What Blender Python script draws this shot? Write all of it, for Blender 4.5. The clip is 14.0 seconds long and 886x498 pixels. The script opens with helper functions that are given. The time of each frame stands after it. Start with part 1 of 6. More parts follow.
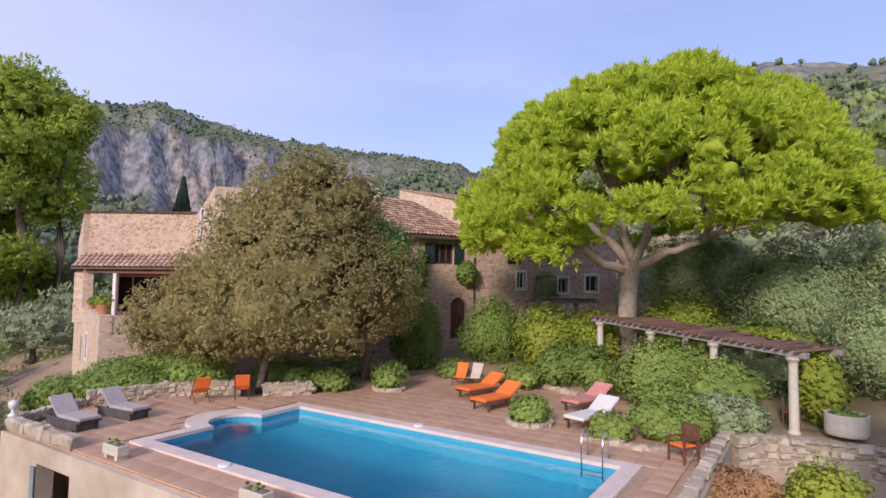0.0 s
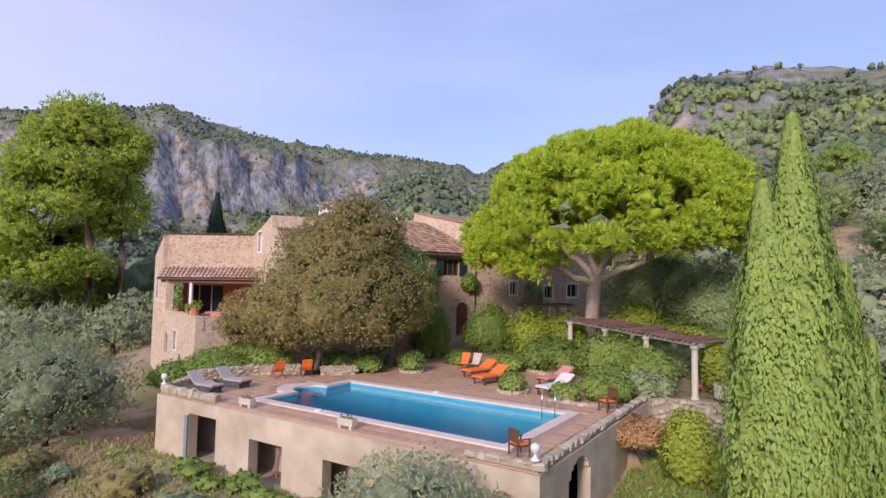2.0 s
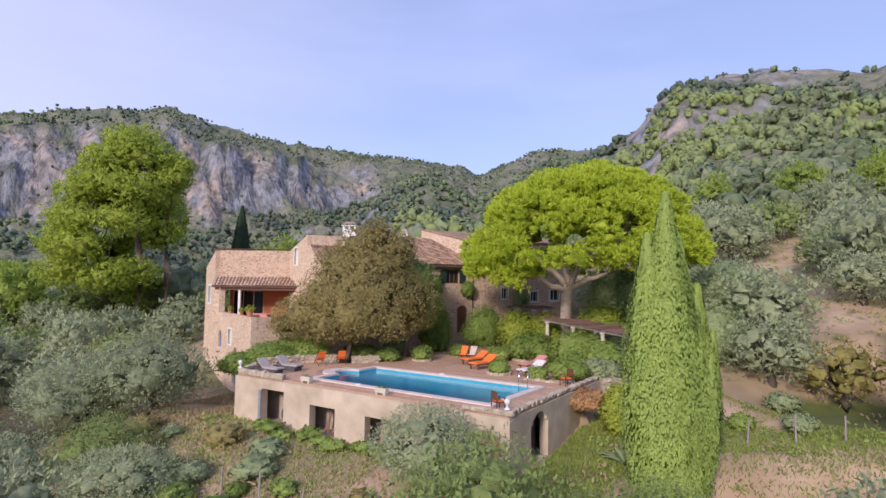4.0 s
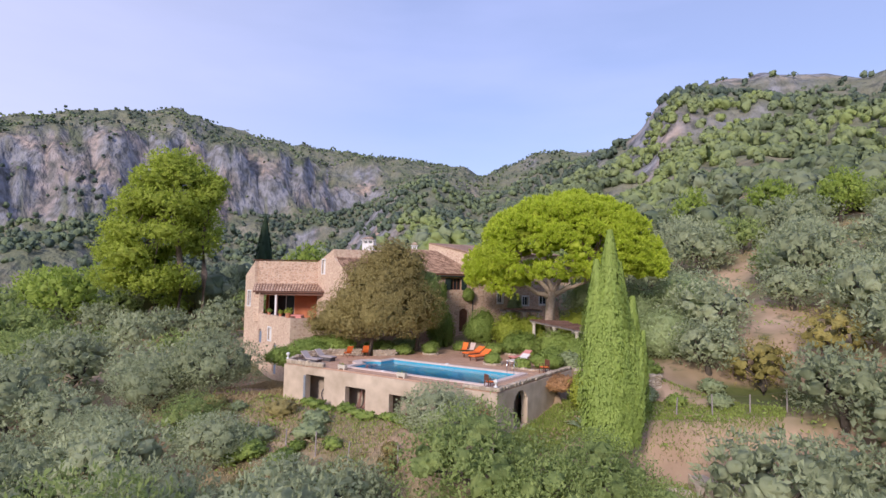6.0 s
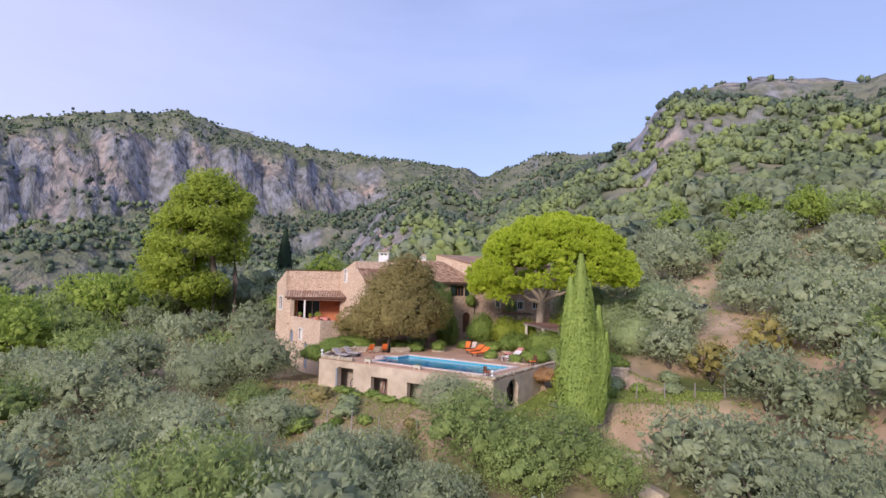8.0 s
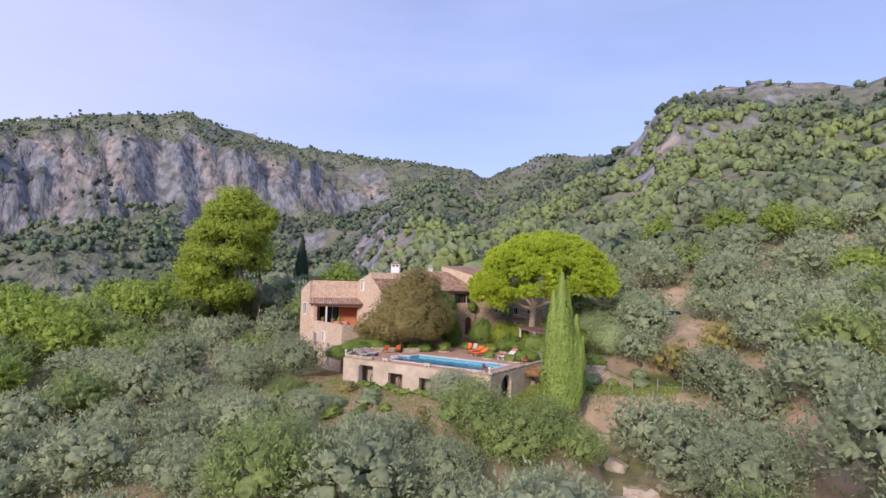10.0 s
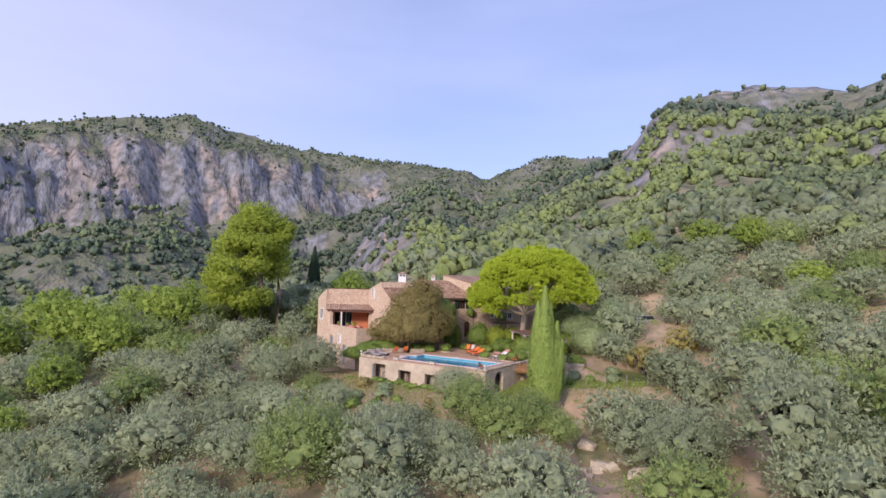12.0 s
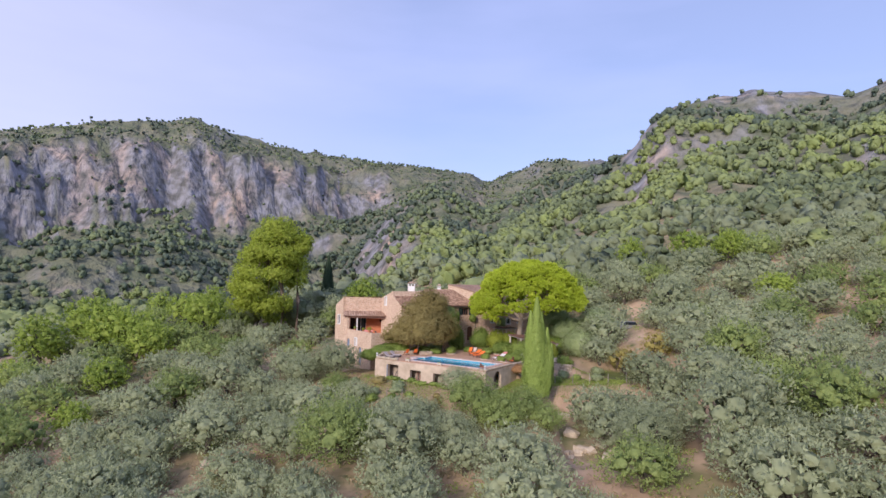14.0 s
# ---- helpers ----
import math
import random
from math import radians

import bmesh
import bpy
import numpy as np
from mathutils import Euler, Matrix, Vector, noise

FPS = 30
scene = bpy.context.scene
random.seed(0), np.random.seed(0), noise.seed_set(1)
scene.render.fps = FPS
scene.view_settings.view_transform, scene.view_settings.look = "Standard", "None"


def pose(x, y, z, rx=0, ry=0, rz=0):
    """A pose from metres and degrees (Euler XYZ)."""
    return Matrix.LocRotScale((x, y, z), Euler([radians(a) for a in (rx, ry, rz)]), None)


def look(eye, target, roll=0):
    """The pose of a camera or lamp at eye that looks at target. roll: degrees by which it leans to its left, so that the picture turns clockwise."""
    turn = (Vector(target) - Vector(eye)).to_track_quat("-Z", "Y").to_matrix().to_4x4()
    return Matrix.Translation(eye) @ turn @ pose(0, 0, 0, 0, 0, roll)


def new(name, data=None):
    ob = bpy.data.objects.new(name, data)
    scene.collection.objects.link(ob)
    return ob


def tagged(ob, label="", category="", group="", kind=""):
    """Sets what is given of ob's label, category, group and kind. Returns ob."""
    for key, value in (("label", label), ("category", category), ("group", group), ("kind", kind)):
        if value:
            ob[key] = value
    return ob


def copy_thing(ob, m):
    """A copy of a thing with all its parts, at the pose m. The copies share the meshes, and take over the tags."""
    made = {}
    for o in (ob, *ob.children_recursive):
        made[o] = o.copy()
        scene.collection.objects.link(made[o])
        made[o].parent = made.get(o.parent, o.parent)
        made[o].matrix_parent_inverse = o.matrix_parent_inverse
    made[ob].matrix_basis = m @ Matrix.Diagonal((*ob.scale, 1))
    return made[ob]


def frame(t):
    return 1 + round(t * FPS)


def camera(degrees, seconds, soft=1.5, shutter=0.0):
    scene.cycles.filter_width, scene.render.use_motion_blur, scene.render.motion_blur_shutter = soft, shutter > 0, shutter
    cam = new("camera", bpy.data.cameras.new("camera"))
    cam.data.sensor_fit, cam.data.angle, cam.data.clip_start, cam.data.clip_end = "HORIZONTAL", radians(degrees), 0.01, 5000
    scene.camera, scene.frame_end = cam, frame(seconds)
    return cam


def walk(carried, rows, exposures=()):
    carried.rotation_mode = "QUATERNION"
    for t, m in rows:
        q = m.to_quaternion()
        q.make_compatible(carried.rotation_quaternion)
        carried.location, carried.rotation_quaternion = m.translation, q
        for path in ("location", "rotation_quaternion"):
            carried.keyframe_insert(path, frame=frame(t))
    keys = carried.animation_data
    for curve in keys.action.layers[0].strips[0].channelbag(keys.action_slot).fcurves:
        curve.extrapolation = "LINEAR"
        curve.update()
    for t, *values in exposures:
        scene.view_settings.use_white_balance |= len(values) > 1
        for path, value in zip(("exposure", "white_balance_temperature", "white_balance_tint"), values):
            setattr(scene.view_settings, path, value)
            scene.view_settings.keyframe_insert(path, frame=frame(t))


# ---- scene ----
cam = camera(76.0, 14.0)
PATH = [
    (0, (-0.589, 1.601, 4.649), (-0.649, 3.597, 4.767), 1.0),
    (0.5, (-0.669, -0.381, 4.788), (-0.733, 1.614, 4.906), 1.0),
    (1, (-0.694, -2.56, 4.91), (-0.761, -0.565, 5.029), 1.0),
    (1.5, (-0.685, -4.643, 5.059), (-0.755, -2.648, 5.177), 1.0),
    (2, (-0.671, -6.945, 5.202), (-0.742, -4.95, 5.321), 1.1),
    (2.5, (-0.635, -9.1, 5.336), (-0.708, -7.105, 5.455), 1.1),
    (3, (-0.59, -11.413, 5.468), (-0.664, -9.418, 5.588), 1.1),
    (3.2, (-0.596, -12.332, 5.502), (-0.667, -10.337, 5.624), 1.0),
    (5.3, (-0.466, -22.102, 6.316), (-0.548, -20.107, 6.428), 1.1),
    (5.5, (-0.478, -23.018, 6.344), (-0.559, -21.023, 6.461), 1.2),
    (6, (-0.449, -25.376, 6.507), (-0.532, -23.381, 6.625), 1.2),
    (6.5, (-0.478, -27.648, 6.724), (-0.562, -25.654, 6.842), 1.2),
    (7, (-0.525, -30.021, 6.953), (-0.611, -28.026, 7.071), 1.3),
    (7.5, (-0.566, -32.411, 7.169), (-0.653, -30.416, 7.286), 1.2),
    (8, (-0.558, -34.92, 7.379), (-0.648, -32.925, 7.497), 1.3),
    (10.5, (-0.607, -47.081, 8.873), (-0.704, -45.087, 8.99), 1.4),
    (11, (-0.523, -49.617, 9.139), (-0.622, -47.623, 9.257), 1.3),
    (11.5, (-0.454, -52.206, 9.481), (-0.55, -50.212, 9.6), 1.3),
    (12, (-0.418, -54.869, 9.831), (-0.514, -52.875, 9.949), 1.4),
    (12.5, (-0.385, -57.521, 10.2), (-0.483, -55.527, 10.318), 1.3),
    (13, (-0.411, -60.154, 10.607), (-0.511, -58.16, 10.725), 1.4),
    (13.5, (-0.422, -62.725, 10.976), (-0.523, -60.731, 11.096), 1.4),
    (14, (-0.516, -65.277, 11.291), (-0.619, -63.283, 11.411), 1.4),
]
walk(cam, [(t, look(eye, target, roll)) for t, eye, target, roll in PATH], [(0, 0.27, 6250, 20), (14, 0.27, 6250, 20)])

# ---- world, sun, exposure ----
SUN_AZ, SUN_EL = radians(204), radians(26)   # compass bearing of the sun (from +y, clockwise) and its height
world = bpy.data.worlds.new("world")
scene.world = world
world.use_nodes = True
wn, wl = world.node_tree.nodes, world.node_tree.links
sky = wn.new("ShaderNodeTexSky")
sky.sky_type, sky.sun_disc = "NISHITA", False
sky.sun_elevation, sky.sun_rotation = SUN_EL, SUN_AZ
sky.air_density, sky.dust_density, sky.ozone_density = 1.0, 1.2, 2.5
tint = wn.new("ShaderNodeMix")
tint.data_type, tint.blend_type = "RGBA", "MIX"
geo = wn.new("ShaderNodeTexCoord")
stretch = wn.new("ShaderNodeMapping")
stretch.inputs["Scale"].default_value = (1.2, 1.2, 5.0)
streaks = wn.new("ShaderNodeTexNoise")
streaks.inputs["Scale"].default_value, streaks.inputs["Detail"].default_value = 1.6, 5
ramp = wn.new("ShaderNodeMapRange")
ramp.inputs["From Min"].default_value, ramp.inputs["From Max"].default_value = 0.42, 0.8
ramp.inputs["To Min"].default_value, ramp.inputs["To Max"].default_value = 0.4, 0.66
wl.new(geo.outputs["Generated"], stretch.inputs["Vector"])
wl.new(stretch.outputs["Vector"], streaks.inputs["Vector"])
wl.new(streaks.outputs["Fac"], ramp.inputs["Value"])
wl.new(ramp.outputs["Result"], tint.inputs["Factor"])
wl.new(sky.outputs["Color"], tint.inputs[6])
tint.inputs[7].default_value = (4.5, 5.15, 8.1, 1)   # thin high haze
veil, axes, west = wn.new("ShaderNodeMix"), wn.new("ShaderNodeSeparateXYZ"), wn.new("ShaderNodeMapRange")
veil.data_type = "RGBA"
wl.new(geo.outputs["Generated"], axes.inputs[0])
wl.new(axes.outputs["X"], west.inputs["Value"])
west.inputs["From Min"].default_value, west.inputs["From Max"].default_value = -0.1, -0.75
west.inputs["To Min"].default_value, west.inputs["To Max"].default_value = 0.0, 0.45
wl.new(west.outputs["Result"], veil.inputs["Factor"])
wl.new(tint.outputs[2], veil.inputs[6])
veil.inputs[7].default_value = (6.9, 6.9, 8.0, 1)   # whiter veil on the sunny side
wl.new(veil.outputs[2], wn["Background"].inputs["Color"])
wn["Background"].inputs["Strength"].default_value = 0.124
sun = new("sun", bpy.data.lights.new("sun", "SUN"))
sun.data.energy, sun.data.angle, sun.data.color = 2.4, radians(9.0), (1.0, 0.9, 0.76)
sun_dir = Vector((math.sin(SUN_AZ) * math.cos(SUN_EL), math.cos(SUN_AZ) * math.cos(SUN_EL), math.sin(SUN_EL)))
sun.matrix_world = look(sun_dir * 300, (0, 20, 0))

rng = np.random.default_rng(7)


# ---- materials ----
def material(name, dark, light, scale=4.0, rough=0.85, bump=0.2, bump_scale=None, patch=0.4, object_random=0.0, island_random=0.0, metal=0.0, sheen=0.0):
    """A surface that varies between two colours at two scales, with fine relief."""
    m = bpy.data.materials.new(name)
    m.use_nodes = True
    n, l = m.node_tree.nodes, m.node_tree.links
    b = n["Principled BSDF"]
    b.inputs["Roughness"].default_value, b.inputs["Metallic"].default_value = rough, metal
    co = n.new("ShaderNodeTexCoord")
    fine = n.new("ShaderNodeTexNoise")
    fine.inputs["Scale"].default_value, fine.inputs["Detail"].default_value = scale, 6
    big = n.new("ShaderNodeTexNoise")
    big.inputs["Scale"].default_value, big.inputs["Detail"].default_value = scale * 0.13, 3
    for t in (fine, big):
        l.new(co.outputs["Object"], t.inputs["Vector"])
    add = n.new("ShaderNodeMath")
    add.operation = "MULTIPLY_ADD"
    l.new(big.outputs["Fac"], add.inputs[0])
    add.inputs[1].default_value = patch * 2
    l.new(fine.outputs["Fac"], add.inputs[2])
    spread = n.new("ShaderNodeMapRange")
    spread.inputs["From Min"].default_value, spread.inputs["From Max"].default_value = 0.3 + patch * 0.65, 0.7 + patch * 1.35
    l.new(add.outputs[0], spread.inputs["Value"])
    fac = spread.outputs["Result"]
    for amount, node, out in ((object_random, "ShaderNodeObjectInfo", "Random"), (island_random, "ShaderNodeNewGeometry", "Random Per Island")):
        if amount:
            src = n.new(node)
            ma = n.new("ShaderNodeMath")
            ma.operation = "MULTIPLY_ADD"
            ma.use_clamp = True
            sub = n.new("ShaderNodeMath")
            sub.operation = "SUBTRACT"
            l.new(src.outputs[out], sub.inputs[0])
            sub.inputs[1].default_value = 0.5
            l.new(sub.outputs[0], ma.inputs[0])
            ma.inputs[1].default_value = amount
            l.new(fac, ma.inputs[2])
            fac = ma.outputs[0]
    mix = n.new("ShaderNodeMix")
    mix.data_type = "RGBA"
    l.new(fac, mix.inputs["Factor"])
    mix.inputs[6].default_value, mix.inputs[7].default_value = (*dark, 1), (*light, 1)
    l.new(mix.outputs[2], b.inputs["Base Color"])
    if bump:
        bn = n.new("ShaderNodeBump")
        bn.inputs["Strength"].default_value, bn.inputs["Distance"].default_value = bump, 0.05
        src = fine
        if bump_scale:
            src = n.new("ShaderNodeTexNoise")
            src.inputs["Scale"].default_value, src.inputs["Detail"].default_value = bump_scale, 4
            l.new(co.outputs["Object"], src.inputs["Vector"])
        l.new(src.outputs["Fac"], bn.inputs["Height"])
        l.new(bn.outputs["Normal"], b.inputs["Normal"])
    return m


def leaf_material(name, dark, light, pass_on=0.35, object_random=0.5, patch=0.9, gaps=11.0, leafy=0.55, lo=0.35, hi=1.05):
    """Leaves: colour varies from leaf to leaf and from plant to plant, and some light passes on."""
    m = bpy.data.materials.new(name)
    m.use_nodes = True
    n, l = m.node_tree.nodes, m.node_tree.links
    b, out = n["Principled BSDF"], n["Material Output"]
    dark, light = [tuple(min(0.82, q) for q in (c[0] * 1.28, c[1] * 1.2, c[2] * 1.38)) for c in (dark, light)]   # brightened against shade in the crowns; extra blue puts haze into the colour
    b.inputs["Roughness"].default_value = 0.6
    b.inputs["Specular IOR Level"].default_value = 0.25
    isl, obj = n.new("ShaderNodeNewGeometry"), n.new("ShaderNodeObjectInfo")
    co, big = n.new("ShaderNodeTexCoord"), n.new("ShaderNodeTexNoise")
    big.inputs["Scale"].default_value, big.inputs["Detail"].default_value = patch, 3
    l.new(co.outputs["Object"], big.inputs["Vector"])
    a = n.new("ShaderNodeMath")
    a.operation = "MULTIPLY_ADD"
    l.new(isl.outputs["Random Per Island"], a.inputs[0])
    a.inputs[1].default_value = leafy
    l.new(big.outputs["Fac"], a.inputs[2])
    c = n.new("ShaderNodeMath")
    c.operation = "MULTIPLY_ADD"
    l.new(obj.outputs["Random"], c.inputs[0])
    c.inputs[1].default_value = object_random
    l.new(a.outputs[0], c.inputs[2])
    r = n.new("ShaderNodeMapRange")
    r.inputs["From Min"].default_value, r.inputs["From Max"].default_value = lo, hi + object_random
    l.new(c.outputs[0], r.inputs["Value"])
    mix = n.new("ShaderNodeMix")
    mix.data_type = "RGBA"
    l.new(r.outputs["Result"], mix.inputs["Factor"])
    mix.inputs[6].default_value, mix.inputs[7].default_value = (*dark, 1), (*light, 1)
    l.new(mix.outputs[2], b.inputs["Base Color"])
    tr, sh = n.new("ShaderNodeBsdfTranslucent"), n.new("ShaderNodeMixShader")
    l.new(mix.outputs[2], tr.inputs["Color"])
    sh.inputs[0].default_value = pass_on
    l.new(b.outputs[0], sh.inputs[1])
    l.new(tr.outputs[0], sh.inputs[2])
    # fine relief of the single leaves within a spray
    gap = n.new("ShaderNodeTexNoise")
    gap.inputs["Scale"].default_value, gap.inputs["Detail"].default_value = gaps, 3
    l.new(co.outputs["Object"], gap.inputs["Vector"])
    l.new(sh.outputs[0], out.inputs["Surface"])
    bn = n.new("ShaderNodeBump")
    bn.inputs["Strength"].default_value, bn.inputs["Distance"].default_value = 0.5, 0.7 / gaps
    l.new(gap.outputs["Fac"], bn.inputs["Height"])
    l.new(bn.outputs["Normal"], b.inputs["Normal"])
    return m


def woods_material(name, colours, spread=0.25):
    """Far trees: each tree takes its own hue from a row of species colours, and its leaves vary a little round it."""
    m = leaf_material(name, colours[0], colours[-1], 0.3, 0.0, 0.3, 2.0)
    n, l = m.node_tree.nodes, m.node_tree.links
    at, isl, add, row = n.new("ShaderNodeAttribute"), n.new("ShaderNodeNewGeometry"), n.new("ShaderNodeMath"), n.new("ShaderNodeValToRGB")
    at.attribute_name = "tint"
    add.operation = "MULTIPLY_ADD"
    l.new(isl.outputs["Random Per Island"], add.inputs[0])
    add.inputs[1].default_value = spread
    l.new(at.outputs["Fac"], add.inputs[2])
    l.new(add.outputs[0], row.inputs["Fac"])
    ramp_ = row.color_ramp
    for k, c in enumerate(colours):
        e = ramp_.elements[k] if k < 2 else ramp_.elements.new(k / (len(colours) - 1))
        e.position, e.color = k / (len(colours) - 1), (*c, 1)
    for node in n:
        if node.type == "BSDF_PRINCIPLED":
            l.new(row.outputs["Color"], node.inputs["Base Color"])
        if node.type == "BSDF_TRANSLUCENT":
            l.new(row.outputs["Color"], node.inputs["Color"])
    return m


def masonry(name, dark, light, mortar, size=3.6, bump=0.5):
    """Rubble walling: uneven stones in pale mortar."""
    m = material(name, dark, light, 6.0, 0.9, 0)
    n, l = m.node_tree.nodes, m.node_tree.links
    b = n["Principled BSDF"]
    base = b.inputs["Base Color"].links[0].from_socket
    co = n.new("ShaderNodeTexCoord")
    mp = n.new("ShaderNodeMapping")
    mp.inputs["Scale"].default_value = (1, 1, 1.6)
    l.new(co.outputs["Object"], mp.inputs["Vector"])
    v, cell = n.new("ShaderNodeTexVoronoi"), n.new("ShaderNodeTexVoronoi")
    v.feature = "DISTANCE_TO_EDGE"
    for t in (v, cell):
        t.inputs["Scale"].default_value = size
        l.new(mp.outputs["Vector"], t.inputs["Vector"])
    j = n.new("ShaderNodeMapRange")
    j.inputs["From Min"].default_value, j.inputs["From Max"].default_value = 0.03, 0.12
    l.new(v.outputs["Distance"], j.inputs["Value"])
    hue = n.new("ShaderNodeMix")
    hue.data_type, hue.blend_type = "RGBA", "OVERLAY"
    hue.inputs["Factor"].default_value = 0.35
    grey = n.new("ShaderNodeRGBToBW")
    l.new(cell.outputs["Color"], grey.inputs[0])
    l.new(base, hue.inputs[6])
    l.new(grey.outputs[0], hue.inputs[7])
    mix = n.new("ShaderNodeMix")
    mix.data_type = "RGBA"
    l.new(j.outputs["Result"], mix.inputs["Factor"])
    mix.inputs[6].default_value = (*mortar, 1)
    l.new(hue.outputs[2], mix.inputs[7])
    l.new(mix.outputs[2], b.inputs["Base Color"])
    bn = n.new("ShaderNodeBump")
    bn.inputs["Strength"].default_value, bn.inputs["Distance"].default_value = bump, 0.06
    l.new(j.outputs["Result"], bn.inputs["Height"])
    l.new(bn.outputs["Normal"], b.inputs["Normal"])
    return m


PINK_STONE = masonry("pink_rubble", (0.44, 0.27, 0.18), (0.68, 0.47, 0.34), (0.64, 0.5, 0.39))
RENDERED = material("lime_render", (0.34, 0.26, 0.18), (0.72, 0.59, 0.46), 1.3, 0.9, 0.3, 18, patch=0.9)
PEACH = masonry("peach_rubble", (0.52, 0.36, 0.25), (0.74, 0.56, 0.42), (0.66, 0.5, 0.38), 4.2, 0.3)
ORANGE_WALL = material("orange_render", (0.5, 0.17, 0.08), (0.62, 0.24, 0.12), 2.0, 0.9, 0.1)
GREY_STONE = material("grey_stone", (0.34, 0.27, 0.2), (0.6, 0.5, 0.38), 7.0, 0.9, 0.5, object_random=0.7, island_random=0.6)
MORTAR = material("mortar", (0.36, 0.29, 0.22), (0.48, 0.4, 0.31), 5.0, 0.95, 0.3)
TERRACOTTA = material("terracotta_paver", (0.42, 0.23, 0.14), (0.62, 0.4, 0.27), 2.0, 0.8, 0.12, 25, patch=0.9, object_random=0.35, island_random=0.35)
BEDDING = material("paver_bedding", (0.4, 0.25, 0.17), (0.54, 0.36, 0.26), 6.0, 0.95, 0.2)
COPING = material("pale_pink_coping", (0.62, 0.47, 0.4), (0.8, 0.67, 0.6), 2.5, 0.7, 0.08, object_random=0.3)
ROOF_TILE = material("roof_tile", (0.24, 0.14, 0.09), (0.55, 0.36, 0.25), 5.0, 0.9, 0.3, island_random=1.1)
ROOF_TILE_PALE = material("pale_roof_tile", (0.4, 0.25, 0.17), (0.68, 0.5, 0.38), 5.0, 0.9, 0.3, island_random=0.8)
WHITE = material("white_paint", (0.68, 0.66, 0.64), (0.84, 0.83, 0.82), 3.0, 0.6, 0.05)
WOOD = material("weathered_wood", (0.12, 0.06, 0.045), (0.3, 0.17, 0.13), 9.0, 0.8, 0.3, object_random=0.7)
GREY_WOOD = material("grey_beam", (0.26, 0.22, 0.21), (0.42, 0.37, 0.35), 6.0, 0.85, 0.2)
DARK_WOOD = material("dark_teak", (0.1, 0.04, 0.025), (0.22, 0.1, 0.06), 9.0, 0.55, 0.15)
ORANGE_CLOTH = material("orange_canvas", (0.86, 0.17, 0.03), (0.98, 0.25, 0.05), 6.0, 0.9, 0.1)
PINK_CLOTH = material("faded_pink_canvas", (0.6, 0.22, 0.2), (0.75, 0.34, 0.3), 6.0, 0.9, 0.1)
BEIGE_CLOTH = material("beige_canvas", (0.55, 0.42, 0.36), (0.7, 0.56, 0.5), 6.0, 0.9, 0.1)
WHITE_CLOTH = material("white_canvas", (0.7, 0.64, 0.6), (0.82, 0.78, 0.74), 6.0, 0.9, 0.1)
GREY_CLOTH = material("pale_grey_cushion", (0.4, 0.34, 0.33), (0.52, 0.46, 0.44), 6.0, 0.9, 0.1)
WICKER = material("dark_wicker", (0.05, 0.045, 0.05), (0.13, 0.12, 0.12), 30.0, 0.7, 0.4)
CHROME = material("steel_tube", (0.55, 0.56, 0.58), (0.7, 0.7, 0.72), 3.0, 0.2, 0, metal=1.0)
DARK_GLASS = material("dark_glass", (0.012, 0.014, 0.018), (0.03, 0.034, 0.04), 1.0, 0.08, 0)
SHUTTER_DARK = material("dark_green_shutter", (0.012, 0.03, 0.028), (0.03, 0.055, 0.05), 4.0, 0.6, 0.1)
SHUTTER_BLUE = material("faded_blue_door", (0.16, 0.21, 0.3), (0.28, 0.34, 0.44), 4.0, 0.7, 0.1)
DARK_ROOM = material("store_wall", (0.34, 0.27, 0.21), (0.5, 0.42, 0.34), 2.0, 0.95, 0.1)
POT = material("terracotta_pot", (0.42, 0.16, 0.08), (0.58, 0.26, 0.14), 5.0, 0.85, 0.15)
CONCRETE = material("cast_stone", (0.5, 0.44, 0.36), (0.68, 0.62, 0.52), 5.0, 0.9, 0.2)
BARK = material("bark", (0.14, 0.1, 0.075), (0.32, 0.25, 0.19), 6.0, 0.95, 0.8, 14)
PINE_BARK = material("pale_pine_bark", (0.3, 0.23, 0.18), (0.55, 0.45, 0.36), 5.0, 0.95, 0.8, 10)
OLIVE_BARK = material("olive_bark", (0.06, 0.05, 0.04), (0.16, 0.13, 0.1), 6.0, 0.95, 0.8, 12)
PINE_LEAF = leaf_material("stone_pine_needles", (0.25, 0.345, 0.03), (0.54, 0.66, 0.065), 0.5, 0.5, 0.9, 30.0)
ALEPPO_LEAF = leaf_material("aleppo_pine_needles", (0.17, 0.26, 0.04), (0.37, 0.49, 0.09), 0.45, 0.5, 0.9, 18.0)
OAK_LEAF = leaf_material("dusty_oak_leaves", (0.21, 0.19, 0.065), (0.46, 0.42, 0.15), 0.45, 0.5, 0.9, 24.0)
OLIVE_LEAF = leaf_material("olive_leaves", (0.22, 0.275, 0.135), (0.4, 0.47, 0.245), 0.45, 0.7, 0.9, 24.0)
TALL_PINE_LEAF = leaf_material("tall_pine_needles", (0.23, 0.31, 0.035), (0.47, 0.58, 0.09), 0.5, 0.5, 0.9, 18.0)
STRAW = leaf_material("straw", (0.26, 0.215, 0.1), (0.46, 0.39, 0.2), 0.3)
CYPRESS_LEAF = leaf_material("cypress_sprays", (0.2, 0.3, 0.06), (0.42, 0.56, 0.13), 0.35, 0.5, 0.9, 30.0)
DARK_CYPRESS = leaf_material("dark_cypress_sprays", (0.012, 0.029, 0.014), (0.043, 0.080, 0.032), 0.15)
SHRUB_LEAF = leaf_material("shrub_leaves", (0.13, 0.215, 0.04), (0.36, 0.48, 0.11), 0.42, 0.5, 0.9, 26.0)
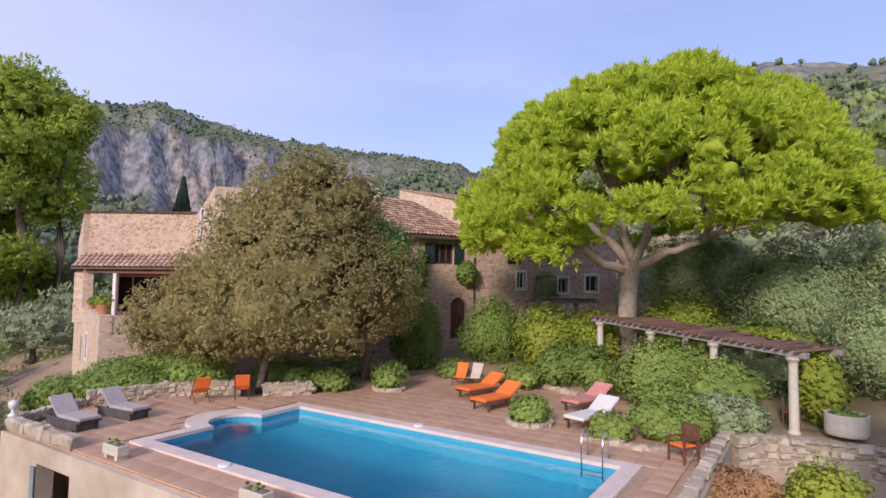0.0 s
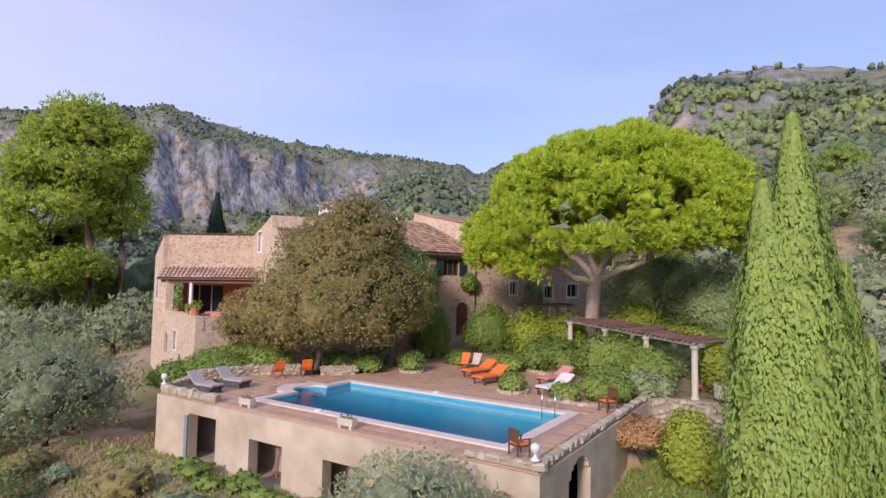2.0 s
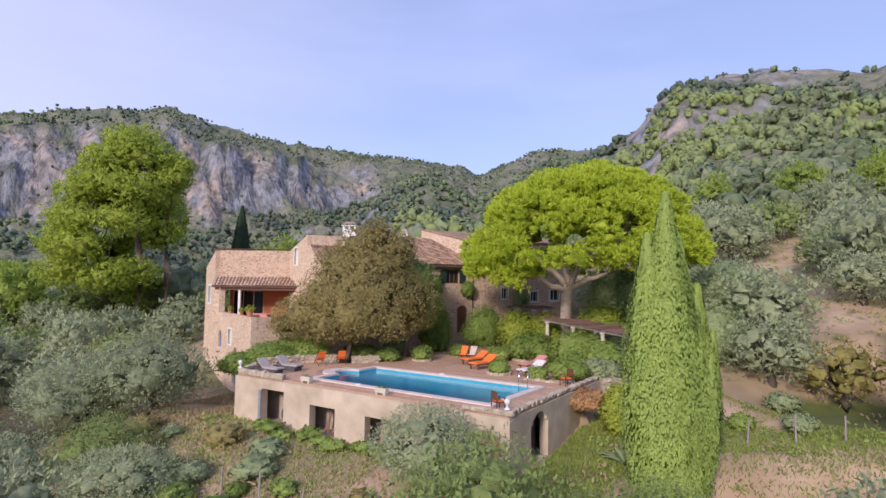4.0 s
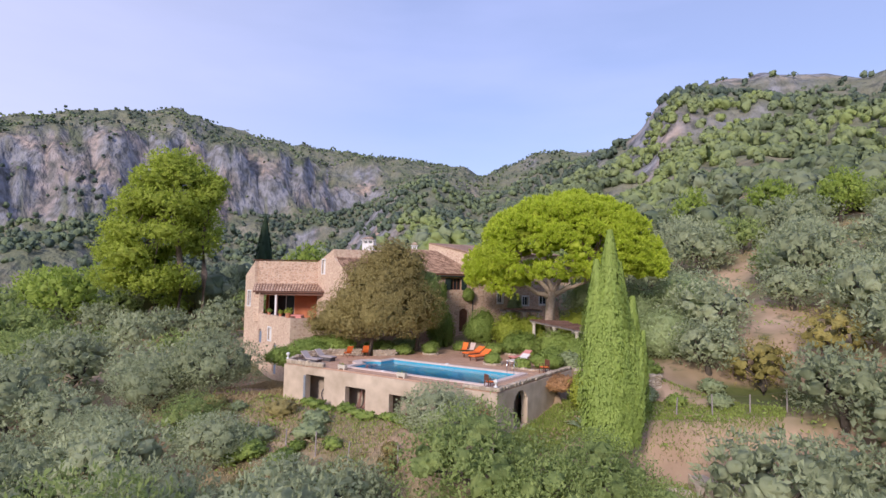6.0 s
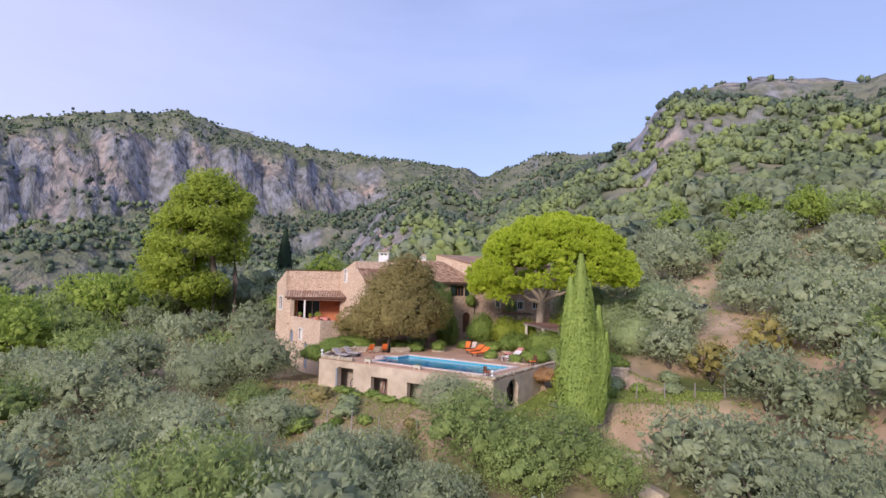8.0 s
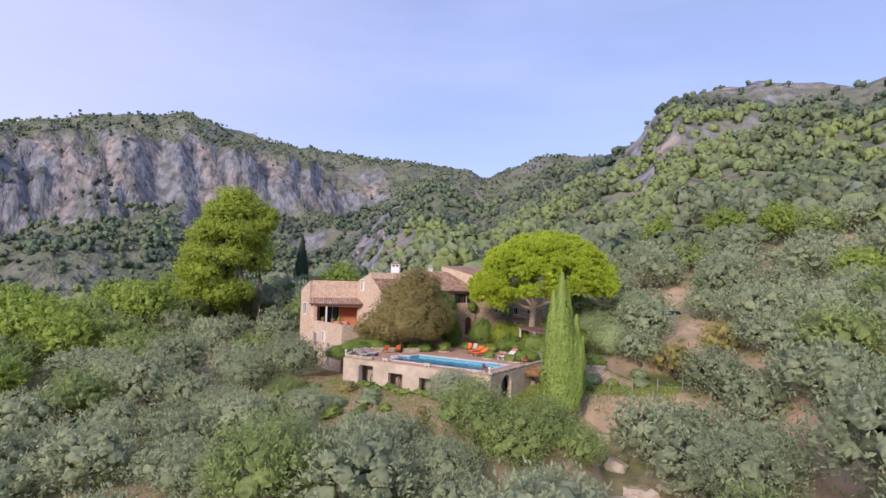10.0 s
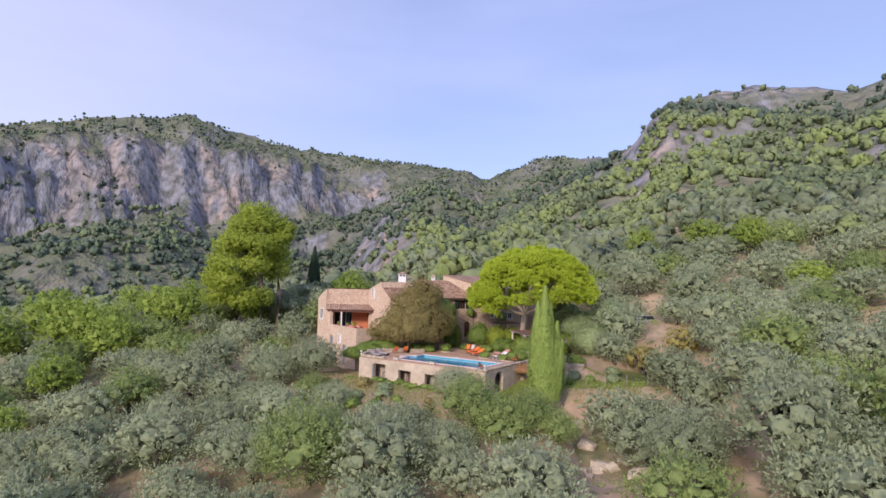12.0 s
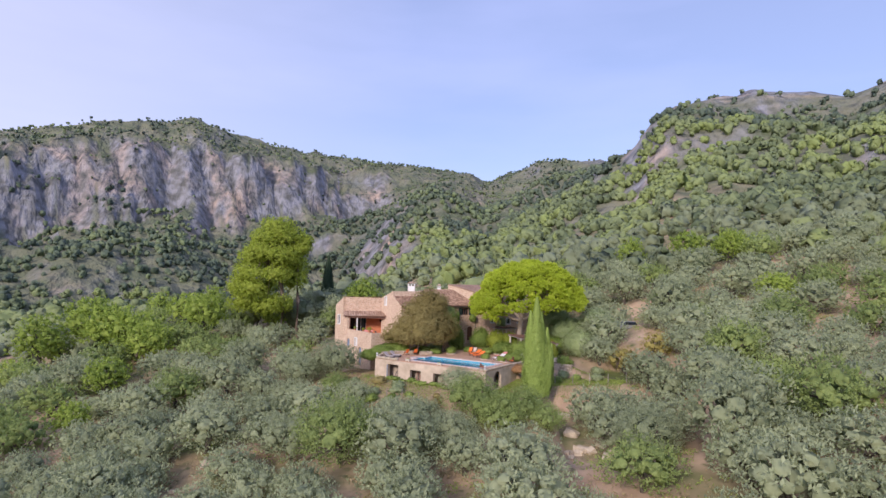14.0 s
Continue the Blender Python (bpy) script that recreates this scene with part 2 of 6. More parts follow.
BRIGHT_LEAF = leaf_material("yellow_green_leaves", (0.17, 0.25, 0.03), (0.42, 0.49, 0.07), 0.4, 0.5, 0.9, 18.0)
DARK_LEAF = leaf_material("dark_evergreen_leaves", (0.22, 0.31, 0.14), (0.48, 0.59, 0.26), 0.5, 0.5, 0.9, 20.0)
SILVER_LEAF = leaf_material("silver_green_leaves", (0.2, 0.27, 0.115), (0.41, 0.5, 0.24), 0.35)
DRY_LEAF = leaf_material("dry_creeper", (0.232, 0.131, 0.043), (0.609, 0.392, 0.174), 0.25)
GROVE_WOODS = woods_material("grove_woods", ((0.16, 0.21, 0.11), (0.26, 0.3, 0.17), (0.31, 0.36, 0.22), (0.32, 0.39, 0.13)))
HILL_WOODS = woods_material("hill_woods", ((0.16, 0.205, 0.11), (0.26, 0.32, 0.165), (0.32, 0.385, 0.175), (0.35, 0.43, 0.145)))
# distance haze is painted into the far trees: paler, bluer than their own green
FAR_WOODS = woods_material("far_woods", ((0.1, 0.14, 0.11), (0.15, 0.2, 0.14), (0.21, 0.265, 0.155), (0.27, 0.34, 0.165)))
CAROB_LEAF = leaf_material("carob_leaves", (0.15, 0.22, 0.065), (0.34, 0.44, 0.13), 0.45, 0.5, 0.9, 22.0)
GRASS_LEAF = leaf_material("grass_blades", (0.087, 0.145, 0.022), (0.319, 0.406, 0.087), 0.3)


def ground_material():
    m = material("dry_ground", (0.33, 0.22, 0.14), (0.58, 0.42, 0.29), 0.5, 0.95, 0.5, 3.0, patch=0.8)
    n, l = m.node_tree.nodes, m.node_tree.links
    b = n["Principled BSDF"]
    earth = b.inputs["Base Color"].links[0].from_socket
    co, g = n.new("ShaderNodeTexCoord"), n.new("ShaderNodeNewGeometry")

    def noise_fac(scale, lo, hi, detail=6):
        t, r = n.new("ShaderNodeTexNoise"), n.new("ShaderNodeMapRange")
        t.inputs["Scale"].default_value, t.inputs["Detail"].default_value = scale, detail
        l.new(co.outputs["Object"], t.inputs["Vector"])
        r.inputs["From Min"].default_value, r.inputs["From Max"].default_value = lo, hi
        l.new(t.outputs["Fac"], r.inputs["Value"])
        return r.outputs["Result"]

    def mixed(fac, a, colour):
        mx = n.new("ShaderNodeMix")
        mx.data_type = "RGBA"
        l.new(fac, mx.inputs["Factor"])
        l.new(a, mx.inputs[6])
        if isinstance(colour, tuple):
            mx.inputs[7].default_value = (*colour, 1)
        else:
            l.new(colour, mx.inputs[7])
        return mx.outputs[2]

    c = mixed(noise_fac(0.09, 0.42, 0.62), earth, (0.11, 0.13, 0.035))
    c = mixed(noise_fac(0.9, 0.55, 0.75), c, (0.07, 0.1, 0.025))
    # hills farther off carry maquis
    sep, far = n.new("ShaderNodeSeparateXYZ"), n.new("ShaderNodeMapRange")
    ln = n.new("ShaderNodeVectorMath")
    ln.operation = "LENGTH"
    l.new(co.outputs["Object"], ln.inputs[0])
    far.inputs["From Min"].default_value, far.inputs["From Max"].default_value = 150, 320
    l.new(ln.outputs["Value"], far.inputs["Value"])
    green = n.new("ShaderNodeMix")
    green.data_type = "RGBA"
    green.inputs[6].default_value, green.inputs[7].default_value = (0.12, 0.145, 0.08, 1), (0.25, 0.24, 0.16, 1)
    l.new(noise_fac(0.03, 0.35, 0.7, 10), green.inputs["Factor"])
    c = mixed(far.outputs["Result"], c, green.outputs[2])
    # bare rock where it is steep
    l.new(g.outputs["Normal"], sep.inputs[0])
    steep = n.new("ShaderNodeMapRange")
    steep.inputs["From Min"].default_value, steep.inputs["From Max"].default_value = 0.86, 0.7
    l.new(sep.outputs["Z"], steep.inputs["Value"])
    rock = n.new("ShaderNodeMix")
    rock.data_type = "RGBA"
    rock.inputs[6].default_value, rock.inputs[7].default_value = (0.3, 0.3, 0.325, 1), (0.56, 0.39, 0.27, 1)
    mp = n.new("ShaderNodeMapping")
    mp.inputs["Scale"].default_value = (1, 1, 0.25)
    l.new(co.outputs["Object"], mp.inputs["Vector"])
    st, sr = n.new("ShaderNodeTexNoise"), n.new("ShaderNodeMapRange")
    st.inputs["Scale"].default_value, st.inputs["Detail"].default_value = 0.02, 8
    l.new(mp.outputs["Vector"], st.inputs["Vector"])
    sr.inputs["From Min"].default_value, sr.inputs["From Max"].default_value = 0.49, 0.72
    l.new(st.outputs["Fac"], sr.inputs["Value"])
    l.new(sr.outputs["Result"], rock.inputs["Factor"])
    crag, crack = noise_fac(0.09, 0.35, 0.62, 12), n.new("ShaderNodeMix")
    crack.data_type = "RGBA"
    l.new(crag, crack.inputs["Factor"])
    crack.inputs[6].default_value = (0.13, 0.13, 0.12, 1)
    l.new(rock.outputs[2], crack.inputs[7])
    near_rock = mixed(far.outputs["Result"], earth, crack.outputs[2])
    c = mixed(steep.outputs["Result"], c, near_rock)
    relief, rel_noise = n.new("ShaderNodeBump"), n.new("ShaderNodeTexNoise")
    rel_noise.inputs["Scale"].default_value, rel_noise.inputs["Detail"].default_value = 0.05, 12
    l.new(mp.outputs["Vector"], rel_noise.inputs["Vector"])
    relief.inputs["Distance"].default_value = 22
    l.new(far.outputs["Result"], relief.inputs["Strength"])
    l.new(rel_noise.outputs["Fac"], relief.inputs["Height"])
    l.new(b.inputs["Normal"].links[0].from_socket, relief.inputs["Normal"])
    l.new(relief.outputs["Normal"], b.inputs["Normal"])
    # the bare rocky summit of the hill on the right
    place, high, east, both = n.new("ShaderNodeSeparateXYZ"), n.new("ShaderNodeMapRange"), n.new("ShaderNodeMapRange"), n.new("ShaderNodeMath")
    l.new(co.outputs["Object"], place.inputs[0])
    high.inputs["From Min"].default_value, high.inputs["From Max"].default_value = 205, 228
    east.inputs["From Min"].default_value, east.inputs["From Max"].default_value = 170, 220
    l.new(place.outputs["Z"], high.inputs["Value"])
    l.new(place.outputs["X"], east.inputs["Value"])
    both.operation = "MULTIPLY"
    l.new(high.outputs["Result"], both.inputs[0])
    l.new(east.outputs["Result"], both.inputs[1])
    c = mixed(both.outputs[0], c, crack.outputs[2])
    l.new(c, b.inputs["Base Color"])
    return m


GROUND = ground_material()


def water_material():
    m = bpy.data.materials.new("pool_water")
    m.use_nodes = True
    n, l = m.node_tree.nodes, m.node_tree.links
    b = n["Principled BSDF"]
    b.inputs["Base Color"].default_value = (0.55, 0.85, 0.95, 1)
    b.inputs["Roughness"].default_value, b.inputs["IOR"].default_value = 0.02, 1.33
    b.inputs["Transmission Weight"].default_value = 1.0
    co, w = n.new("ShaderNodeTexCoord"), n.new("ShaderNodeTexNoise")
    w.inputs["Scale"].default_value, w.inputs["Detail"].default_value = 3.5, 3
    l.new(co.outputs["Object"], w.inputs["Vector"])
    bn = n.new("ShaderNodeBump")
    bn.inputs["Strength"].default_value, bn.inputs["Distance"].default_value = 0.45, 0.05
    l.new(w.outputs["Fac"], bn.inputs["Height"])
    l.new(bn.outputs["Normal"], b.inputs["Normal"])
    return m


WATER = water_material()
POOL_TILE = material("blue_pool_lining", (0.03, 0.33, 0.5), (0.07, 0.43, 0.6), 3.0, 0.5, 0.02)


# ---- shapes ----
def pieces(bm):
    """The separate bodies of a mesh, each as a mesh of its own."""
    bm.faces.ensure_lookup_table()
    seen, groups = set(), []
    for f in bm.faces:
        if f.index in seen:
            continue
        todo, group = [f], []
        seen.add(f.index)
        while todo:
            g = todo.pop()
            group.append(g)
            for v in g.verts:
                for h in v.link_faces:
                    if h.index not in seen:
                        seen.add(h.index)
                        todo.append(h)
        groups.append(group)
    out = []
    for group in groups:
        nb, at = bmesh.new(), {}
        for f in group:
            for v in f.verts:
                if v.index not in at:
                    at[v.index] = nb.verts.new(v.co)
            nb.faces.new([at[v.index] for v in f.verts])
        out.append(nb)
    return out


def part(name, bm, mat, parent=None, label="", smooth=False):
    if name == "wall" and isinstance(bm, bmesh.types.BMesh):
        bm.verts.index_update()
        bm.faces.index_update()
        bodies = pieces(bm)
        if len(bodies) > 1:
            bm.free()
            return [body_part(name, b, mat, parent, label, smooth) for b in bodies][0]
    return body_part(name, bm, mat, parent, label, smooth)


def body_part(name, bm, mat, parent=None, label="", smooth=False):
    me = bpy.data.meshes.new(name)
    if isinstance(bm, bmesh.types.BMesh):
        bmesh.ops.recalc_face_normals(bm, faces=bm.faces)
        bm.to_mesh(me)
        bm.free()
    else:
        me.from_pydata(bm[0], [], bm[1])
    me.materials.append(mat)
    if smooth:
        me.polygons.foreach_set("use_smooth", [True] * len(me.polygons))
    ob = new(name, me)
    ob.parent = parent
    if label:
        ob["label"] = label
    return ob


def thing(name, label, category, m=None, group="", kind=""):
    ob = new(name)
    ob.empty_display_size = 0.2
    if m is not None:
        ob.matrix_world = m
    return tagged(ob, label, category, group, kind)


def box(bm, lo, hi, m=None, bevel=0.0):
    vs = [bm.verts.new((x, y, z)) for z in (lo[2], hi[2]) for y in (lo[1], hi[1]) for x in (lo[0], hi[0])]
    fs = [bm.faces.new([vs[i] for i in f]) for f in ((0, 2, 3, 1), (4, 5, 7, 6), (0, 1, 5, 4), (2, 6, 7, 3), (0, 4, 6, 2), (1, 3, 7, 5))]
    if bevel:
        es = list({e for f in fs for e in f.edges})
        got = bmesh.ops.bevel(bm, geom=es, offset=bevel, segments=1, affect="EDGES")
        vs = list({v for f in got["faces"] for v in f.verts} | {v for v in vs if v.is_valid})
    if m is not None:
        bmesh.ops.transform(bm, matrix=m, verts=vs)
    return vs


def boxed(lo, hi, m=None, bevel=0.0):
    bm = bmesh.new()
    box(bm, lo, hi, m, bevel)
    return bm


def prism(bm, pts, z0, z1):
    """A solid on a footprint; z0 and z1 are numbers or one height a corner."""
    n = len(pts)
    lo = [bm.verts.new((p[0], p[1], z0 if not hasattr(z0, "__len__") else z0[i])) for i, p in enumerate(pts)]
    hi = [bm.verts.new((p[0], p[1], z1 if not hasattr(z1, "__len__") else z1[i])) for i, p in enumerate(pts)]
    bm.faces.new(lo[::-1])
    bm.faces.new(hi)
    for i in range(n):
        bm.faces.new((lo[i], lo[(i + 1) % n], hi[(i + 1) % n], hi[i]))
    return lo + hi


def tube(bm, pts, radii, sides=8, cap=True):
    rings = []
    for i, p in enumerate(pts):
        a, b = Vector(pts[max(i - 1, 0)]), Vector(pts[min(i + 1, len(pts) - 1)])
        q = (b - a).to_track_quat("Z", "Y")
        rings.append([bm.verts.new(Vector(p) + q @ Vector((math.cos(2 * math.pi * k / sides), math.sin(2 * math.pi * k / sides), 0)) * radii[i]) for k in range(sides)])
    for r0, r1 in zip(rings, rings[1:]):
        for k in range(sides):
            bm.faces.new((r0[k], r0[(k + 1) % sides], r1[(k + 1) % sides], r1[k]))
    if cap:
        bm.faces.new(rings[0][::-1])
        bm.faces.new(rings[-1])


def lathe(bm, profile, sides=16, at=(0, 0, 0)):
    rings = [[bm.verts.new((at[0] + r * math.cos(2 * math.pi * k / sides), at[1] + r * math.sin(2 * math.pi * k / sides), at[2] + z)) for k in range(sides)] for r, z in profile]
    for r0, r1 in zip(rings, rings[1:]):
        for k in range(sides):
            bm.faces.new((r0[k], r0[(k + 1) % sides], r1[(k + 1) % sides], r1[k]))
    bm.faces.new(rings[0][::-1])
    bm.faces.new(rings[-1])


def wall(bm, p0, p1, thick, z0, z1, holes=()):
    """A wall from p0 to p1 (its outer face on that line, thickness to its left), with openings (s0, s1, sill, head, rise) that go through;
    rise > 0 arches the head. z1: the top, a number or the tops at both ends."""
    p0, p1 = Vector(p0), Vector(p1)
    d = (p1 - p0)
    length = d.length
    d.normalize()
    n = Vector((-d.y, d.x)) * thick
    za, zb = (z1, z1) if not hasattr(z1, "__len__") else z1
    cuts = {0.0, length}
    spans = []
    for s0, s1, sill, head, rise in holes:
        k = 10 if rise else 1
        for i in range(k):
            a, b = s0 + (s1 - s0) * i / k, s0 + (s1 - s0) * (i + 1) / k
            mid = ((a + b) / 2 - s0) / (s1 - s0) * 2 - 1
            spans.append((a, b, sill, head - rise * (1 - math.sqrt(max(0, 1 - mid * mid)))))
            cuts |= {a, b}
    cuts = sorted(cuts)
    for a, b in zip(cuts, cuts[1:]):
        if b - a < 1e-4:
            continue
        mid = (a + b) / 2
        top = [za + (zb - za) * s / length for s in (a, b)]
        here = sorted((sill, head) for s0, s1, sill, head in spans if s0 <= mid <= s1)
        edges = [z0] + [e for h in here for e in h]
        corners = [p0 + d * a, p0 + d * b, p0 + d * b + n, p0 + d * a + n]
        for i in range(0, len(edges), 2):
            lo = edges[i]
            hi = edges[i + 1] if i + 1 < len(edges) else None
            tops = [top[0], top[1], top[1], top[0]] if hi is None else hi
            if hi is None or hi - lo > 1e-3:
                prism(bm, corners, lo, tops)
    bmesh.ops.remove_doubles(bm, verts=list(bm.verts), dist=1e-4)


def unit(a):
    return a / (np.linalg.norm(a, axis=-1, keepdims=True) + 1e-9)


def leaves(centres, normals, size, aspect=1.8, jitter=0.35, seed=0, rounded=0.5):
    """Small rhombic leaves or sprays, one at each centre; their shading follows the mass that they clothe."""
    r = np.random.default_rng(seed)
    n = len(centres)
    base = unit(np.asarray(normals, float))
    nn = unit(base + r.normal(0, jitter, (n, 3)))
    t = unit(np.cross(nn, r.normal(0, 1, (n, 3))))
    b = np.cross(nn, t)
    s = (size * r.uniform(0.6, 1.35, n))[:, None]
    w = s / aspect
    bend = nn * s * 0.18
    v = np.stack([centres - t * s, centres - b * w + bend, centres + t * s, centres + b * w + bend], 1).reshape(-1, 3)
    soft = unit(nn * (1 - rounded) + base * rounded)
    return v, np.arange(n * 4).reshape(-1, 4), np.repeat(soft, 4, 0)


def needles(hubs, dirs, size, aspect, spread, seed):
    """Thin sprays that stand out from their hubs like the needles of a tuft."""
    r = np.random.default_rng(seed)
    n = len(hubs)
    d = unit(unit(dirs) + r.normal(0, spread, (n, 3)))
    side_ = unit(np.cross(d, r.normal(0, 1, (n, 3))))
    s = (size * r.uniform(0.6, 1.3, n))[:, None]
    w = s / aspect
    v = np.stack([hubs, hubs + d * s * 0.6 - side_ * w, hubs + d * s * 1.5, hubs + d * s * 0.6 + side_ * w], 1).reshape(-1, 3)
    return v, np.arange(n * 4).reshape(-1, 4), np.repeat(np.cross(d, side_), 4, 0)


def outward(pos, blobs):
    """Directions out of a crown as a whole, at places in it."""
    c, rad = np.array([b[0] for b in blobs], float), np.array([b[1] for b in blobs], float)
    lo, hi = (c - rad).min(0), (c + rad).max(0)
    mid, half = (lo + hi) / 2 - np.array((0, 0, 0.2)) * (hi - lo), (hi - lo) / 2
    return unit((pos - mid) / half ** 2 * half.min())


def cube_sphere(n):
    """Directions over a sphere in an even net of quads."""
    at, vs, fs = {}, [], []
    for axis in range(3):
        for sign in (-1, 1):
            def node(i, j):
                p = [0.0, 0.0, 0.0]
                p[axis], p[(axis + 1) % 3], p[(axis + 2) % 3] = sign, math.tan((2 * i / n - 1) * math.pi / 4), math.tan((2 * j / n - 1) * math.pi / 4)
                key = tuple(round(q, 5) for q in p)
                if key not in at:
                    at[key] = len(vs)
                    vs.append(p)
                return at[key]
            for i in range(n):
                for j in range(n):
                    q = [node(i, j), node(i + 1, j), node(i + 1, j + 1), node(i, j + 1)]
                    fs.append(q if sign > 0 else q[::-1])
    return unit(np.array(vs)), np.array(fs)


def masses_mesh(blobs, fill=0.8, n=3, seed=0, rough=0.12, whole=None):
    """The dense inner foliage of each mass: a closed, uneven lump behind the outer leaves."""
    r = np.random.default_rng(seed + 900)
    d, f = cube_sphere(n)
    c = np.array([b[0] for b in blobs], float)[:, None, :]
    rad = np.array([b[1] for b in blobs], float)[:, None, :]
    k = len(blobs)
    pos = c + d[None] * rad * fill * (1 + np.clip(r.normal(0, rough, (k, len(d), 1)), -0.3, 0.25))
    nor = unit(d[None] / rad * rad.min(2, keepdims=True) + r.normal(0, 0.5, (k, len(d), 3)))
    if whole is not None:
        nor = unit(nor * 0.55 + outward(pos.reshape(-1, 3), whole).reshape(pos.shape) * 0.75)
    faces = (f[None] + (np.arange(k) * len(d))[:, None, None]).reshape(-1, 4)
    return pos.reshape(-1, 3), faces, nor.reshape(-1, 3)


def quad_mesh(name, mesh, mat, parent=None, label="", tint=None):
    v, f, soft = mesh
    me = bpy.data.meshes.new(name)
    me.vertices.add(len(v))
    me.vertices.foreach_set("co", np.asarray(v, dtype=np.float32).ravel())
    k = len(f)
    me.loops.add(k * 4)
    me.loops.foreach_set("vertex_index", np.asarray(f, dtype=np.int32).ravel())
    me.polygons.add(k)
    me.polygons.foreach_set("loop_start", np.arange(0, k * 4, 4, dtype=np.int32))
    me.polygons.foreach_set("loop_total", np.full(k, 4, dtype=np.int32))
    me.polygons.foreach_set("use_smooth", np.full(k, soft is not None))
    me.update(calc_edges=True)
    if soft is not None:
        me.normals_split_custom_set_from_vertices(soft.tolist())
    if tint is not None:
        me.attributes.new("tint", "FLOAT", "POINT").data.foreach_set("value", np.asarray(tint, dtype=np.float32))
    me.materials.append(mat)
    ob = new(name, me)
    ob.parent = parent
    if label:
        ob["label"] = label
    return ob


def crown_points(blobs, count, seed, clump=0.3, depth=0.35, flat=0.0, per=26):
    """Leaf places on a crown of overlapping masses: each mass is covered in clumps with gaps between them."""
    r = np.random.default_rng(seed)
    area = np.array([(a * b + b * c + a * c) for _, (a, b, c) in blobs])
    share = np.maximum(1, (count / per * area / area.sum()).astype(int))
    cs, ns = [], []
    for own, ((c, rad), k) in enumerate(zip(blobs, share)):
        c, rad = np.array(c, float), np.array(rad, float)
        turn_, even = r.uniform(0, 6.28), (np.arange(k) + r.uniform(0.2, 0.8, k)) / k
        ang = np.arange(k) * 2.39996 + turn_
        d = np.stack([np.cos(ang) * np.sqrt(1 - (1 - 2 * even) ** 2), np.sin(ang) * np.sqrt(1 - (1 - 2 * even) ** 2), 1 - 2 * even], 1)
        if flat:
            d[:, 2] = np.where(d[:, 2] < -flat, -d[:, 2], d[:, 2])
        hub = c + d * rad * (1 - depth * r.random((k, 1)) ** 2)
        inside = np.zeros(k, bool)
        for other, (c2, r2) in enumerate(blobs):
            if other != own:
                q = ((hub - np.array(c2)) / (np.array(r2) * 0.82)) ** 2
                inside |= (q.sum(1) < 1)
        hub, d = hub[~inside], d[~inside]
        cr = clump * rad.min() * r.uniform(0.55, 1.3, (len(hub), 1, 1))
        off = r.normal(0, 1, (len(hub), per, 3))
        off /= np.linalg.norm(off, axis=2, keepdims=True)
        off += d[:, None, :] * 0.5
        pos = hub[:, None, :] + off * cr * np.array([1, 1, 0.72])
        nor = off * 0.5 + d[:, None, :] * 0.4 + 0.75 * outward(pos.reshape(-1, 3), blobs).reshape(pos.shape) + np.array([0, 0, 0.15])
        cs.append(pos.reshape(-1, 3))
        ns.append(nor.reshape(-1, 3))
    return np.concatenate(cs), np.concatenate(ns)


def joined(*meshes):
    vs, fs, ns, k = [], [], [], 0
    for v, f, n in meshes:
        vs.append(v)
        fs.append(f + k)
        ns.append(n)
        k += len(v)
    return np.concatenate(vs), np.concatenate(fs), np.concatenate(ns)


def blob_cluster(r, n, centre, rad, size):
    """Masses scattered through an ellipsoid, larger in the middle."""
    out = []
    for _ in range(n):
        d = r.normal(0, 1, 3)
        d /= np.linalg.norm(d)
        q = r.random() ** 0.4
        c = np.array(centre) + d * np.array(rad) * q * 0.78
        s = size * r.uniform(0.75, 1.25) * (1.1 - 0.3 * q)
        out.append((c, (s, s, s * 0.8)))
    return out


# ---- ground, to the horizon ----
TURN = -31.0
TM = pose(-14.4, 18.9, 0, 0, 0, TURN)          # the terrace's own axes: u along its front edge, v away from it
CU, SU = math.cos(radians(TURN)), math.sin(radians(TURN))
HUB = np.array([-0.5, -65.3])                    # the hills' heights are given by bearing and distance from here


def at_uv(u, v, z=0.0):
    return TM @ Vector((u, v, z))


def smooth01(x):
    x = np.clip(x, 0, 1)
    return x * x * (3 - 2 * x)


def value_noise(x, y, seed=0):
    xi, yi = np.floor(x).astype(np.int64), np.floor(y).astype(np.int64)
    fx, fy = smooth01(x - xi), smooth01(y - yi)

    def h(a, b):
        k = (a * 374761393 + b * 668265263 + seed * 974711) & 0xFFFFFFFF
        k = ((k ^ (k >> 13)) * 1274126177) & 0xFFFFFFFF
        return ((k ^ (k >> 16)) & 0xFFFF) / 65535.0

    return (h(xi, yi) * (1 - fx) + h(xi + 1, yi) * fx) * (1 - fy) + (h(xi, yi + 1) * (1 - fx) + h(xi + 1, yi + 1) * fx) * fy


def fbm(x, y, octaves=5, seed=0):
    return sum((value_noise(x * 2 ** o, y * 2 ** o, seed + o) - 0.5) * 0.5 ** o for o in range(octaves))


CREST_AZ = [-180, -60, -41.5, -35, -27.2, -22.9, -17.5, -11.4, -4.5, -0.5, 1.2, 3.8, 6.9, 12.4, 14.5, 15.8, 17.1, 18.6, 21.1, 25.8, 32.5, 36, 60, 180]
CREST_EL = [8, 9, 10.9, 13.2, 14.7, 13.8, 12.7, 12.0, 11.5, 10.8, 9.9, 10.7, 11.4, 12.2, 12.4, 13.2, 14.8, 16.1, 16.4, 17.3, 16.4, 17.0, 14, 8]
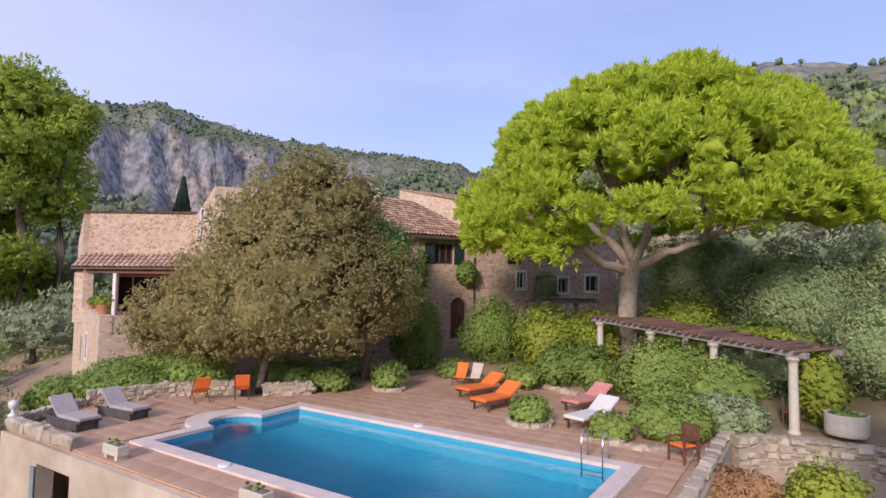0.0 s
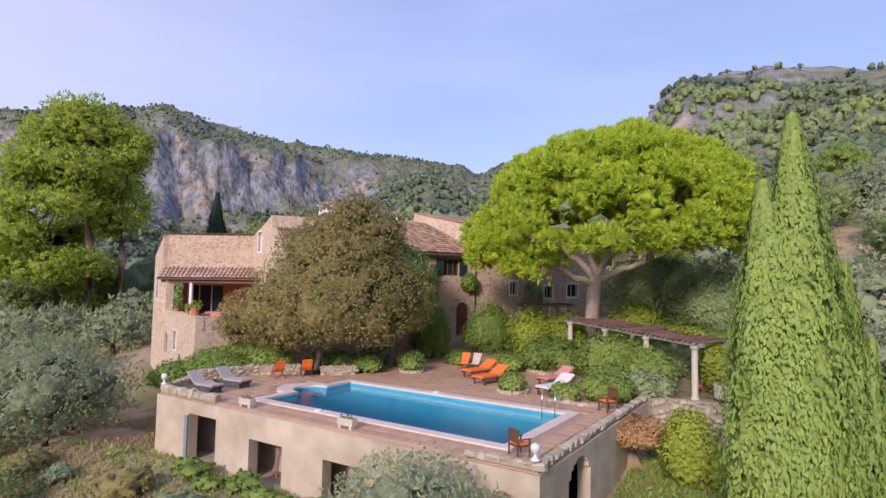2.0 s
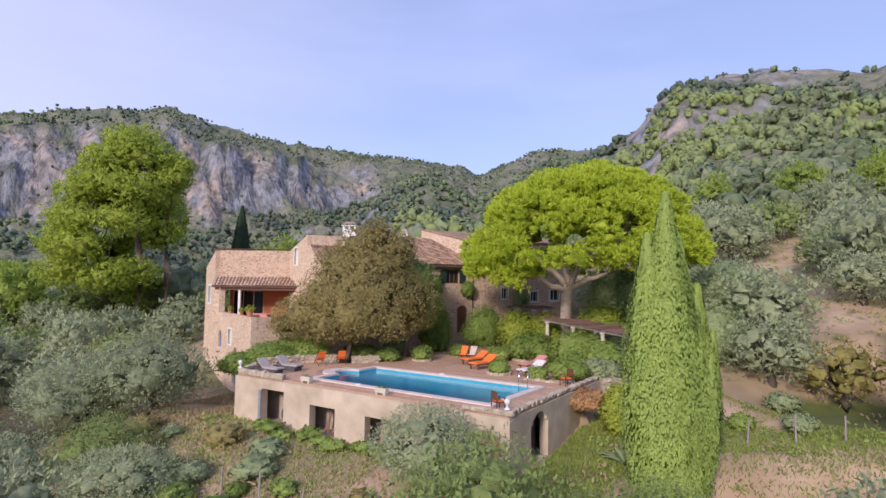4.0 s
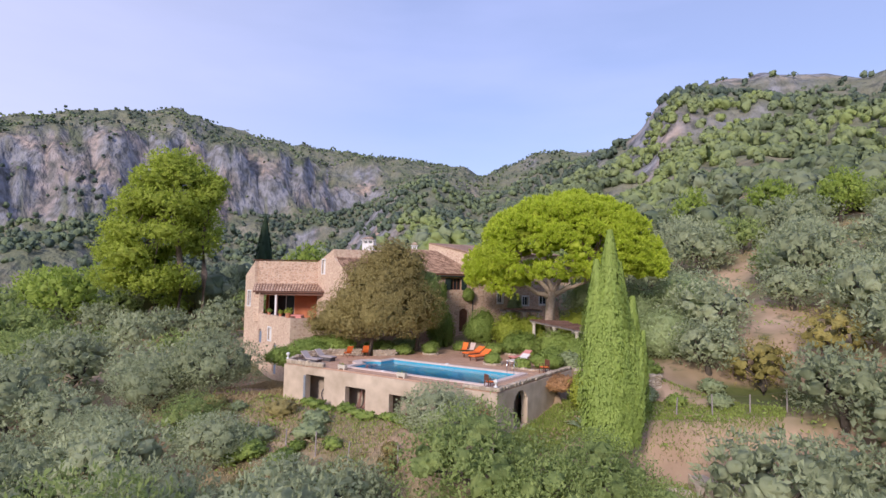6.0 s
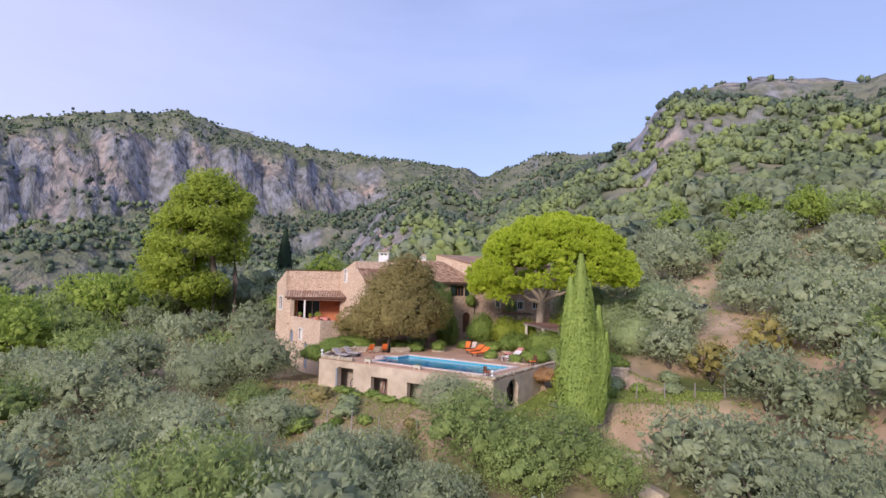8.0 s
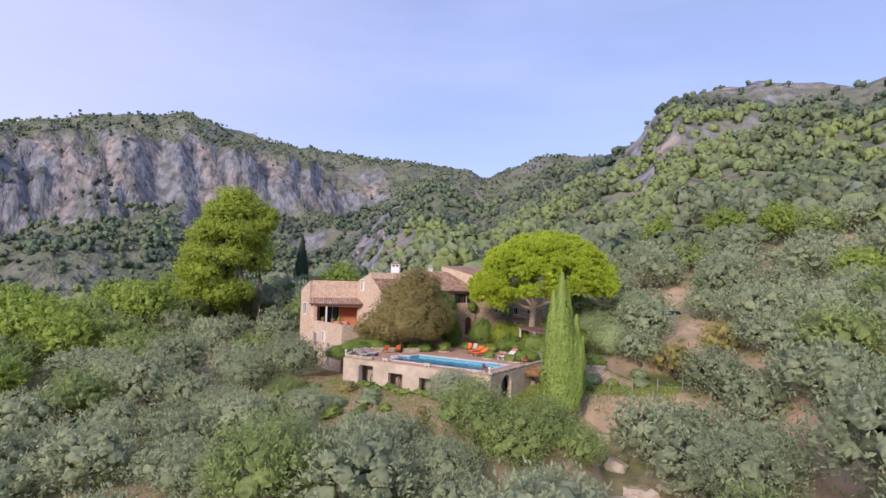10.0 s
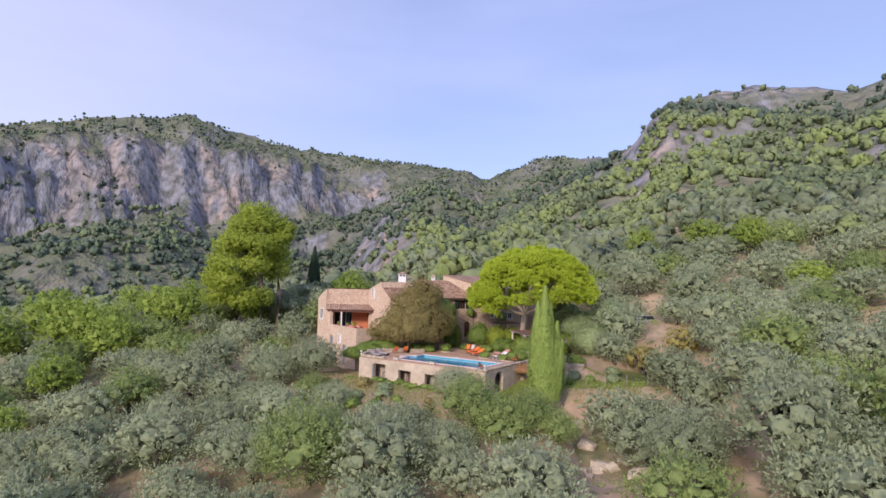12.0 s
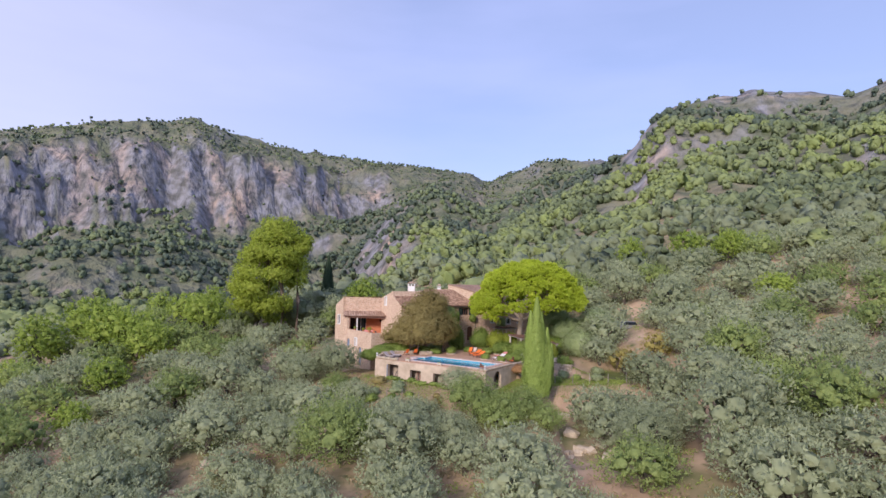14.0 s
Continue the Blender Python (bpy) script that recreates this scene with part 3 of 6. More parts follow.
CREST_R = [900, 1000, 1050, 1080, 1120, 1150, 1200, 1300, 1400, 1500, 1500, 1400, 1250, 1000, 950, 900, 850, 800, 780, 766, 740, 720, 700, 900]


def near_height(x, y):
    u = (x + 14.4) * CU + (y - 18.9) * SU
    v = -(x + 14.4) * SU + (y - 18.9) * CU
    h = -5.4 + 0.14 * np.maximum(x, -30) + 0.05 * np.minimum(x + 30, 0) + 0.19 * y + 0.0014 * np.maximum(x - 8, 0) ** 2 * np.exp(-np.maximum(x - 8, 0) / 160)
    h = h - 0.0014 * np.clip(-x - 30, 0, 60) ** 2
    h = h + fbm(x / 14, y / 14, 4, 3) * 1.6
    # the ground round the terrace and below the house
    du = np.maximum(np.maximum(-u - 5, u - 18.7), 0)
    dv = np.maximum(np.maximum(-v, v - 12), 0)
    w = 1 - smooth01((np.hypot(du, dv) - 1.5) / 10)
    low = np.where(v < -0.3, -2.58, -2.75) - 0.1 * np.maximum(-v - 1, 0) - 0.1 * np.maximum(-u - 3, 0)
    right = np.clip(-2.75 + (v - 3.5) * 0.12, -2.75, -1.5) + 1.6 * smooth01((v - 12.2) / 1.2)
    h = h * (1 - w) + np.where(u > 18.5, right, low) * w
    bank = smooth01((x - 8.5) / 2) * (1 - smooth01((x - 23) / 5)) * smooth01((22 - y) / 4) * smooth01((y + 12) / 10)
    h = h * (1 - bank) + bank * (-1.75 + 0.05 * (x - 14) - 3.0 * (1 - smooth01((y - 8.6) / 2.4)) - 0.16 * np.maximum(8 - y, 0) + fbm(x / 2.2, y / 2.2, 3, 5) * 0.9 * (1 - smooth01((y - 10) / 2)))
    # the garden behind the terrace climbs to the house
    g = smooth01((v - np.where(u > 18.75, 13.0, 8.8)) / np.where(u > 18.75, 0.5, 1.0)) * smooth01((u + 3.0 - 0.35 * (v - 10)) / 2.5 + 1) * (1 - smooth01((u - 23) / 8)) * (1 - smooth01((v - 36) / 14))
    h = h * (1 - g) + (np.clip((v - 17.0) * 0.2, -0.14, 2.4)) * g
    return h


def ground_height(x, y):
    x, y = np.asarray(x, float), np.asarray(y, float)
    dx, dy = x - HUB[0], y - HUB[1]
    r = np.hypot(dx, dy)
    az = np.degrees(np.arctan2(dx, dy))
    el, rc = np.interp(az, CREST_AZ, CREST_EL), np.interp(az, CREST_AZ, CREST_R)
    crest = 11.3 + rc * np.tan(np.radians(el))
    r0 = 150.0
    h0 = near_height(HUB[0] + dx / np.maximum(r, 1) * np.minimum(r, r0), HUB[1] + dy / np.maximum(r, 1) * np.minimum(r, r0))
    left = smooth01((-az - 2.5) / 12) * smooth01((az + 130) / 40)
    ridge_z = h0
    valley = h0 * (1 - left) + left * (-28.0)
    rv = r0 * (1.15 + 1.6 * left)
    foot_r, foot_z = 0.74 * rc, 11.3 + 0.74 * rc * np.tan(np.radians(el * 0.36 + 0.4))
    top_r, top_z = 0.80 * rc, 11.3 + 0.80 * rc * np.tan(np.radians(el * 0.8))
    z_left = np.where(r < rv, ridge_z + (valley - ridge_z) * smooth01((r - r0) / np.maximum(rv - r0, 1)),
             np.where(r < foot_r, valley + (foot_z - valley) * np.clip((r - rv) / (foot_r - rv), 0, 1) ** 1.25,
             np.where(r < top_r, foot_z + (top_z - foot_z) * (r - foot_r) / (top_r - foot_r), top_z + (crest - top_z) * np.clip((r - top_r) / (rc - top_r), 0, 1))))
    z_right = h0 + (crest - h0) * np.clip((r - r0) / (rc - r0), 0, 1) ** 1.12
    z = z_left * left + z_right * (1 - left)
    z = np.where(r > rc, crest - (r - rc) * 0.35, z)
    far = smooth01((r - r0) / 250)
    z = z + far * (fbm(x / 160, y / 160, 6, 11) * 46 * (1 - 0.75 * smooth01((r / rc - 0.85) / 0.12)) + fbm(x / 30, y / 30, 3, 17) * 7)
    # gullies and buttresses of the cliff
    cliff = left * smooth01((r / rc - 0.70) / 0.04) * (1 - smooth01((r / rc - 0.82) / 0.04))
    z = z + cliff * (np.abs(fbm(az / 3.1 + fbm(x / 70, y / 70, 3, 33) * 0.9, r / 90, 6, 29)) * 60 - 16 + fbm(x / 34, y / 34, 5, 37) * 40)
    z = z + left * smooth01((r / rc - 0.45) / 0.1) * (1 - smooth01((r / rc - 0.9) / 0.08)) * np.abs(fbm(x / 90, y / 90, 5, 41)) * 34
    return np.where(r < r0, near_height(x, y), z)


def build_ground():
    az = np.concatenate([np.arange(-58, 58.01, 0.3), np.arange(62, 302, 5.0)])
    rad = np.concatenate([np.arange(1.0, 150, 1.0), 150 * 1.03 ** np.arange(0, 102)])
    a, r = np.meshgrid(np.radians(az), rad)
    x, y = HUB[0] + np.sin(a) * r, HUB[1] + np.cos(a) * r
    z = ground_height(x, y)
    n, m = len(rad), len(az)
    v = np.stack([x, y, z], -1).reshape(-1, 3)
    i = np.arange(n * m).reshape(n, m)
    j = np.roll(i, -1, axis=1)
    f = np.stack([i[:-1], j[:-1], j[1:], i[1:]], -1).reshape(-1, 4)[:, ::-1]
    ob = quad_mesh("ground", (v, f, None), GROUND)
    ob.data.polygons.foreach_set("use_smooth", [True] * len(f))
    return tagged(ob, "dry stony hillside with patches of grass and far rocky mountains", "ground", kind="structure")


build_ground()


def gz(x, y):
    return float(ground_height(x, y))


# ---- the terrace, its walls and the pool ----
terrace = thing("terrace", "raised terracotta-paved pool terrace with rendered retaining walls", "terrace", TM, kind="structure")
bm = bmesh.new()
HOLES = [(2.45, 4.35, -2.66, -0.62, 0), (6.45, 8.35, -2.66, -1.05, 0), (10.45, 12.4, -2.66, -1.12, 0)]
wall(bm, (0, -0.15), (18.7, -0.15), 0.45, -3.6, -0.09, HOLES)
part("retaining_wall", bm, RENDERED, terrace, "stained cream lime-rendered wall with store openings")
bm = bmesh.new()
wall(bm, (18.7, 0.3), (18.7, 13.0), 0.45, -3.6, -0.09, [(1.8, 3.85, -2.66, -0.34, 0.9)])
part("retaining_wall", bm, RENDERED, terrace, "cream rendered side wall with an arched opening")
bm = bmesh.new()
wall(bm, (-1.6, 2.9), (0.0, -0.15), 0.45, -3.6, -0.09)
part("retaining_wall", bm, RENDERED, terrace)
bm = bmesh.new()
box(bm, (0.5, 1.38, -3.4), (18.2, 1.52, -0.12))
box(bm, (0.5, 0.31, -2.95), (18.2, 1.38, -2.67))
for s in (0.5, 5.2, 9.3, 13.4):
    box(bm, (s, 0.32, -2.67), (s + 0.2, 1.38, -0.12))
box(bm, (17.5, 1.54, -3.4), (17.62, 5.0, -0.12))
box(bm, (17.62, 1.54, -2.95), (18.24, 5.0, -2.67))
part("store_room", bm, DARK_ROOM, terrace)
POOL = (5.05, 1.65, 16.7, 7.2)
BAY = (4.95, 4.55, 0.95)     # centre and half width of the round bay at the pool's end


def pool_outline(grow=0.0, steps=14):
    u0, v0, u1, v1 = POOL[0] - grow, POOL[1] - grow, POOL[2] + grow, POOL[3] + grow
    r = BAY[2] + grow
    pts = [(u0, v0), (u1, v0), (u1, v1), (u0, v1)]
    for k in range(steps + 1):
        a = math.pi / 2 + math.pi * k / steps
        pts.append((u0 + r * 1.0 * math.cos(a), BAY[1] + r * math.sin(a)))
    return pts


def ring(bm, inner, outer, z0, z1):
    """A flat ring between two outlines with the same number of corners."""
    rows = [[bm.verts.new((*p, z)) for p in o] for o, z in ((inner, z0), (inner, z1), (outer, z1), (outer, z0))]
    n = len(inner)
    for a, b in zip(rows, rows[1:] + rows[:1]):
        for k in range(n):
            bm.faces.new((a[k], a[(k + 1) % n], b[(k + 1) % n], b[k]))


# the bed under the pavers: a sheet with the pool cut out
bm = bmesh.new()
outer = [(0.0, 0.0), (18.6, 0.0), (18.6, 12.0), (16.4, 13.4), (14.9, 17.0), (4.6, 17.4), (3.4, 13.0), (3.2, 9.0), (1.8, 7.4), (-0.4, 6.4), (-1.5, 2.8)]
edges = []
for loop in (outer, pool_outline(0.4)):
    vs = [bm.verts.new((*p, -0.045)) for p in loop]
    edges += [bm.edges.new((vs[i], vs[(i + 1) % len(vs)])) for i in range(len(vs))]
bmesh.ops.triangle_fill(bm, use_beauty=True, edges=edges)
got = bmesh.ops.extrude_face_region(bm, geom=list(bm.faces))
bmesh.ops.translate(bm, vec=(0, 0, -0.06), verts=[g for g in got["geom"] if isinstance(g, bmesh.types.BMVert)])
part("paving_bed", bm, BEDDING, terrace)

pool = thing("swimming_pool", "blue swimming pool with a pale coping and a rounded bay", "swimming pool", TM)
bm = bmesh.new()
ring(bm, pool_outline(-0.02), pool_outline(0.42), -0.05, 0.055)
part("coping", bm, COPING, pool, "pale pink stone coping")
bm = bmesh.new()
rim = pool_outline(0.0)
prism(bm, rim, -1.7, -0.06)
bmesh.ops.delete(bm, geom=[f for f in bm.faces if f.normal.z > 0.9 or all(v.co.z > -0.1 for v in f.verts)], context="FACES")
part("basin", bm, POOL_TILE, pool, "blue tiled basin")
bm = bmesh.new()
bm.faces.new([bm.verts.new((*p, -0.14)) for p in pool_outline(-0.005)])
w_ob = part("water", bm, WATER, pool, "clear rippled water")
w_ob.visible_shadow = False

# ---- the house ----
house = thing("farmhouse", "old pink rubble-stone farmhouse with clay tile roofs", "house")
G_, F_, P_ = Vector((-25.05, 37.2)), Vector((-23.2, 34.8)), Vector((-16.5, 26.4))
J_, K_, M_, N_ = Vector((-16.3, 34.8)), Vector((-12.1, 29.5)), Vector((0.4, 36.7)), Vector((10.6, 42.6))
EV = (M_ - K_).normalized()
WV = Vector((-EV.y, EV.x))


def roof_tiles(name, eave0, eave1, ridge1, ridge0, mat, parent, label="", step=0.24, course=0.36):
    """Rows of half-round clay tiles from the eave up to the ridge."""
    e0, e1, r1, r0 = (np.array(p, float) for p in (eave0, eave1, ridge1, ridge0))
    cols, rows = max(2, int(np.linalg.norm(e1 - e0) / step)), max(2, int(np.linalg.norm(r0 - e0) / course))
    across = (e1 - e0) / np.linalg.norm(e1 - e0)
    up = np.cross(across, (r0 - e0) / np.linalg.norm(r0 - e0))
    up *= np.sign(up[2])
    r = np.random.default_rng(cols * 31 + rows)
    v, f = [], []
    arc = [(math.cos(a), math.sin(a)) for a in np.linspace(0, math.pi, 5)]
    for i in range(cols):
        for j in range(rows):
            a, t0, t1 = (i + 0.5) / cols, j / rows, (j + 1.18) / rows
            lo = (e0 + (e1 - e0) * a) * (1 - t0) + (r0 + (r1 - r0) * a) * t0
            hi = (e0 + (e1 - e0) * a) * (1 - t1) + (r0 + (r1 - r0) * a) * t1
            lift = r.uniform(0.0, 0.02)
            k = len(v)
            for p, rad, h in ((lo, 0.115, 0.035 + lift), (hi, 0.09, 0.0)):
                for c, s in arc:
                    v.append(p + across * c * rad * step / 0.24 + up * (s * rad * 0.9 + h))
            f += [(k + q, k + q + 1, k + q + 6, k + q + 5) for q in range(4)]
    ob = quad_mesh(name, (np.array(v), np.array(f), None), mat, parent, label)
    return tagged(ob, kind="stuff")


def roof_slab(corners, mat, parent, thick=0.12):
    bm = bmesh.new()
    top = [bm.verts.new(c) for c in corners]
    low = [bm.verts.new(Vector(c) - Vector((0, 0, thick))) for c in corners]
    n = len(corners)
    bm.faces.new(top)
    bm.faces.new(low[::-1])
    for i in range(n):
        bm.faces.new((top[i], low[i], low[(i + 1) % n], top[(i + 1) % n]))
    return part("roof_deck", bm, mat, parent)


def v3(p, z):
    return Vector((p[0], p[1], z))


GP = (P_ - G_)
GL = GP.length
GD = GP.normalized()
# long side wall: lower storey to the open terrace, upper storey at the back
bm = bmesh.new()
wall(bm, G_, G_ + GD * 3.1, 0.5, -3.8, (6.87, 8.38), [(1.0, 2.0, 3.6, 5.15, 0)])
part("wall", bm, PEACH, house, "smooth peach rendered wall")
bm = bmesh.new()
wall(bm, G_ + GD * 3.1, G_ + GD * 4.75, 0.5, -3.8, 5.1)
part("wall", bm, PEACH, house)
bm = bmesh.new()
wall(bm, G_ + GD * 4.75, P_, 0.5, -3.8, 2.9, [(0.15, 1.25, -0.1, 1.35, 0.5), (3.15, 4.05, 0.45, 1.65, 0), (4.65, 5.65, -2.7, 0.32, 0.5)])
part("wall", bm, PEACH, house)
bm = bmesh.new()
wall(bm, P_, (-11.9, 30.0), 0.45, -3.6, 2.05, [(1.9, 3.4, -0.5, 1.35, 0.7)])
part("wall", bm, PEACH, house)
bm = bmesh.new()
wall(bm, P_ + Vector((0.36, 0.32)), P_ + Vector((1.3, 1.13)), 0.3, 2.06, 2.9)
part("parapet", bm, PEACH, house)
bm = bmesh.new()
prism(bm, [P_ + Vector((0.15, 0.6)), (-12.3, 30.1), (-16.0, 35.0), (-16.2, 38.2), (-22.5, 38.2), F_ + Vector((0.55, 0))], 1.75, 2.0)
part("upper_floor", bm, TERRACOTTA, house, "tiled floor of the upper open terrace")
bm = bmesh.new()
wall(bm, F_ + Vector((0.4, 0)), J_ + Vector((0.3, 0)), 0.45, 5.15, 8.42)
part("wall", bm, PINK_STONE, house, "exposed pink rubble wall")
bm = bmesh.new()
wall(bm, (-22.6, 37.0), (-15.8, 37.0), 0.4, 2.0, 6.4, [(0.25, 3.2, 2.0, 4.75, 0)])
part("wall", bm, ORANGE_WALL, house, "orange rendered loggia wall")
bm = bmesh.new()
wall(bm, (-16.0, 37.2), (-16.0, 34.9), 0.3, 2.0, 6.4)
part("wall", bm, ORANGE_WALL, house)
bm = bmesh.new()
prism(bm, [G_ + Vector((0.1, 0.5)), F_ + Vector((0.6, 0.5)), J_ + Vector((0, 0.5)), (-17.5, 40.5), (-24.5, 40.3)], [6.6, 8.25, 8.3, 6.6, 6.4], [6.82, 8.4, 8.45, 6.8, 6.6])
part("roof_deck", bm, ROOF_TILE, house)
bm = bmesh.new()
box(bm, (-22.55, 33.55, 4.86), (-15.4, 33.8, 5.1))
part("porch_beam", bm, DARK_WOOD, house, "dark timber porch beam")
for x in (-22.4, -20.35):
    bm = bmesh.new()
    box(bm, (x - (0.3 if x < -21 else 0.1), 33.56, 2.0), (x + (0.3 if x < -21 else 0.1), 33.8, 4.86), bevel=0.02)
    part("porch_pillar", bm, PEACH if x < -21 else WHITE, house)
E0, E1, R1, R0 = (-22.75, 33.3, 5.14), (-15.2, 33.3, 5.22), (-15.2, 34.78, 6.05), (-23.1, 34.78, 5.98)
roof_slab((E0, E1, R1, R0), DARK_WOOD, house, 0.08)
roof_tiles("porch_roof_tiles", E0, E1, R1, R0, ROOF_TILE_PALE, house, "pale barrel tiles over the porch", 0.3, 0.4)
roof_tiles("coping_tiles", (-23.4, 34.72, 8.42), (-16.2, 34.72, 8.47), (-16.2, 35.3, 8.5), (-23.4, 35.3, 8.45), ROOF_TILE_PALE, house)

# gabled main range
JK = (K_ - J_).normalized()
RG = J_ + JK * 3.75
bm = bmesh.new()
wall(bm, J_, RG, 0.5, 0.5, (8.45, 9.68), [(1.05, 1.75, 7.2, 8.62, 0)])
wall(bm, RG, K_, 0.5, 0.5, (8.85, 7.32))
part("wall", bm, PEACH, house, "peach rendered gable")
bm = bmesh.new()
wall(bm, RG, RG + EV * 5.2, 0.4, 8.3, (9.68, 9.75))
part("wall", bm, PEACH, house)
KM = (M_ - K_).length
bm = bmesh.new()
wall(bm, K_, M_, 0.55, 0.0, 7.38, [(11.55, 12.85, 5.75, 6.98, 0), (12.7, 13.75, 1.3, 3.75, 0.5)])
part("wall", bm, PINK_STONE, house, "pink rubble facade with an arched door")
eave = lambda p, z, o=0.45: v3(p - WV * o, z)
back = (RG - K_).dot(WV)
roof_slab((eave(K_ - EV * 0.15, 7.28), eave(K_ + EV * 6.2, 7.3), v3(K_ + EV * 6.2 + WV * back, 8.8), v3(K_ - EV * 0.15 + WV * back, 8.8)), DARK_WOOD, house)
roof_tiles("roof_tiles", eave(K_ - EV * 0.15, 7.3), eave(K_ + EV * 6.2, 7.32), v3(K_ + EV * 6.2 + WV * back, 8.82), v3(K_ - EV * 0.15 + WV * back, 8.82), ROOF_TILE, house)
roof_slab((eave(K_ + EV * 6.2, 7.36), eave(M_ + EV * 0.3, 7.36), v3(M_ - EV * 2.4 + WV * 4.6, 10.05), v3(K_ + EV * 6.2 + WV * 4.6, 10.05)), DARK_WOOD, house)
roof_tiles("roof_tiles", eave(K_ + EV * 6.2, 7.38), eave(M_ + EV * 0.3, 7.38), v3(M_ - EV * 2.4 + WV * 4.6, 10.07), v3(K_ + EV * 6.2 + WV * 4.6, 10.07), ROOF_TILE, house, "weathered brown clay tiles")
bm = bmesh.new()
prism(bm, [RG + EV * 0.1 + WV * 0.3, RG + EV * 5.4 + WV * 0.3, K_ + EV * 6.2 + WV * 4.6, M_ - EV * 2.4 + WV * 4.6, M_ - EV * 2.0 + WV * 8, J_ + EV * 2 + WV * 4], 8.0, [9.66, 9.72, 9.98, 9.98, 8.2, 8.2])
part("roof_deck", bm, ROOF_TILE, house)
# right-hand range under the pine
MN = (N_ - M_).length
bm = bmesh.new()
wall(bm, M_ + EV * 0.02, N_, 0.55, 0.0, (9.7, 10.0), [(2.4, 3.5, 5.9, 7.3, 0), (3.1, 3.75, 4.35, 5.4, 0), (6.3, 7.3, 7.6, 8.7, 0), (6.5, 7.3, 4.1, 5.1, 0), (8.9, 10.0, 4.2, 5.3, 0)])
part("wall", bm, PINK_STONE, house)
bm = bmesh.new()
wall(bm, M_ + WV * 6 - EV * 2.6, M_ + WV * 0.6, 0.5, 3.0, (11.0, 9.7))
wall(bm, N_, N_ + WV * 7, 0.5, 0.0, (10.0, 10.9))
part("wall", bm, PEACH, house)
roof_slab((eave(M_ + EV * 0.1, 9.75, 0.2), eave(N_, 10.05, 0.2), v3(N_ + WV * 6, 11.1), v3(M_ - EV * 2.6 + WV * 6, 11.1)), ROOF_TILE, house)


# ---- trees ----
def limb(r, start, end, r0, r1, wiggle=0.12, steps=6):
    a, b = np.array(start, float), np.array(end, float)
    d = np.linalg.norm(b - a)
    pts, rad = [], []
    for i in range(steps + 1):
        t = i / steps
        p = a + (b - a) * t + (r.normal(0, wiggle, 3) * d * 0.25 * math.sin(math.pi * t))
        p[2] += d * 0.06 * math.sin(math.pi * t)
        pts.append(tuple(p))
        rad.append(r0 + (r1 - r0) * t)
    return pts, rad


def tree(name, label, category, m, trunk, blobs, count, leaf, mat, bark, seed, clump=0.3, flat=0.0, aspect=1.8, jitter=0.35, group="", per=26, limbs=8, core=3, fill=0.8, spiky=0.0):
    """trunk: the points and radii of the stem; limbs run from its upper part to the masses of the crown."""
    ob = thing(name, label, category, m, group)
    r = np.random.default_rng(seed)
    bm = bmesh.new()
    tube(bm, trunk[0], trunk[1], 10)
    for k in sorted(range(len(blobs)), key=lambda q: -blobs[q][1][0])[:limbs]:
        s = trunk[0][-1 if r.random() < 0.7 else -2]
        pts, rad = limb(r, s, tuple(np.array(blobs[k][0]) * 0.9 + np.array(s) * 0.1), trunk[1][-1] * 0.75, trunk[1][-1] * 0.18)
        tube(bm, pts, rad, 6)
    part("trunk", bm, bark, ob, smooth=True)
    c, n = crown_points(blobs, count, seed + 1, clump, flat=flat, per=per)
    cut = int(len(c) * spiky)
    mixed_up = np.random.default_rng(seed + 3).permutation(len(c))
    c, n = c[mixed_up], n[mixed_up]
    sprays = [leaves(c[cut:], n[cut:], leaf, aspect, jitter, seed + 2)]
    if cut:
        sprays.append(needles(c[:cut], n[:cut] + np.array((0, 0, 0.5)), leaf * 1.15, 3.6, 0.45, seed + 4))
    quad_mesh("crown", joined(*sprays, masses_mesh(blobs, fill, core, seed, 0.2, blobs)), mat, ob)
    return ob


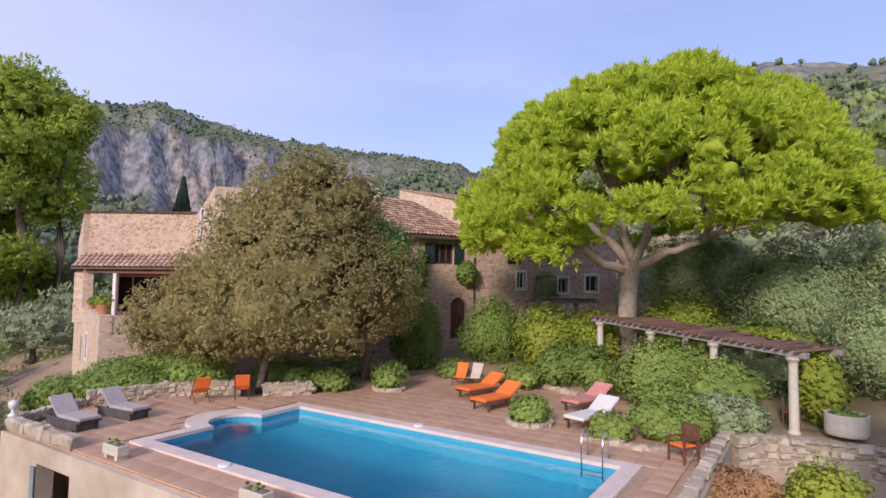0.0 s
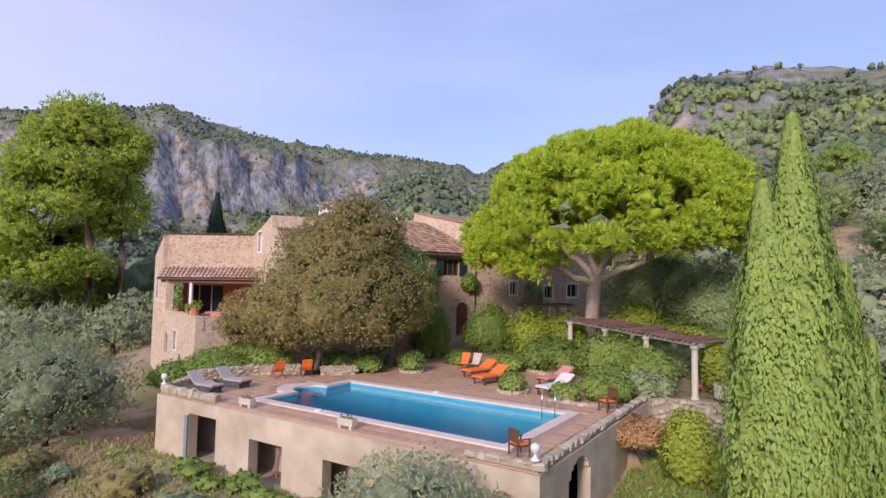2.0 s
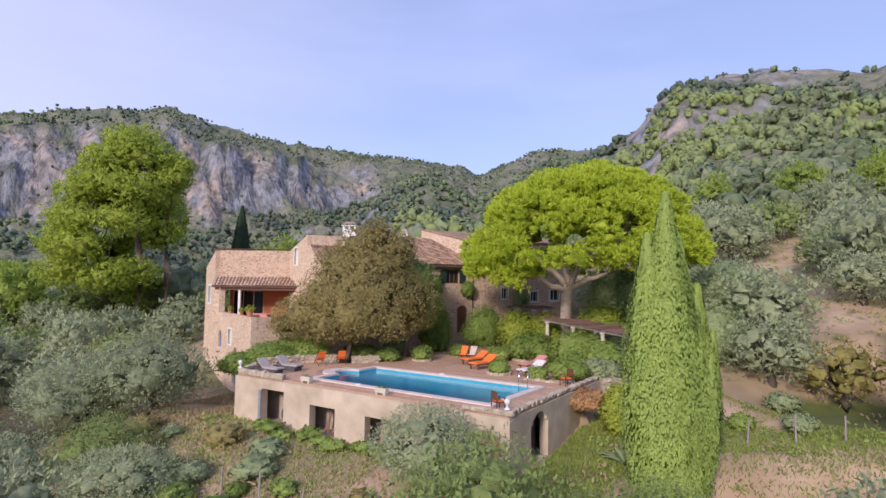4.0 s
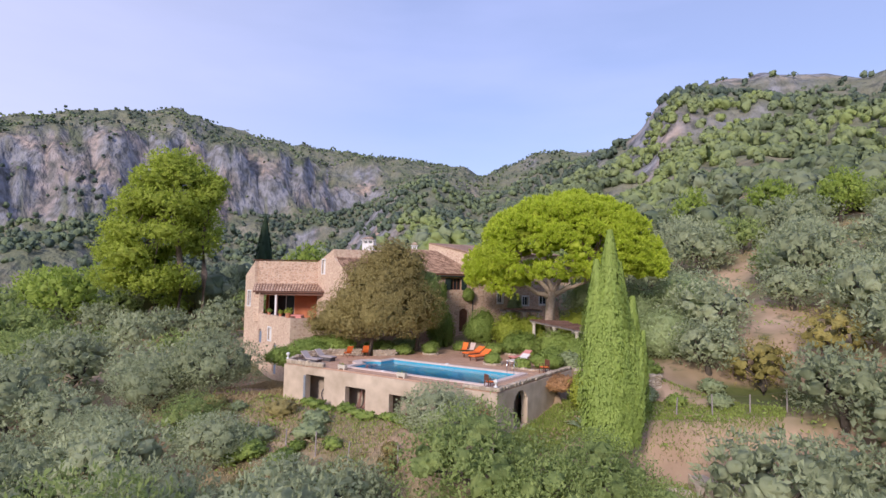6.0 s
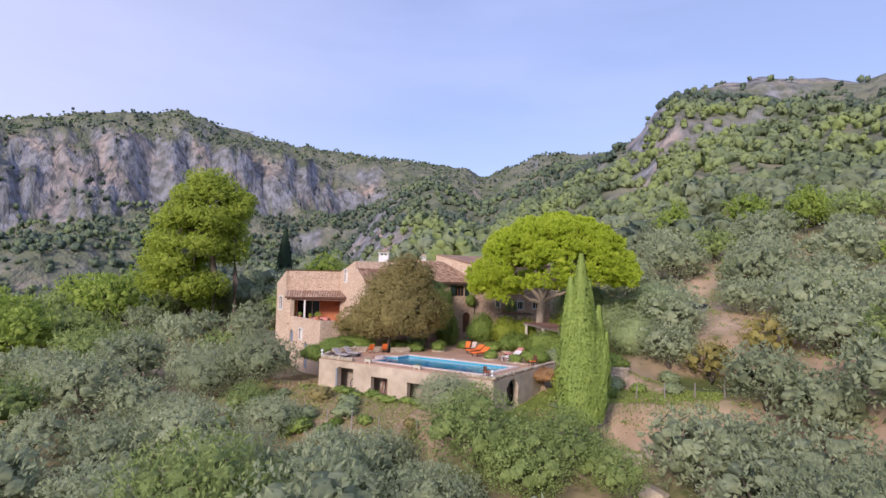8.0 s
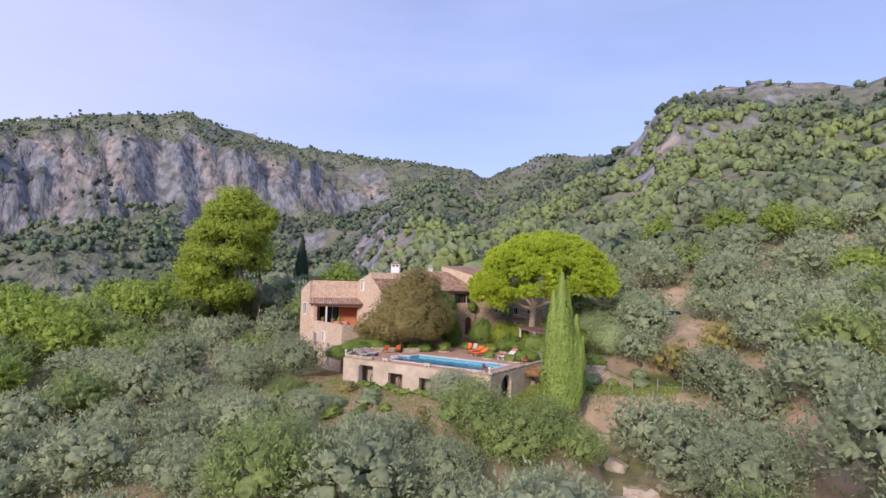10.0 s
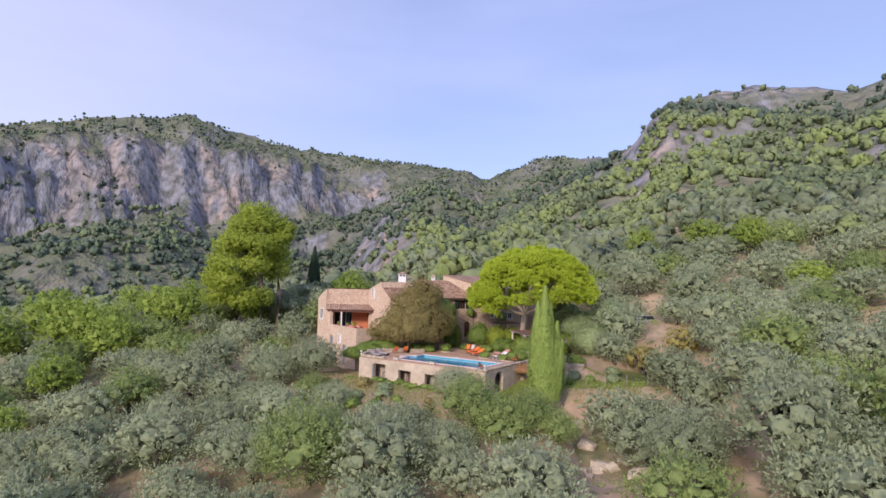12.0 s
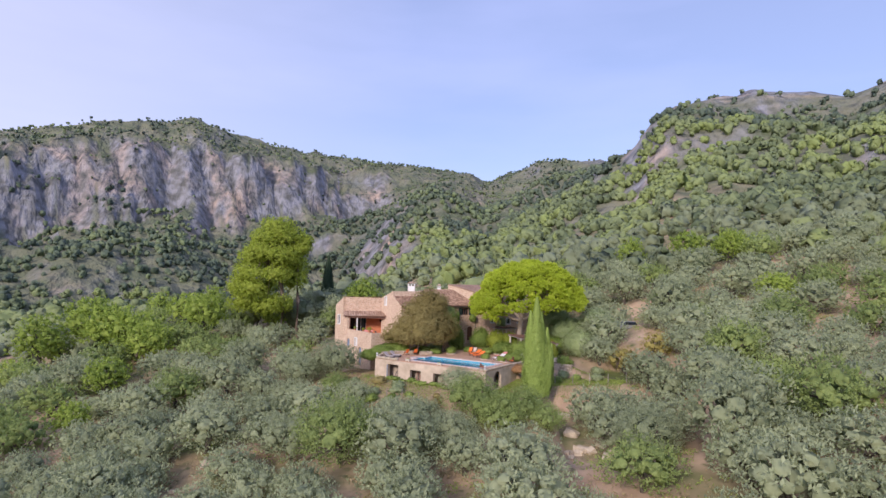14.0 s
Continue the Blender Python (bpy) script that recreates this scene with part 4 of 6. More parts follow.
def stone_pine():
    r = np.random.default_rng(5)
    blobs = []
    for k in range(150):
        q = math.sqrt((k + 0.5) / 150)
        a = k * 2.39996 + r.normal(0, 0.15)
        x, y = 8.5 * q * math.cos(a), 7.2 * q * math.sin(a)
        z = 6.3 + 7.3 * math.sqrt(max(0, 1 - q * q * 0.98)) - r.random() * 0.9
        s = r.uniform(0.7, 1.35)
        blobs.append(((x + 1.5, y, z), (s * 1.15, s * 1.15, s * 0.85)))
    for k in range(30):
        a = k / 30 * 2 * math.pi + r.normal(0, 0.08)
        s = r.uniform(0.9, 1.4)
        blobs.append(((1.3 + 8.3 * math.cos(a), 7.1 * math.sin(a), r.uniform(5.5, 7.2) + 1.5 * max(0.0, math.cos(a))), (s * 1.25, s * 1.2, s * 0.75)))
    for x, y, z, s in ((-6.5, -2.5, 5.6, 1.4), (-5.0, -3.5, 4.9, 1.1), (-4.0, -3.8, 5.6, 1.1), (-6.6, -1.0, 6.6, 1.5), (-3.2, -4.0, 5.4, 0.9), (6.5, -4.5, 6.7, 1.2), (7.6, -2.5, 7.2, 1.4), (-5.4, -2.0, 6.0, 1.4), (-4.2, -4.4, 4.5, 0.7), (5.0, -5.0, 6.9, 1.2), (2.5, -5.6, 6.2, 1.3), (-1.0, -5.4, 6.4, 1.3)):
        blobs.append(((x, y, z), (s * 1.2, s * 1.1, s * 0.7)))
    t = thing("stone_pine", "large umbrella pine with a domed bright green crown", "tree", pose(7.6, 29.6, 1.2))
    bm = bmesh.new()
    tube(bm, [(0, 0, -0.3), (0.0, 0, 1.5), (0.05, 0, 3.2), (0.2, 0, 4.6)], [0.58, 0.46, 0.43, 0.46], 14)
    stems = [((0.1, 0, 4.2), (-3.0, -1.0, 7.5)), ((0.2, 0, 4.4), (-0.4, 0.5, 8.0)), ((0.2, 0, 4.4), (2.4, 0.2, 8.0)), ((0.3, 0, 4.2), (3.2, -1.0, 5.6)), ((0, 0, 4.0), (-3.4, -1.5, 5.2))]
    for s, e in stems:
        pts, rad = limb(r, s, e, 0.27, 0.13, 0.15)
        tube(bm, pts, rad, 8)
        near = sorted(blobs, key=lambda b: (b[0][0] - e[0]) ** 2 + (b[0][1] - e[1]) ** 2 + 0.5 * (b[0][2] - e[2]) ** 2)[:13]
        for c, _ in near:
            p2, r2 = limb(r, e, c, 0.13, 0.03, 0.2)
            tube(bm, p2, r2, 5)
    part("trunk", bm, PINE_BARK, t, "pale scaly trunk with spreading limbs", smooth=True)
    # lumps over the dome, each clothed in small upright tufts
    cs, ds = [], []
    mid = np.array((1.5, 0, 6.2))
    for c, rad in blobs:
        c, rad = np.array(c), np.array(rad)
        k = int(46 * rad[0] * rad[1])
        d = unit(r.normal(0, 1, (k, 3)))
        d[:, 2] = np.where(d[:, 2] < -0.6, -d[:, 2], d[:, 2])
        p = c + d * rad * r.uniform(0.62, 1.03, (k, 1))
        out_ = unit((p - mid) / np.array((8.9, 7.5, 7.0)) ** 2 * 60)
        ok = (d * out_).sum(1) > -0.25
        cs.append(p[ok])
        ds.append(unit(d * 0.6 + out_ * 0.45 + np.array((0, 0, 0.45)))[ok])
    hubs, dirs = np.concatenate(cs), np.concatenate(ds)
    deep = [((1.5 + (c[0] - 1.5) * 0.86, c[1] * 0.86, 6.3 + (c[2] - 6.3) * 0.84), q) for c, q in blobs[:150]]
    per = 16
    tuft = needles(np.repeat(hubs, per, 0) + r.normal(0, 0.05, (len(hubs) * per, 3)), np.repeat(dirs, per, 0), 0.2, 4.6, 0.55, 9)
    quad_mesh("crown", joined(tuft, masses_mesh(blobs, 0.45, 2, 13, 0.25), masses_mesh(deep, 0.55, 3, 14, 0.3)), PINE_LEAF, t)
    return t


stone_pine()
r_ = np.random.default_rng(21)
blobs = [((1.1, 0, 4.9), (3.5, 3.1, 2.9)), ((1.5, 0.3, 7.2), (2.2, 2.1, 1.7)), ((4.5, 0.5, 4.2), (1.8, 1.9, 2.1)), ((-3.2, -0.4, 2.9), (2.2, 2.1, 1.6)), ((-1.5, 0, 4.6), (2.3, 2.1, 1.9)), ((3.0, -0.6, 2.7), (2.2, 1.8, 1.4)), ((-1.2, -1.4, 2.2), (2.2, 1.6, 1.1)), ((-4.6, -0.2, 2.2), (1.2, 1.2, 0.9)), ((0.8, -1.8, 3.4), (2.2, 1.6, 1.7)), ((0.3, 0.2, 6.4), (1.9, 1.8, 1.5)), ((3.0, 0.4, 6.2), (1.7, 1.6, 1.4)), ((2.2, 0.3, 8.3), (1.7, 1.6, 1.3)), ((1.1, 0.2, 7.9), (1.6, 1.5, 1.3)), ((3.3, 0.3, 7.3), (1.4, 1.4, 1.2))]
blobs = [((c[0], c[1], c[2] + max(0.0, 0.6 - 0.12 * c[2])), q) for c, q in blobs]
blobs += [((1.9, 0.2, 9.25), (1.5, 1.4, 1.1)), ((0.5, 0.2, 8.5), (1.5, 1.4, 1.2)), ((-0.9, 0.0, 7.0), (1.7, 1.6, 1.4)), ((3.6, 0.3, 8.4), (1.3, 1.3, 1.1))]
blobs += blob_cluster(r_, 44, (1.0, 0, 4.7), (5.1, 3.7, 4.1), 0.85)
tree("oak", "broad dusty olive-brown oak behind the pool terrace", "tree", pose(-9.0, 25.9, 0), ([(0, 0, -0.2), (0.15, 0, 1.2), (0.05, 0.1, 2.4), (0.3, 0.1, 3.6)], [0.27, 0.2, 0.18, 0.15]), blobs, 100000, 0.085, OAK_LEAF, BARK, 22, 0.2, limbs=16, per=30, core=5, fill=0.64, spiky=0.4)

tree("holm_oak", "dark green evergreen oak standing behind the broad oak", "tree", pose(-5.0, 28.7, 0.2), ([(0, 0, -0.2), (0.1, 0, 1.5), (0, 0.1, 3.0)], [0.22, 0.17, 0.13]), [((0, 0, 4.6), (2.2, 2.0, 2.3)), ((-0.6, 0, 6.9), (1.5, 1.4, 1.3)), ((1.0, 0, 3.4), (1.7, 1.6, 1.3)), ((0.6, 0, 6.0), (1.5, 1.4, 1.2)), ((-1.2, 0, 3.6), (1.5, 1.5, 1.3))], 22000, 0.09, CAROB_LEAF, BARK, 26, 0.24, limbs=5, per=26, core=6, fill=0.8)
r_ = np.random.default_rng(31)
blobs = []
for k in range(52):
    z = r_.uniform(4.5, 21)
    w = 6.5 * (1 - abs((z - 10) / 14) ** 1.6)
    a = r_.uniform(0, 2 * math.pi)
    blobs.append(((w * math.cos(a) * 0.8 - 3.4 + (z - 10) * 0.2, w * math.sin(a) * 0.8, z), (2.5, 2.5, 1.5)))
blobs += [((-0.6, 0, 21.3), (2.4, 2.4, 1.5)), ((-2.6, 0, 21.8), (2.4, 2.2, 1.3)), ((1.6, 0, 19.0), (2.2, 2.0, 1.4))]
tree("aleppo_pine", "tall Aleppo pine with layered yellow-green foliage", "tree", pose(-39.5, 51.0, 1.0), ([(-0.5, 0, -1), (0.2, 0, 5), (-0.8, 0, 11), (-2.0, 0, 17)], [0.55, 0.45, 0.34, 0.2]), blobs, 60000, 0.24, TALL_PINE_LEAF, BARK, 32, 0.36, aspect=2.0, limbs=36, per=30, core=4, fill=0.6, spiky=0.5)
tree("aleppo_pine", "slender bare-stemmed Aleppo pine leaning beside a larger one", "tree", pose(-36.6, 51.5, 1.0), ([(0, 0, -1), (0.1, 0, 6), (-0.4, 0, 11), (0.2, 0, 15)], [0.5, 0.42, 0.3, 0.2]), [((0.2, 0, 17), (2.0, 2.0, 1.4)), ((-1.4, 0, 15.5), (1.8, 1.6, 1.1)), ((1.0, 0.4, 18.5), (1.6, 1.6, 1.1))], 6000, 0.17, TALL_PINE_LEAF, BARK, 35, 0.36, aspect=2.2, limbs=6, per=30)


def cypress(m, height, radius, seed, label, mat, tops=((0, 0, 1.0, 1.0),), count=16000, leaf=0.13):
    ob = thing("cypress", label, "tree", m)
    r = np.random.default_rng(seed)
    bm = bmesh.new()
    tube(bm, [(0, 0, -0.4), (0, 0, height * 0.3), (0, 0, height * 0.8)], [0.22, 0.16, 0.04], 8)
    part("trunk", bm, BARK, ob, smooth=True)
    cs, ns = [], []
    for ox, oy, share, wide in tops:
        hgt = height * share
        k = int(count / len(tops))
        t = r.random(k) ** 0.85
        prof = radius * wide * (np.sin(np.pi * np.clip(t * 0.64 + 0.32, 0, 1)) ** 0.75) * (1 - t ** 3 * 0.55)
        a = r.uniform(0, 2 * np.pi, k)
        flute = 1 + 0.1 * np.sin(a * 7 + t * 9) + 0.08 * np.sin(a * 13 - t * 23)
        q = prof * flute * (0.82 + 0.22 * r.random(k))
        cs.append(np.stack([ox * (0.4 + 0.6 * t) + np.cos(a) * q, oy + np.sin(a) * q, 0.15 + t * hgt], 1))
        ns.append(np.stack([np.cos(a), np.sin(a), np.full(k, 0.25)], 1))
    c, n = np.concatenate(cs), np.concatenate(ns)
    v, f, soft = leaves(c, n, leaf, 1.7, 0.3, seed, 0.85)
    v = v.reshape(-1, 4, 3)
    v[:, :, 2] = v[:, :, 2].mean(1, keepdims=True) + (v[:, :, 2] - v[:, :, 2].mean(1, keepdims=True)) * 1.9
    inner = []
    for ox, oy, share, wide in tops:
        for t in np.linspace(0.06, 0.9, 9):
            w = radius * wide * (math.sin(math.pi * min(1, t * 0.64 + 0.32)) ** 0.75) * (1 - t ** 3 * 0.55) * 0.86
            inner.append(((ox * (0.4 + 0.6 * t), oy, 0.15 + t * height * share), (w, w, height * share * 0.1)))
    quad_mesh("crown", joined((v.reshape(-1, 3), f, soft), masses_mesh(inner, 0.93, 8, seed, 0.08)), mat, ob)
    return ob


cypress(pose(7.9, 8.0, gz(7.9, 8.0)), 12.4, 1.35, 41, "tall dense light-green cypress on the slope", CYPRESS_LEAF, ((0, 0, 1.0, 1.05), (-0.75, 0.1, 0.86, 1.0), (0.6, 0.2, 0.85, 0.95), (1.4, 0.3, 0.69, 0.95), (1.95, 0.1, 0.53, 0.7)), 68000, 0.054)
cypress(pose(-35.3, 71.0, 4.0), 13.0, 1.5, 43, "slim dark cypress behind the house", DARK_CYPRESS, ((0, 0, 1.0, 1.0),), 5000, 0.16)


# ---- openings of the house ----
def window(p0, d, s0, s1, z0, z1, frame_mat=WHITE, shutters=None, surround=None, bars=1, depth=0.18, arch=0.0, name="window", pane_mat=DARK_GLASS):
    """A window or door in the wall that runs from p0 along d: its parts sit in the opening."""
    n = Vector((d.y, -d.x))
    m = Matrix.Translation((*(p0 + d * s0), z0)) @ Matrix(((d.x, -n.x, 0, 0), (d.y, -n.y, 0, 0), (0, 0, 1, 0), (0, 0, 0, 1)))
    w, h = s1 - s0, z1 - z0
    bm = boxed((0.0, depth + 0.03, 0.0), (w, depth + 0.06, h), m)
    ob = part(name, bm, pane_mat, house)
    bm = bmesh.new()
    t = 0.07
    for lo, hi in (((0.002, 0), (t, h)), ((w - t, 0), (w - 0.002, h)), ((t, 0.002), (w - t, t)), ((t, h - t), (w - t, h - 0.002))):
        box(bm, (lo[0], depth - 0.03, lo[1]), (hi[0], depth + 0.03, hi[1]), m)
    for k in range(bars):
        c = w * (k + 1) / (bars + 1)
        box(bm, (c - 0.03, depth - 0.025, t), (c + 0.03, depth + 0.03, h - t), m)
    part("frame", bm, frame_mat, ob)
    if surround:
        bm = bmesh.new()
        b = 0.13
        for lo, hi in (((-b, -b), (0, h + b)), ((w, -b), (w + b, h + b)), ((0, h), (w, h + b)), ((0, -b), (w, 0))):
            box(bm, (lo[0], -0.03, lo[1]), (hi[0], 0.1, hi[1]), m)
        part("surround", bm, surround, ob)
    if shutters:
        for side in (0, 1):
            mat = shutters[side]
            bm = bmesh.new()
            x0 = -w * 0.5 - 0.02 if side == 0 else w + 0.02
            box(bm, (x0, -0.075, 0), (x0 + w * 0.5, -0.035, h), m)
            for q in range(7):
                z = h * (q + 0.5) / 7.5
                box(bm, (x0 + 0.04, -0.09, z), (x0 + w * 0.5 - 0.04, -0.076, z + h * 0.08), m)
            part("shutter", bm, mat, ob)
    return ob


window(G_, GD, 1.0, 2.0, 3.6, 5.15, WHITE, surround=WHITE)
G3 = G_ + GD * 4.75
window(G3, GD, 0.15, 1.25, -0.1, 1.35, SHUTTER_BLUE, pane_mat=SHUTTER_BLUE)
window(G3, GD, 3.15, 4.05, 0.45, 1.65, WHITE, surround=WHITE, pane_mat=WHITE)
window(G3, GD, 4.65, 5.65, -2.7, 0.32, SHUTTER_BLUE, pane_mat=SHUTTER_BLUE, name="door")
window(Vector((-22.6, 37.0)), Vector((1, 0)), 0.25, 3.2, 2.0, 4.75, WHITE, bars=2, name="glass_door")
window(J_, JK, 1.05, 1.75, 7.2, 8.62, WHITE, surround=WHITE, pane_mat=WHITE)
KD = EV
window(K_, KD, 11.55, 12.85, 5.75, 6.98, DARK_WOOD, shutters=(SHUTTER_DARK, SHUTTER_DARK), bars=2)
window(K_, KD, 12.7, 13.75, 1.3, 3.75, DARK_WOOD, name="door", pane_mat=DARK_WOOD)
M2 = M_ + EV * 0.02
window(M2, KD, 2.4, 3.5, 5.9, 7.3, SHUTTER_DARK)
window(M2, KD, 3.1, 3.75, 4.35, 5.4, WHITE, surround=WHITE)
window(M2, KD, 6.3, 7.3, 7.6, 8.7, WHITE, surround=WHITE)
window(M2, KD, 6.5, 7.3, 4.1, 5.1, WHITE, surround=WHITE)
window(M2, KD, 8.9, 10.0, 4.2, 5.3, WHITE, surround=WHITE)
part("window", boxed((-16.9, 36.93, 4.0), (-16.4, 36.99, 4.45)), DARK_GLASS, house)
# gutter and downpipe
bm = bmesh.new()
tube(bm, [eave(K_ + EV * 6.2, 7.2, 0.5), eave(M_, 7.2, 0.5)], [0.06, 0.06], 8)
part("gutter", bm, SHUTTER_DARK, house)
bm = bmesh.new()
tube(bm, [eave(M_ - EV * 0.15, 7.2, 0.5), eave(M_ - EV * 0.15, 6.9, 0.08), eave(M_ - EV * 0.15, 2.2, 0.08)], [0.045] * 3, 8)
part("downpipe", bm, SHUTTER_DARK, house)


def chimney(x, y, z, s, h):
    ob = part("chimney", boxed((x - s, y - s * 0.8, z), (x + s, y + s * 0.8, z + h), bevel=0.02), WHITE, house, "white rendered chimney")
    for dx in (-s + 0.08, 0, s - 0.08):
        for dy in (-s * 0.8 + 0.08, s * 0.8 - 0.08):
            part("chimney_post", boxed((x + dx - 0.07, y + dy - 0.07, z + h), (x + dx + 0.07, y + dy + 0.07, z + h + 0.3)), WHITE, ob)
    a = z + h + 0.3
    part("chimney_deck", boxed((x - s - 0.1, y - s * 0.8 - 0.1, a), (x + s + 0.1, y + s * 0.8 + 0.1, a + 0.07)), WHITE, ob)
    roof_tiles("chimney_tiles", (x - s - 0.12, y - s - 0.02, a + 0.07), (x + s + 0.12, y - s - 0.02, a + 0.07), (x + s * 0.6, y, a + 0.36), (x - s * 0.6, y, a + 0.36), ROOF_TILE_PALE, ob)


chimney(-11.3, 36.9, 8.9, 0.62, 1.75)
chimney(-6.5, 40.2, 9.6, 0.32, 0.75)
# steps from the yard to the upper terrace, beside the arch
stairs = thing("outdoor_stairs", "worn stone stairs from the garden to the upper terrace", "stairs", Matrix.Translation((-13.0, 28.4, 0)) @ pose(0, 0, 0, 0, 0, -138))
for k in range(9):
    part("step", boxed((0, k * 0.3, -0.3), (1.1, k * 0.3 + 0.34, 0.2 + k * 0.2), bevel=0.015), CONCRETE, stairs)
# furniture and pots on the upper terrace
table = thing("cloth_covered_table", "table under a red and white cloth on the upper terrace", "table", pose(-18.6, 34.6, 2.0, 0, 0, 8))
part("tabletop", boxed((-0.9, -0.45, 0.7), (0.9, 0.45, 0.75), bevel=0.01), WHITE, table)
part("cloth", boxed((-0.92, -0.47, 0.42), (0.92, 0.47, 0.76), bevel=0.03), PINK_CLOTH, table, "faded red tablecloth")
for x in (-0.8, 0.8):
    for y in (-0.36, 0.36):
        part("leg", boxed((x - 0.03, y - 0.03, 0), (x + 0.03, y + 0.03, 0.7)), DARK_WOOD, table)


def pot(m, size, leaf, seed, label="terracotta pot with a green plant"):
    ob = thing("plant_pot", label, "plant pot", m, "terracotta pots")
    bm = bmesh.new()
    lathe(bm, [(0.24 * size, 0), (0.34 * size, 0.5 * size), (0.38 * size, 0.5 * size), (0.38 * size, 0.6 * size), (0.3 * size, 0.6 * size)], 14)
    part("pot", bm, POT, ob, smooth=False)
    c, n = crown_points([((0, 0, 0.85 * size), (0.42 * size, 0.42 * size, 0.36 * size))], 420, seed, 0.35)
    spray = leaves(c, n, 0.06, 1.8, 0.4, seed)
    quad_mesh("plant", spray, leaf, ob)


pot(Matrix.Translation((-17.1, 27.6, 2.9)), 0.75, BRIGHT_LEAF, 61)
pot(Matrix.Translation((-18.4, 29.3, 2.9)), 0.5, BRIGHT_LEAF, 62)
pot(Matrix.Translation((-20.3, 31.6, 2.9)), 0.5, SHRUB_LEAF, 64)


# ---- shrubs ----
def shrub(name, label, x, y, rad, count, leaf, mat, seed, category="shrub", z=None, blobs=6, aspect=1.8, jitter=0.28):
    base = gz(x, y) if z is None else z
    ob = thing(name, label, category, Matrix.Translation((x, y, base)))
    r = np.random.default_rng(seed)
    masses = [((0, 0, rad[2] * 0.85), (rad[0] * 0.8, rad[1] * 0.8, rad[2] * 0.95))]
    for _ in range(blobs):
        a, q = r.uniform(0, 2 * math.pi), r.uniform(0.35, 0.75)
        s = r.uniform(0.35, 0.6)
        masses.append(((math.cos(a) * rad[0] * q, math.sin(a) * rad[1] * q, rad[2] * r.uniform(0.5, 1.25)), (rad[0] * s, rad[1] * s, rad[2] * s)))
    c, n = crown_points(masses, int(count * 2.1), seed, 0.24, depth=0.2, per=20)
    keep = c[:, 2] > -0.05
    quad_mesh("foliage", joined(leaves(c[keep], n[keep], leaf * 0.82, aspect, jitter + 0.1, seed), masses_mesh(masses, 0.78, 5, seed, 0.18, masses)), mat, ob)
    bm = bmesh.new()
    for k in range(4):
        a = k * 1.6 + seed
        tube(bm, [(0.05 * math.cos(a), 0.05 * math.sin(a), -0.15), (rad[0] * 0.4 * math.cos(a), rad[1] * 0.4 * math.sin(a), rad[2] * 0.9)], [0.04, 0.012], 5)
    part("stems", bm, BARK, ob)
    return ob


SH = SHRUB_LEAF
shrub("hedge_shrub", "clipped rounded dark green shrub beside the house path", 1.3, 32.3, (1.75, 1.6, 1.9), 7000, 0.075, SH, 71)
shrub("lemon_shrub", "yellow-green leafy shrub by the loungers", 3.9, 30.6, (1.9, 1.5, 1.75), 5200, 0.1, BRIGHT_LEAF, 72)
shrub("lemon_shrub", "yellow-green leafy shrub by the pergola path", 6.1, 30.2, (1.5, 1.3, 1.6), 3600, 0.1, BRIGHT_LEAF, 73)
shrub("garden_shrub", "mid-green shrub in a stone-edged bed", 4.5, 28.2, (1.5, 1.2, 1.1), 3600, 0.08, SH, 74)
shrub("garden_shrub", "low green shrub behind the deck chairs", -1.0, 29.8, (0.8, 0.7, 0.55), 1300, 0.07, SH, 75)
shrub("garden_shrub", "loose green shrub beside the orange loungers", 2.1, 27.3, (1.0, 0.8, 0.65), 1600, 0.09, SH, 76)
shrub("potted_shrub", "bushy green shrub in a low round stone ring", -3.55, 26.3, (0.8, 0.75, 0.6), 1700, 0.08, SH, 77, z=0.05)
shrub("potted_shrub", "leafy green shrub in a low stone ring by the pool", 1.9, 20.9, (0.64, 0.58, 0.46), 1900, 0.09, SH, 78, z=0.05)
shrub("garden_shrub", "leafy green shrub beside the white lounger", 4.0, 19.2, (0.68, 0.62, 0.42), 1900, 0.085, SH, 79, z=0.0)
shrub("garden_shrub", "wide leafy green shrub at the terrace edge", 6.05, 19.4, (1.3, 1.05, 0.66), 6400, 0.085, SH, 80, z=0.0)
shrub("garden_shrub", "rounded green shrub above the pool", 6.7, 21.3, (1.05, 0.9, 0.75), 3000, 0.08, SH, 81, z=0.1)
shrub("lantana_shrub", "domed green shrub with small orange flowers", 7.3, 24.3, (1.95, 1.3, 1.5), 6800, 0.07, SH, 82)
shrub("lantana_shrub", "rounded green shrub with orange flowers before the columns", 8.9, 22.4, (1.25, 0.85, 1.3), 3000, 0.075, SH, 121)
shrub("garden_shrub", "green shrub at the near end of the pergola", 5.5, 27.0, (0.9, 0.8, 0.85), 1800, 0.08, SH, 122)
shrub("lavender_shrub", "upright silver-green shrub at the terrace edge", 7.9, 20.6, (0.95, 0.8, 0.72), 2600, 0.14, SILVER_LEAF, 83, aspect=3.2)
shrub("lavender_shrub", "upright silver-green shrub beside the rubble wall", 8.9, 20.9, (0.75, 0.65, 0.6), 1800, 0.13, SILVER_LEAF, 84, aspect=3.2)
shrub("hedge", "dark clipped hedge under the pergola", 10.8, 25.0, (2.6, 1.2, 1.3), 5200, 0.07, DARK_LEAF, 85)
shrub("hedge", "dense green hedge behind the pergola", 12.6, 27.6, (3.4, 1.4, 1.3), 6000, 0.08, SH, 86)
shrub("yellow_shrub", "yellow-green shrub beside the pine trunk", 10.6, 30.4, (2.2, 1.5, 1.7), 4200, 0.1, BRIGHT_LEAF, 87)
shrub("hedge", "flowering green hedge beside the house wall", -14.4, 24.9, (2.1, 1.5, 0.9), 6400, 0.08, SH, 88, z=-0.35)
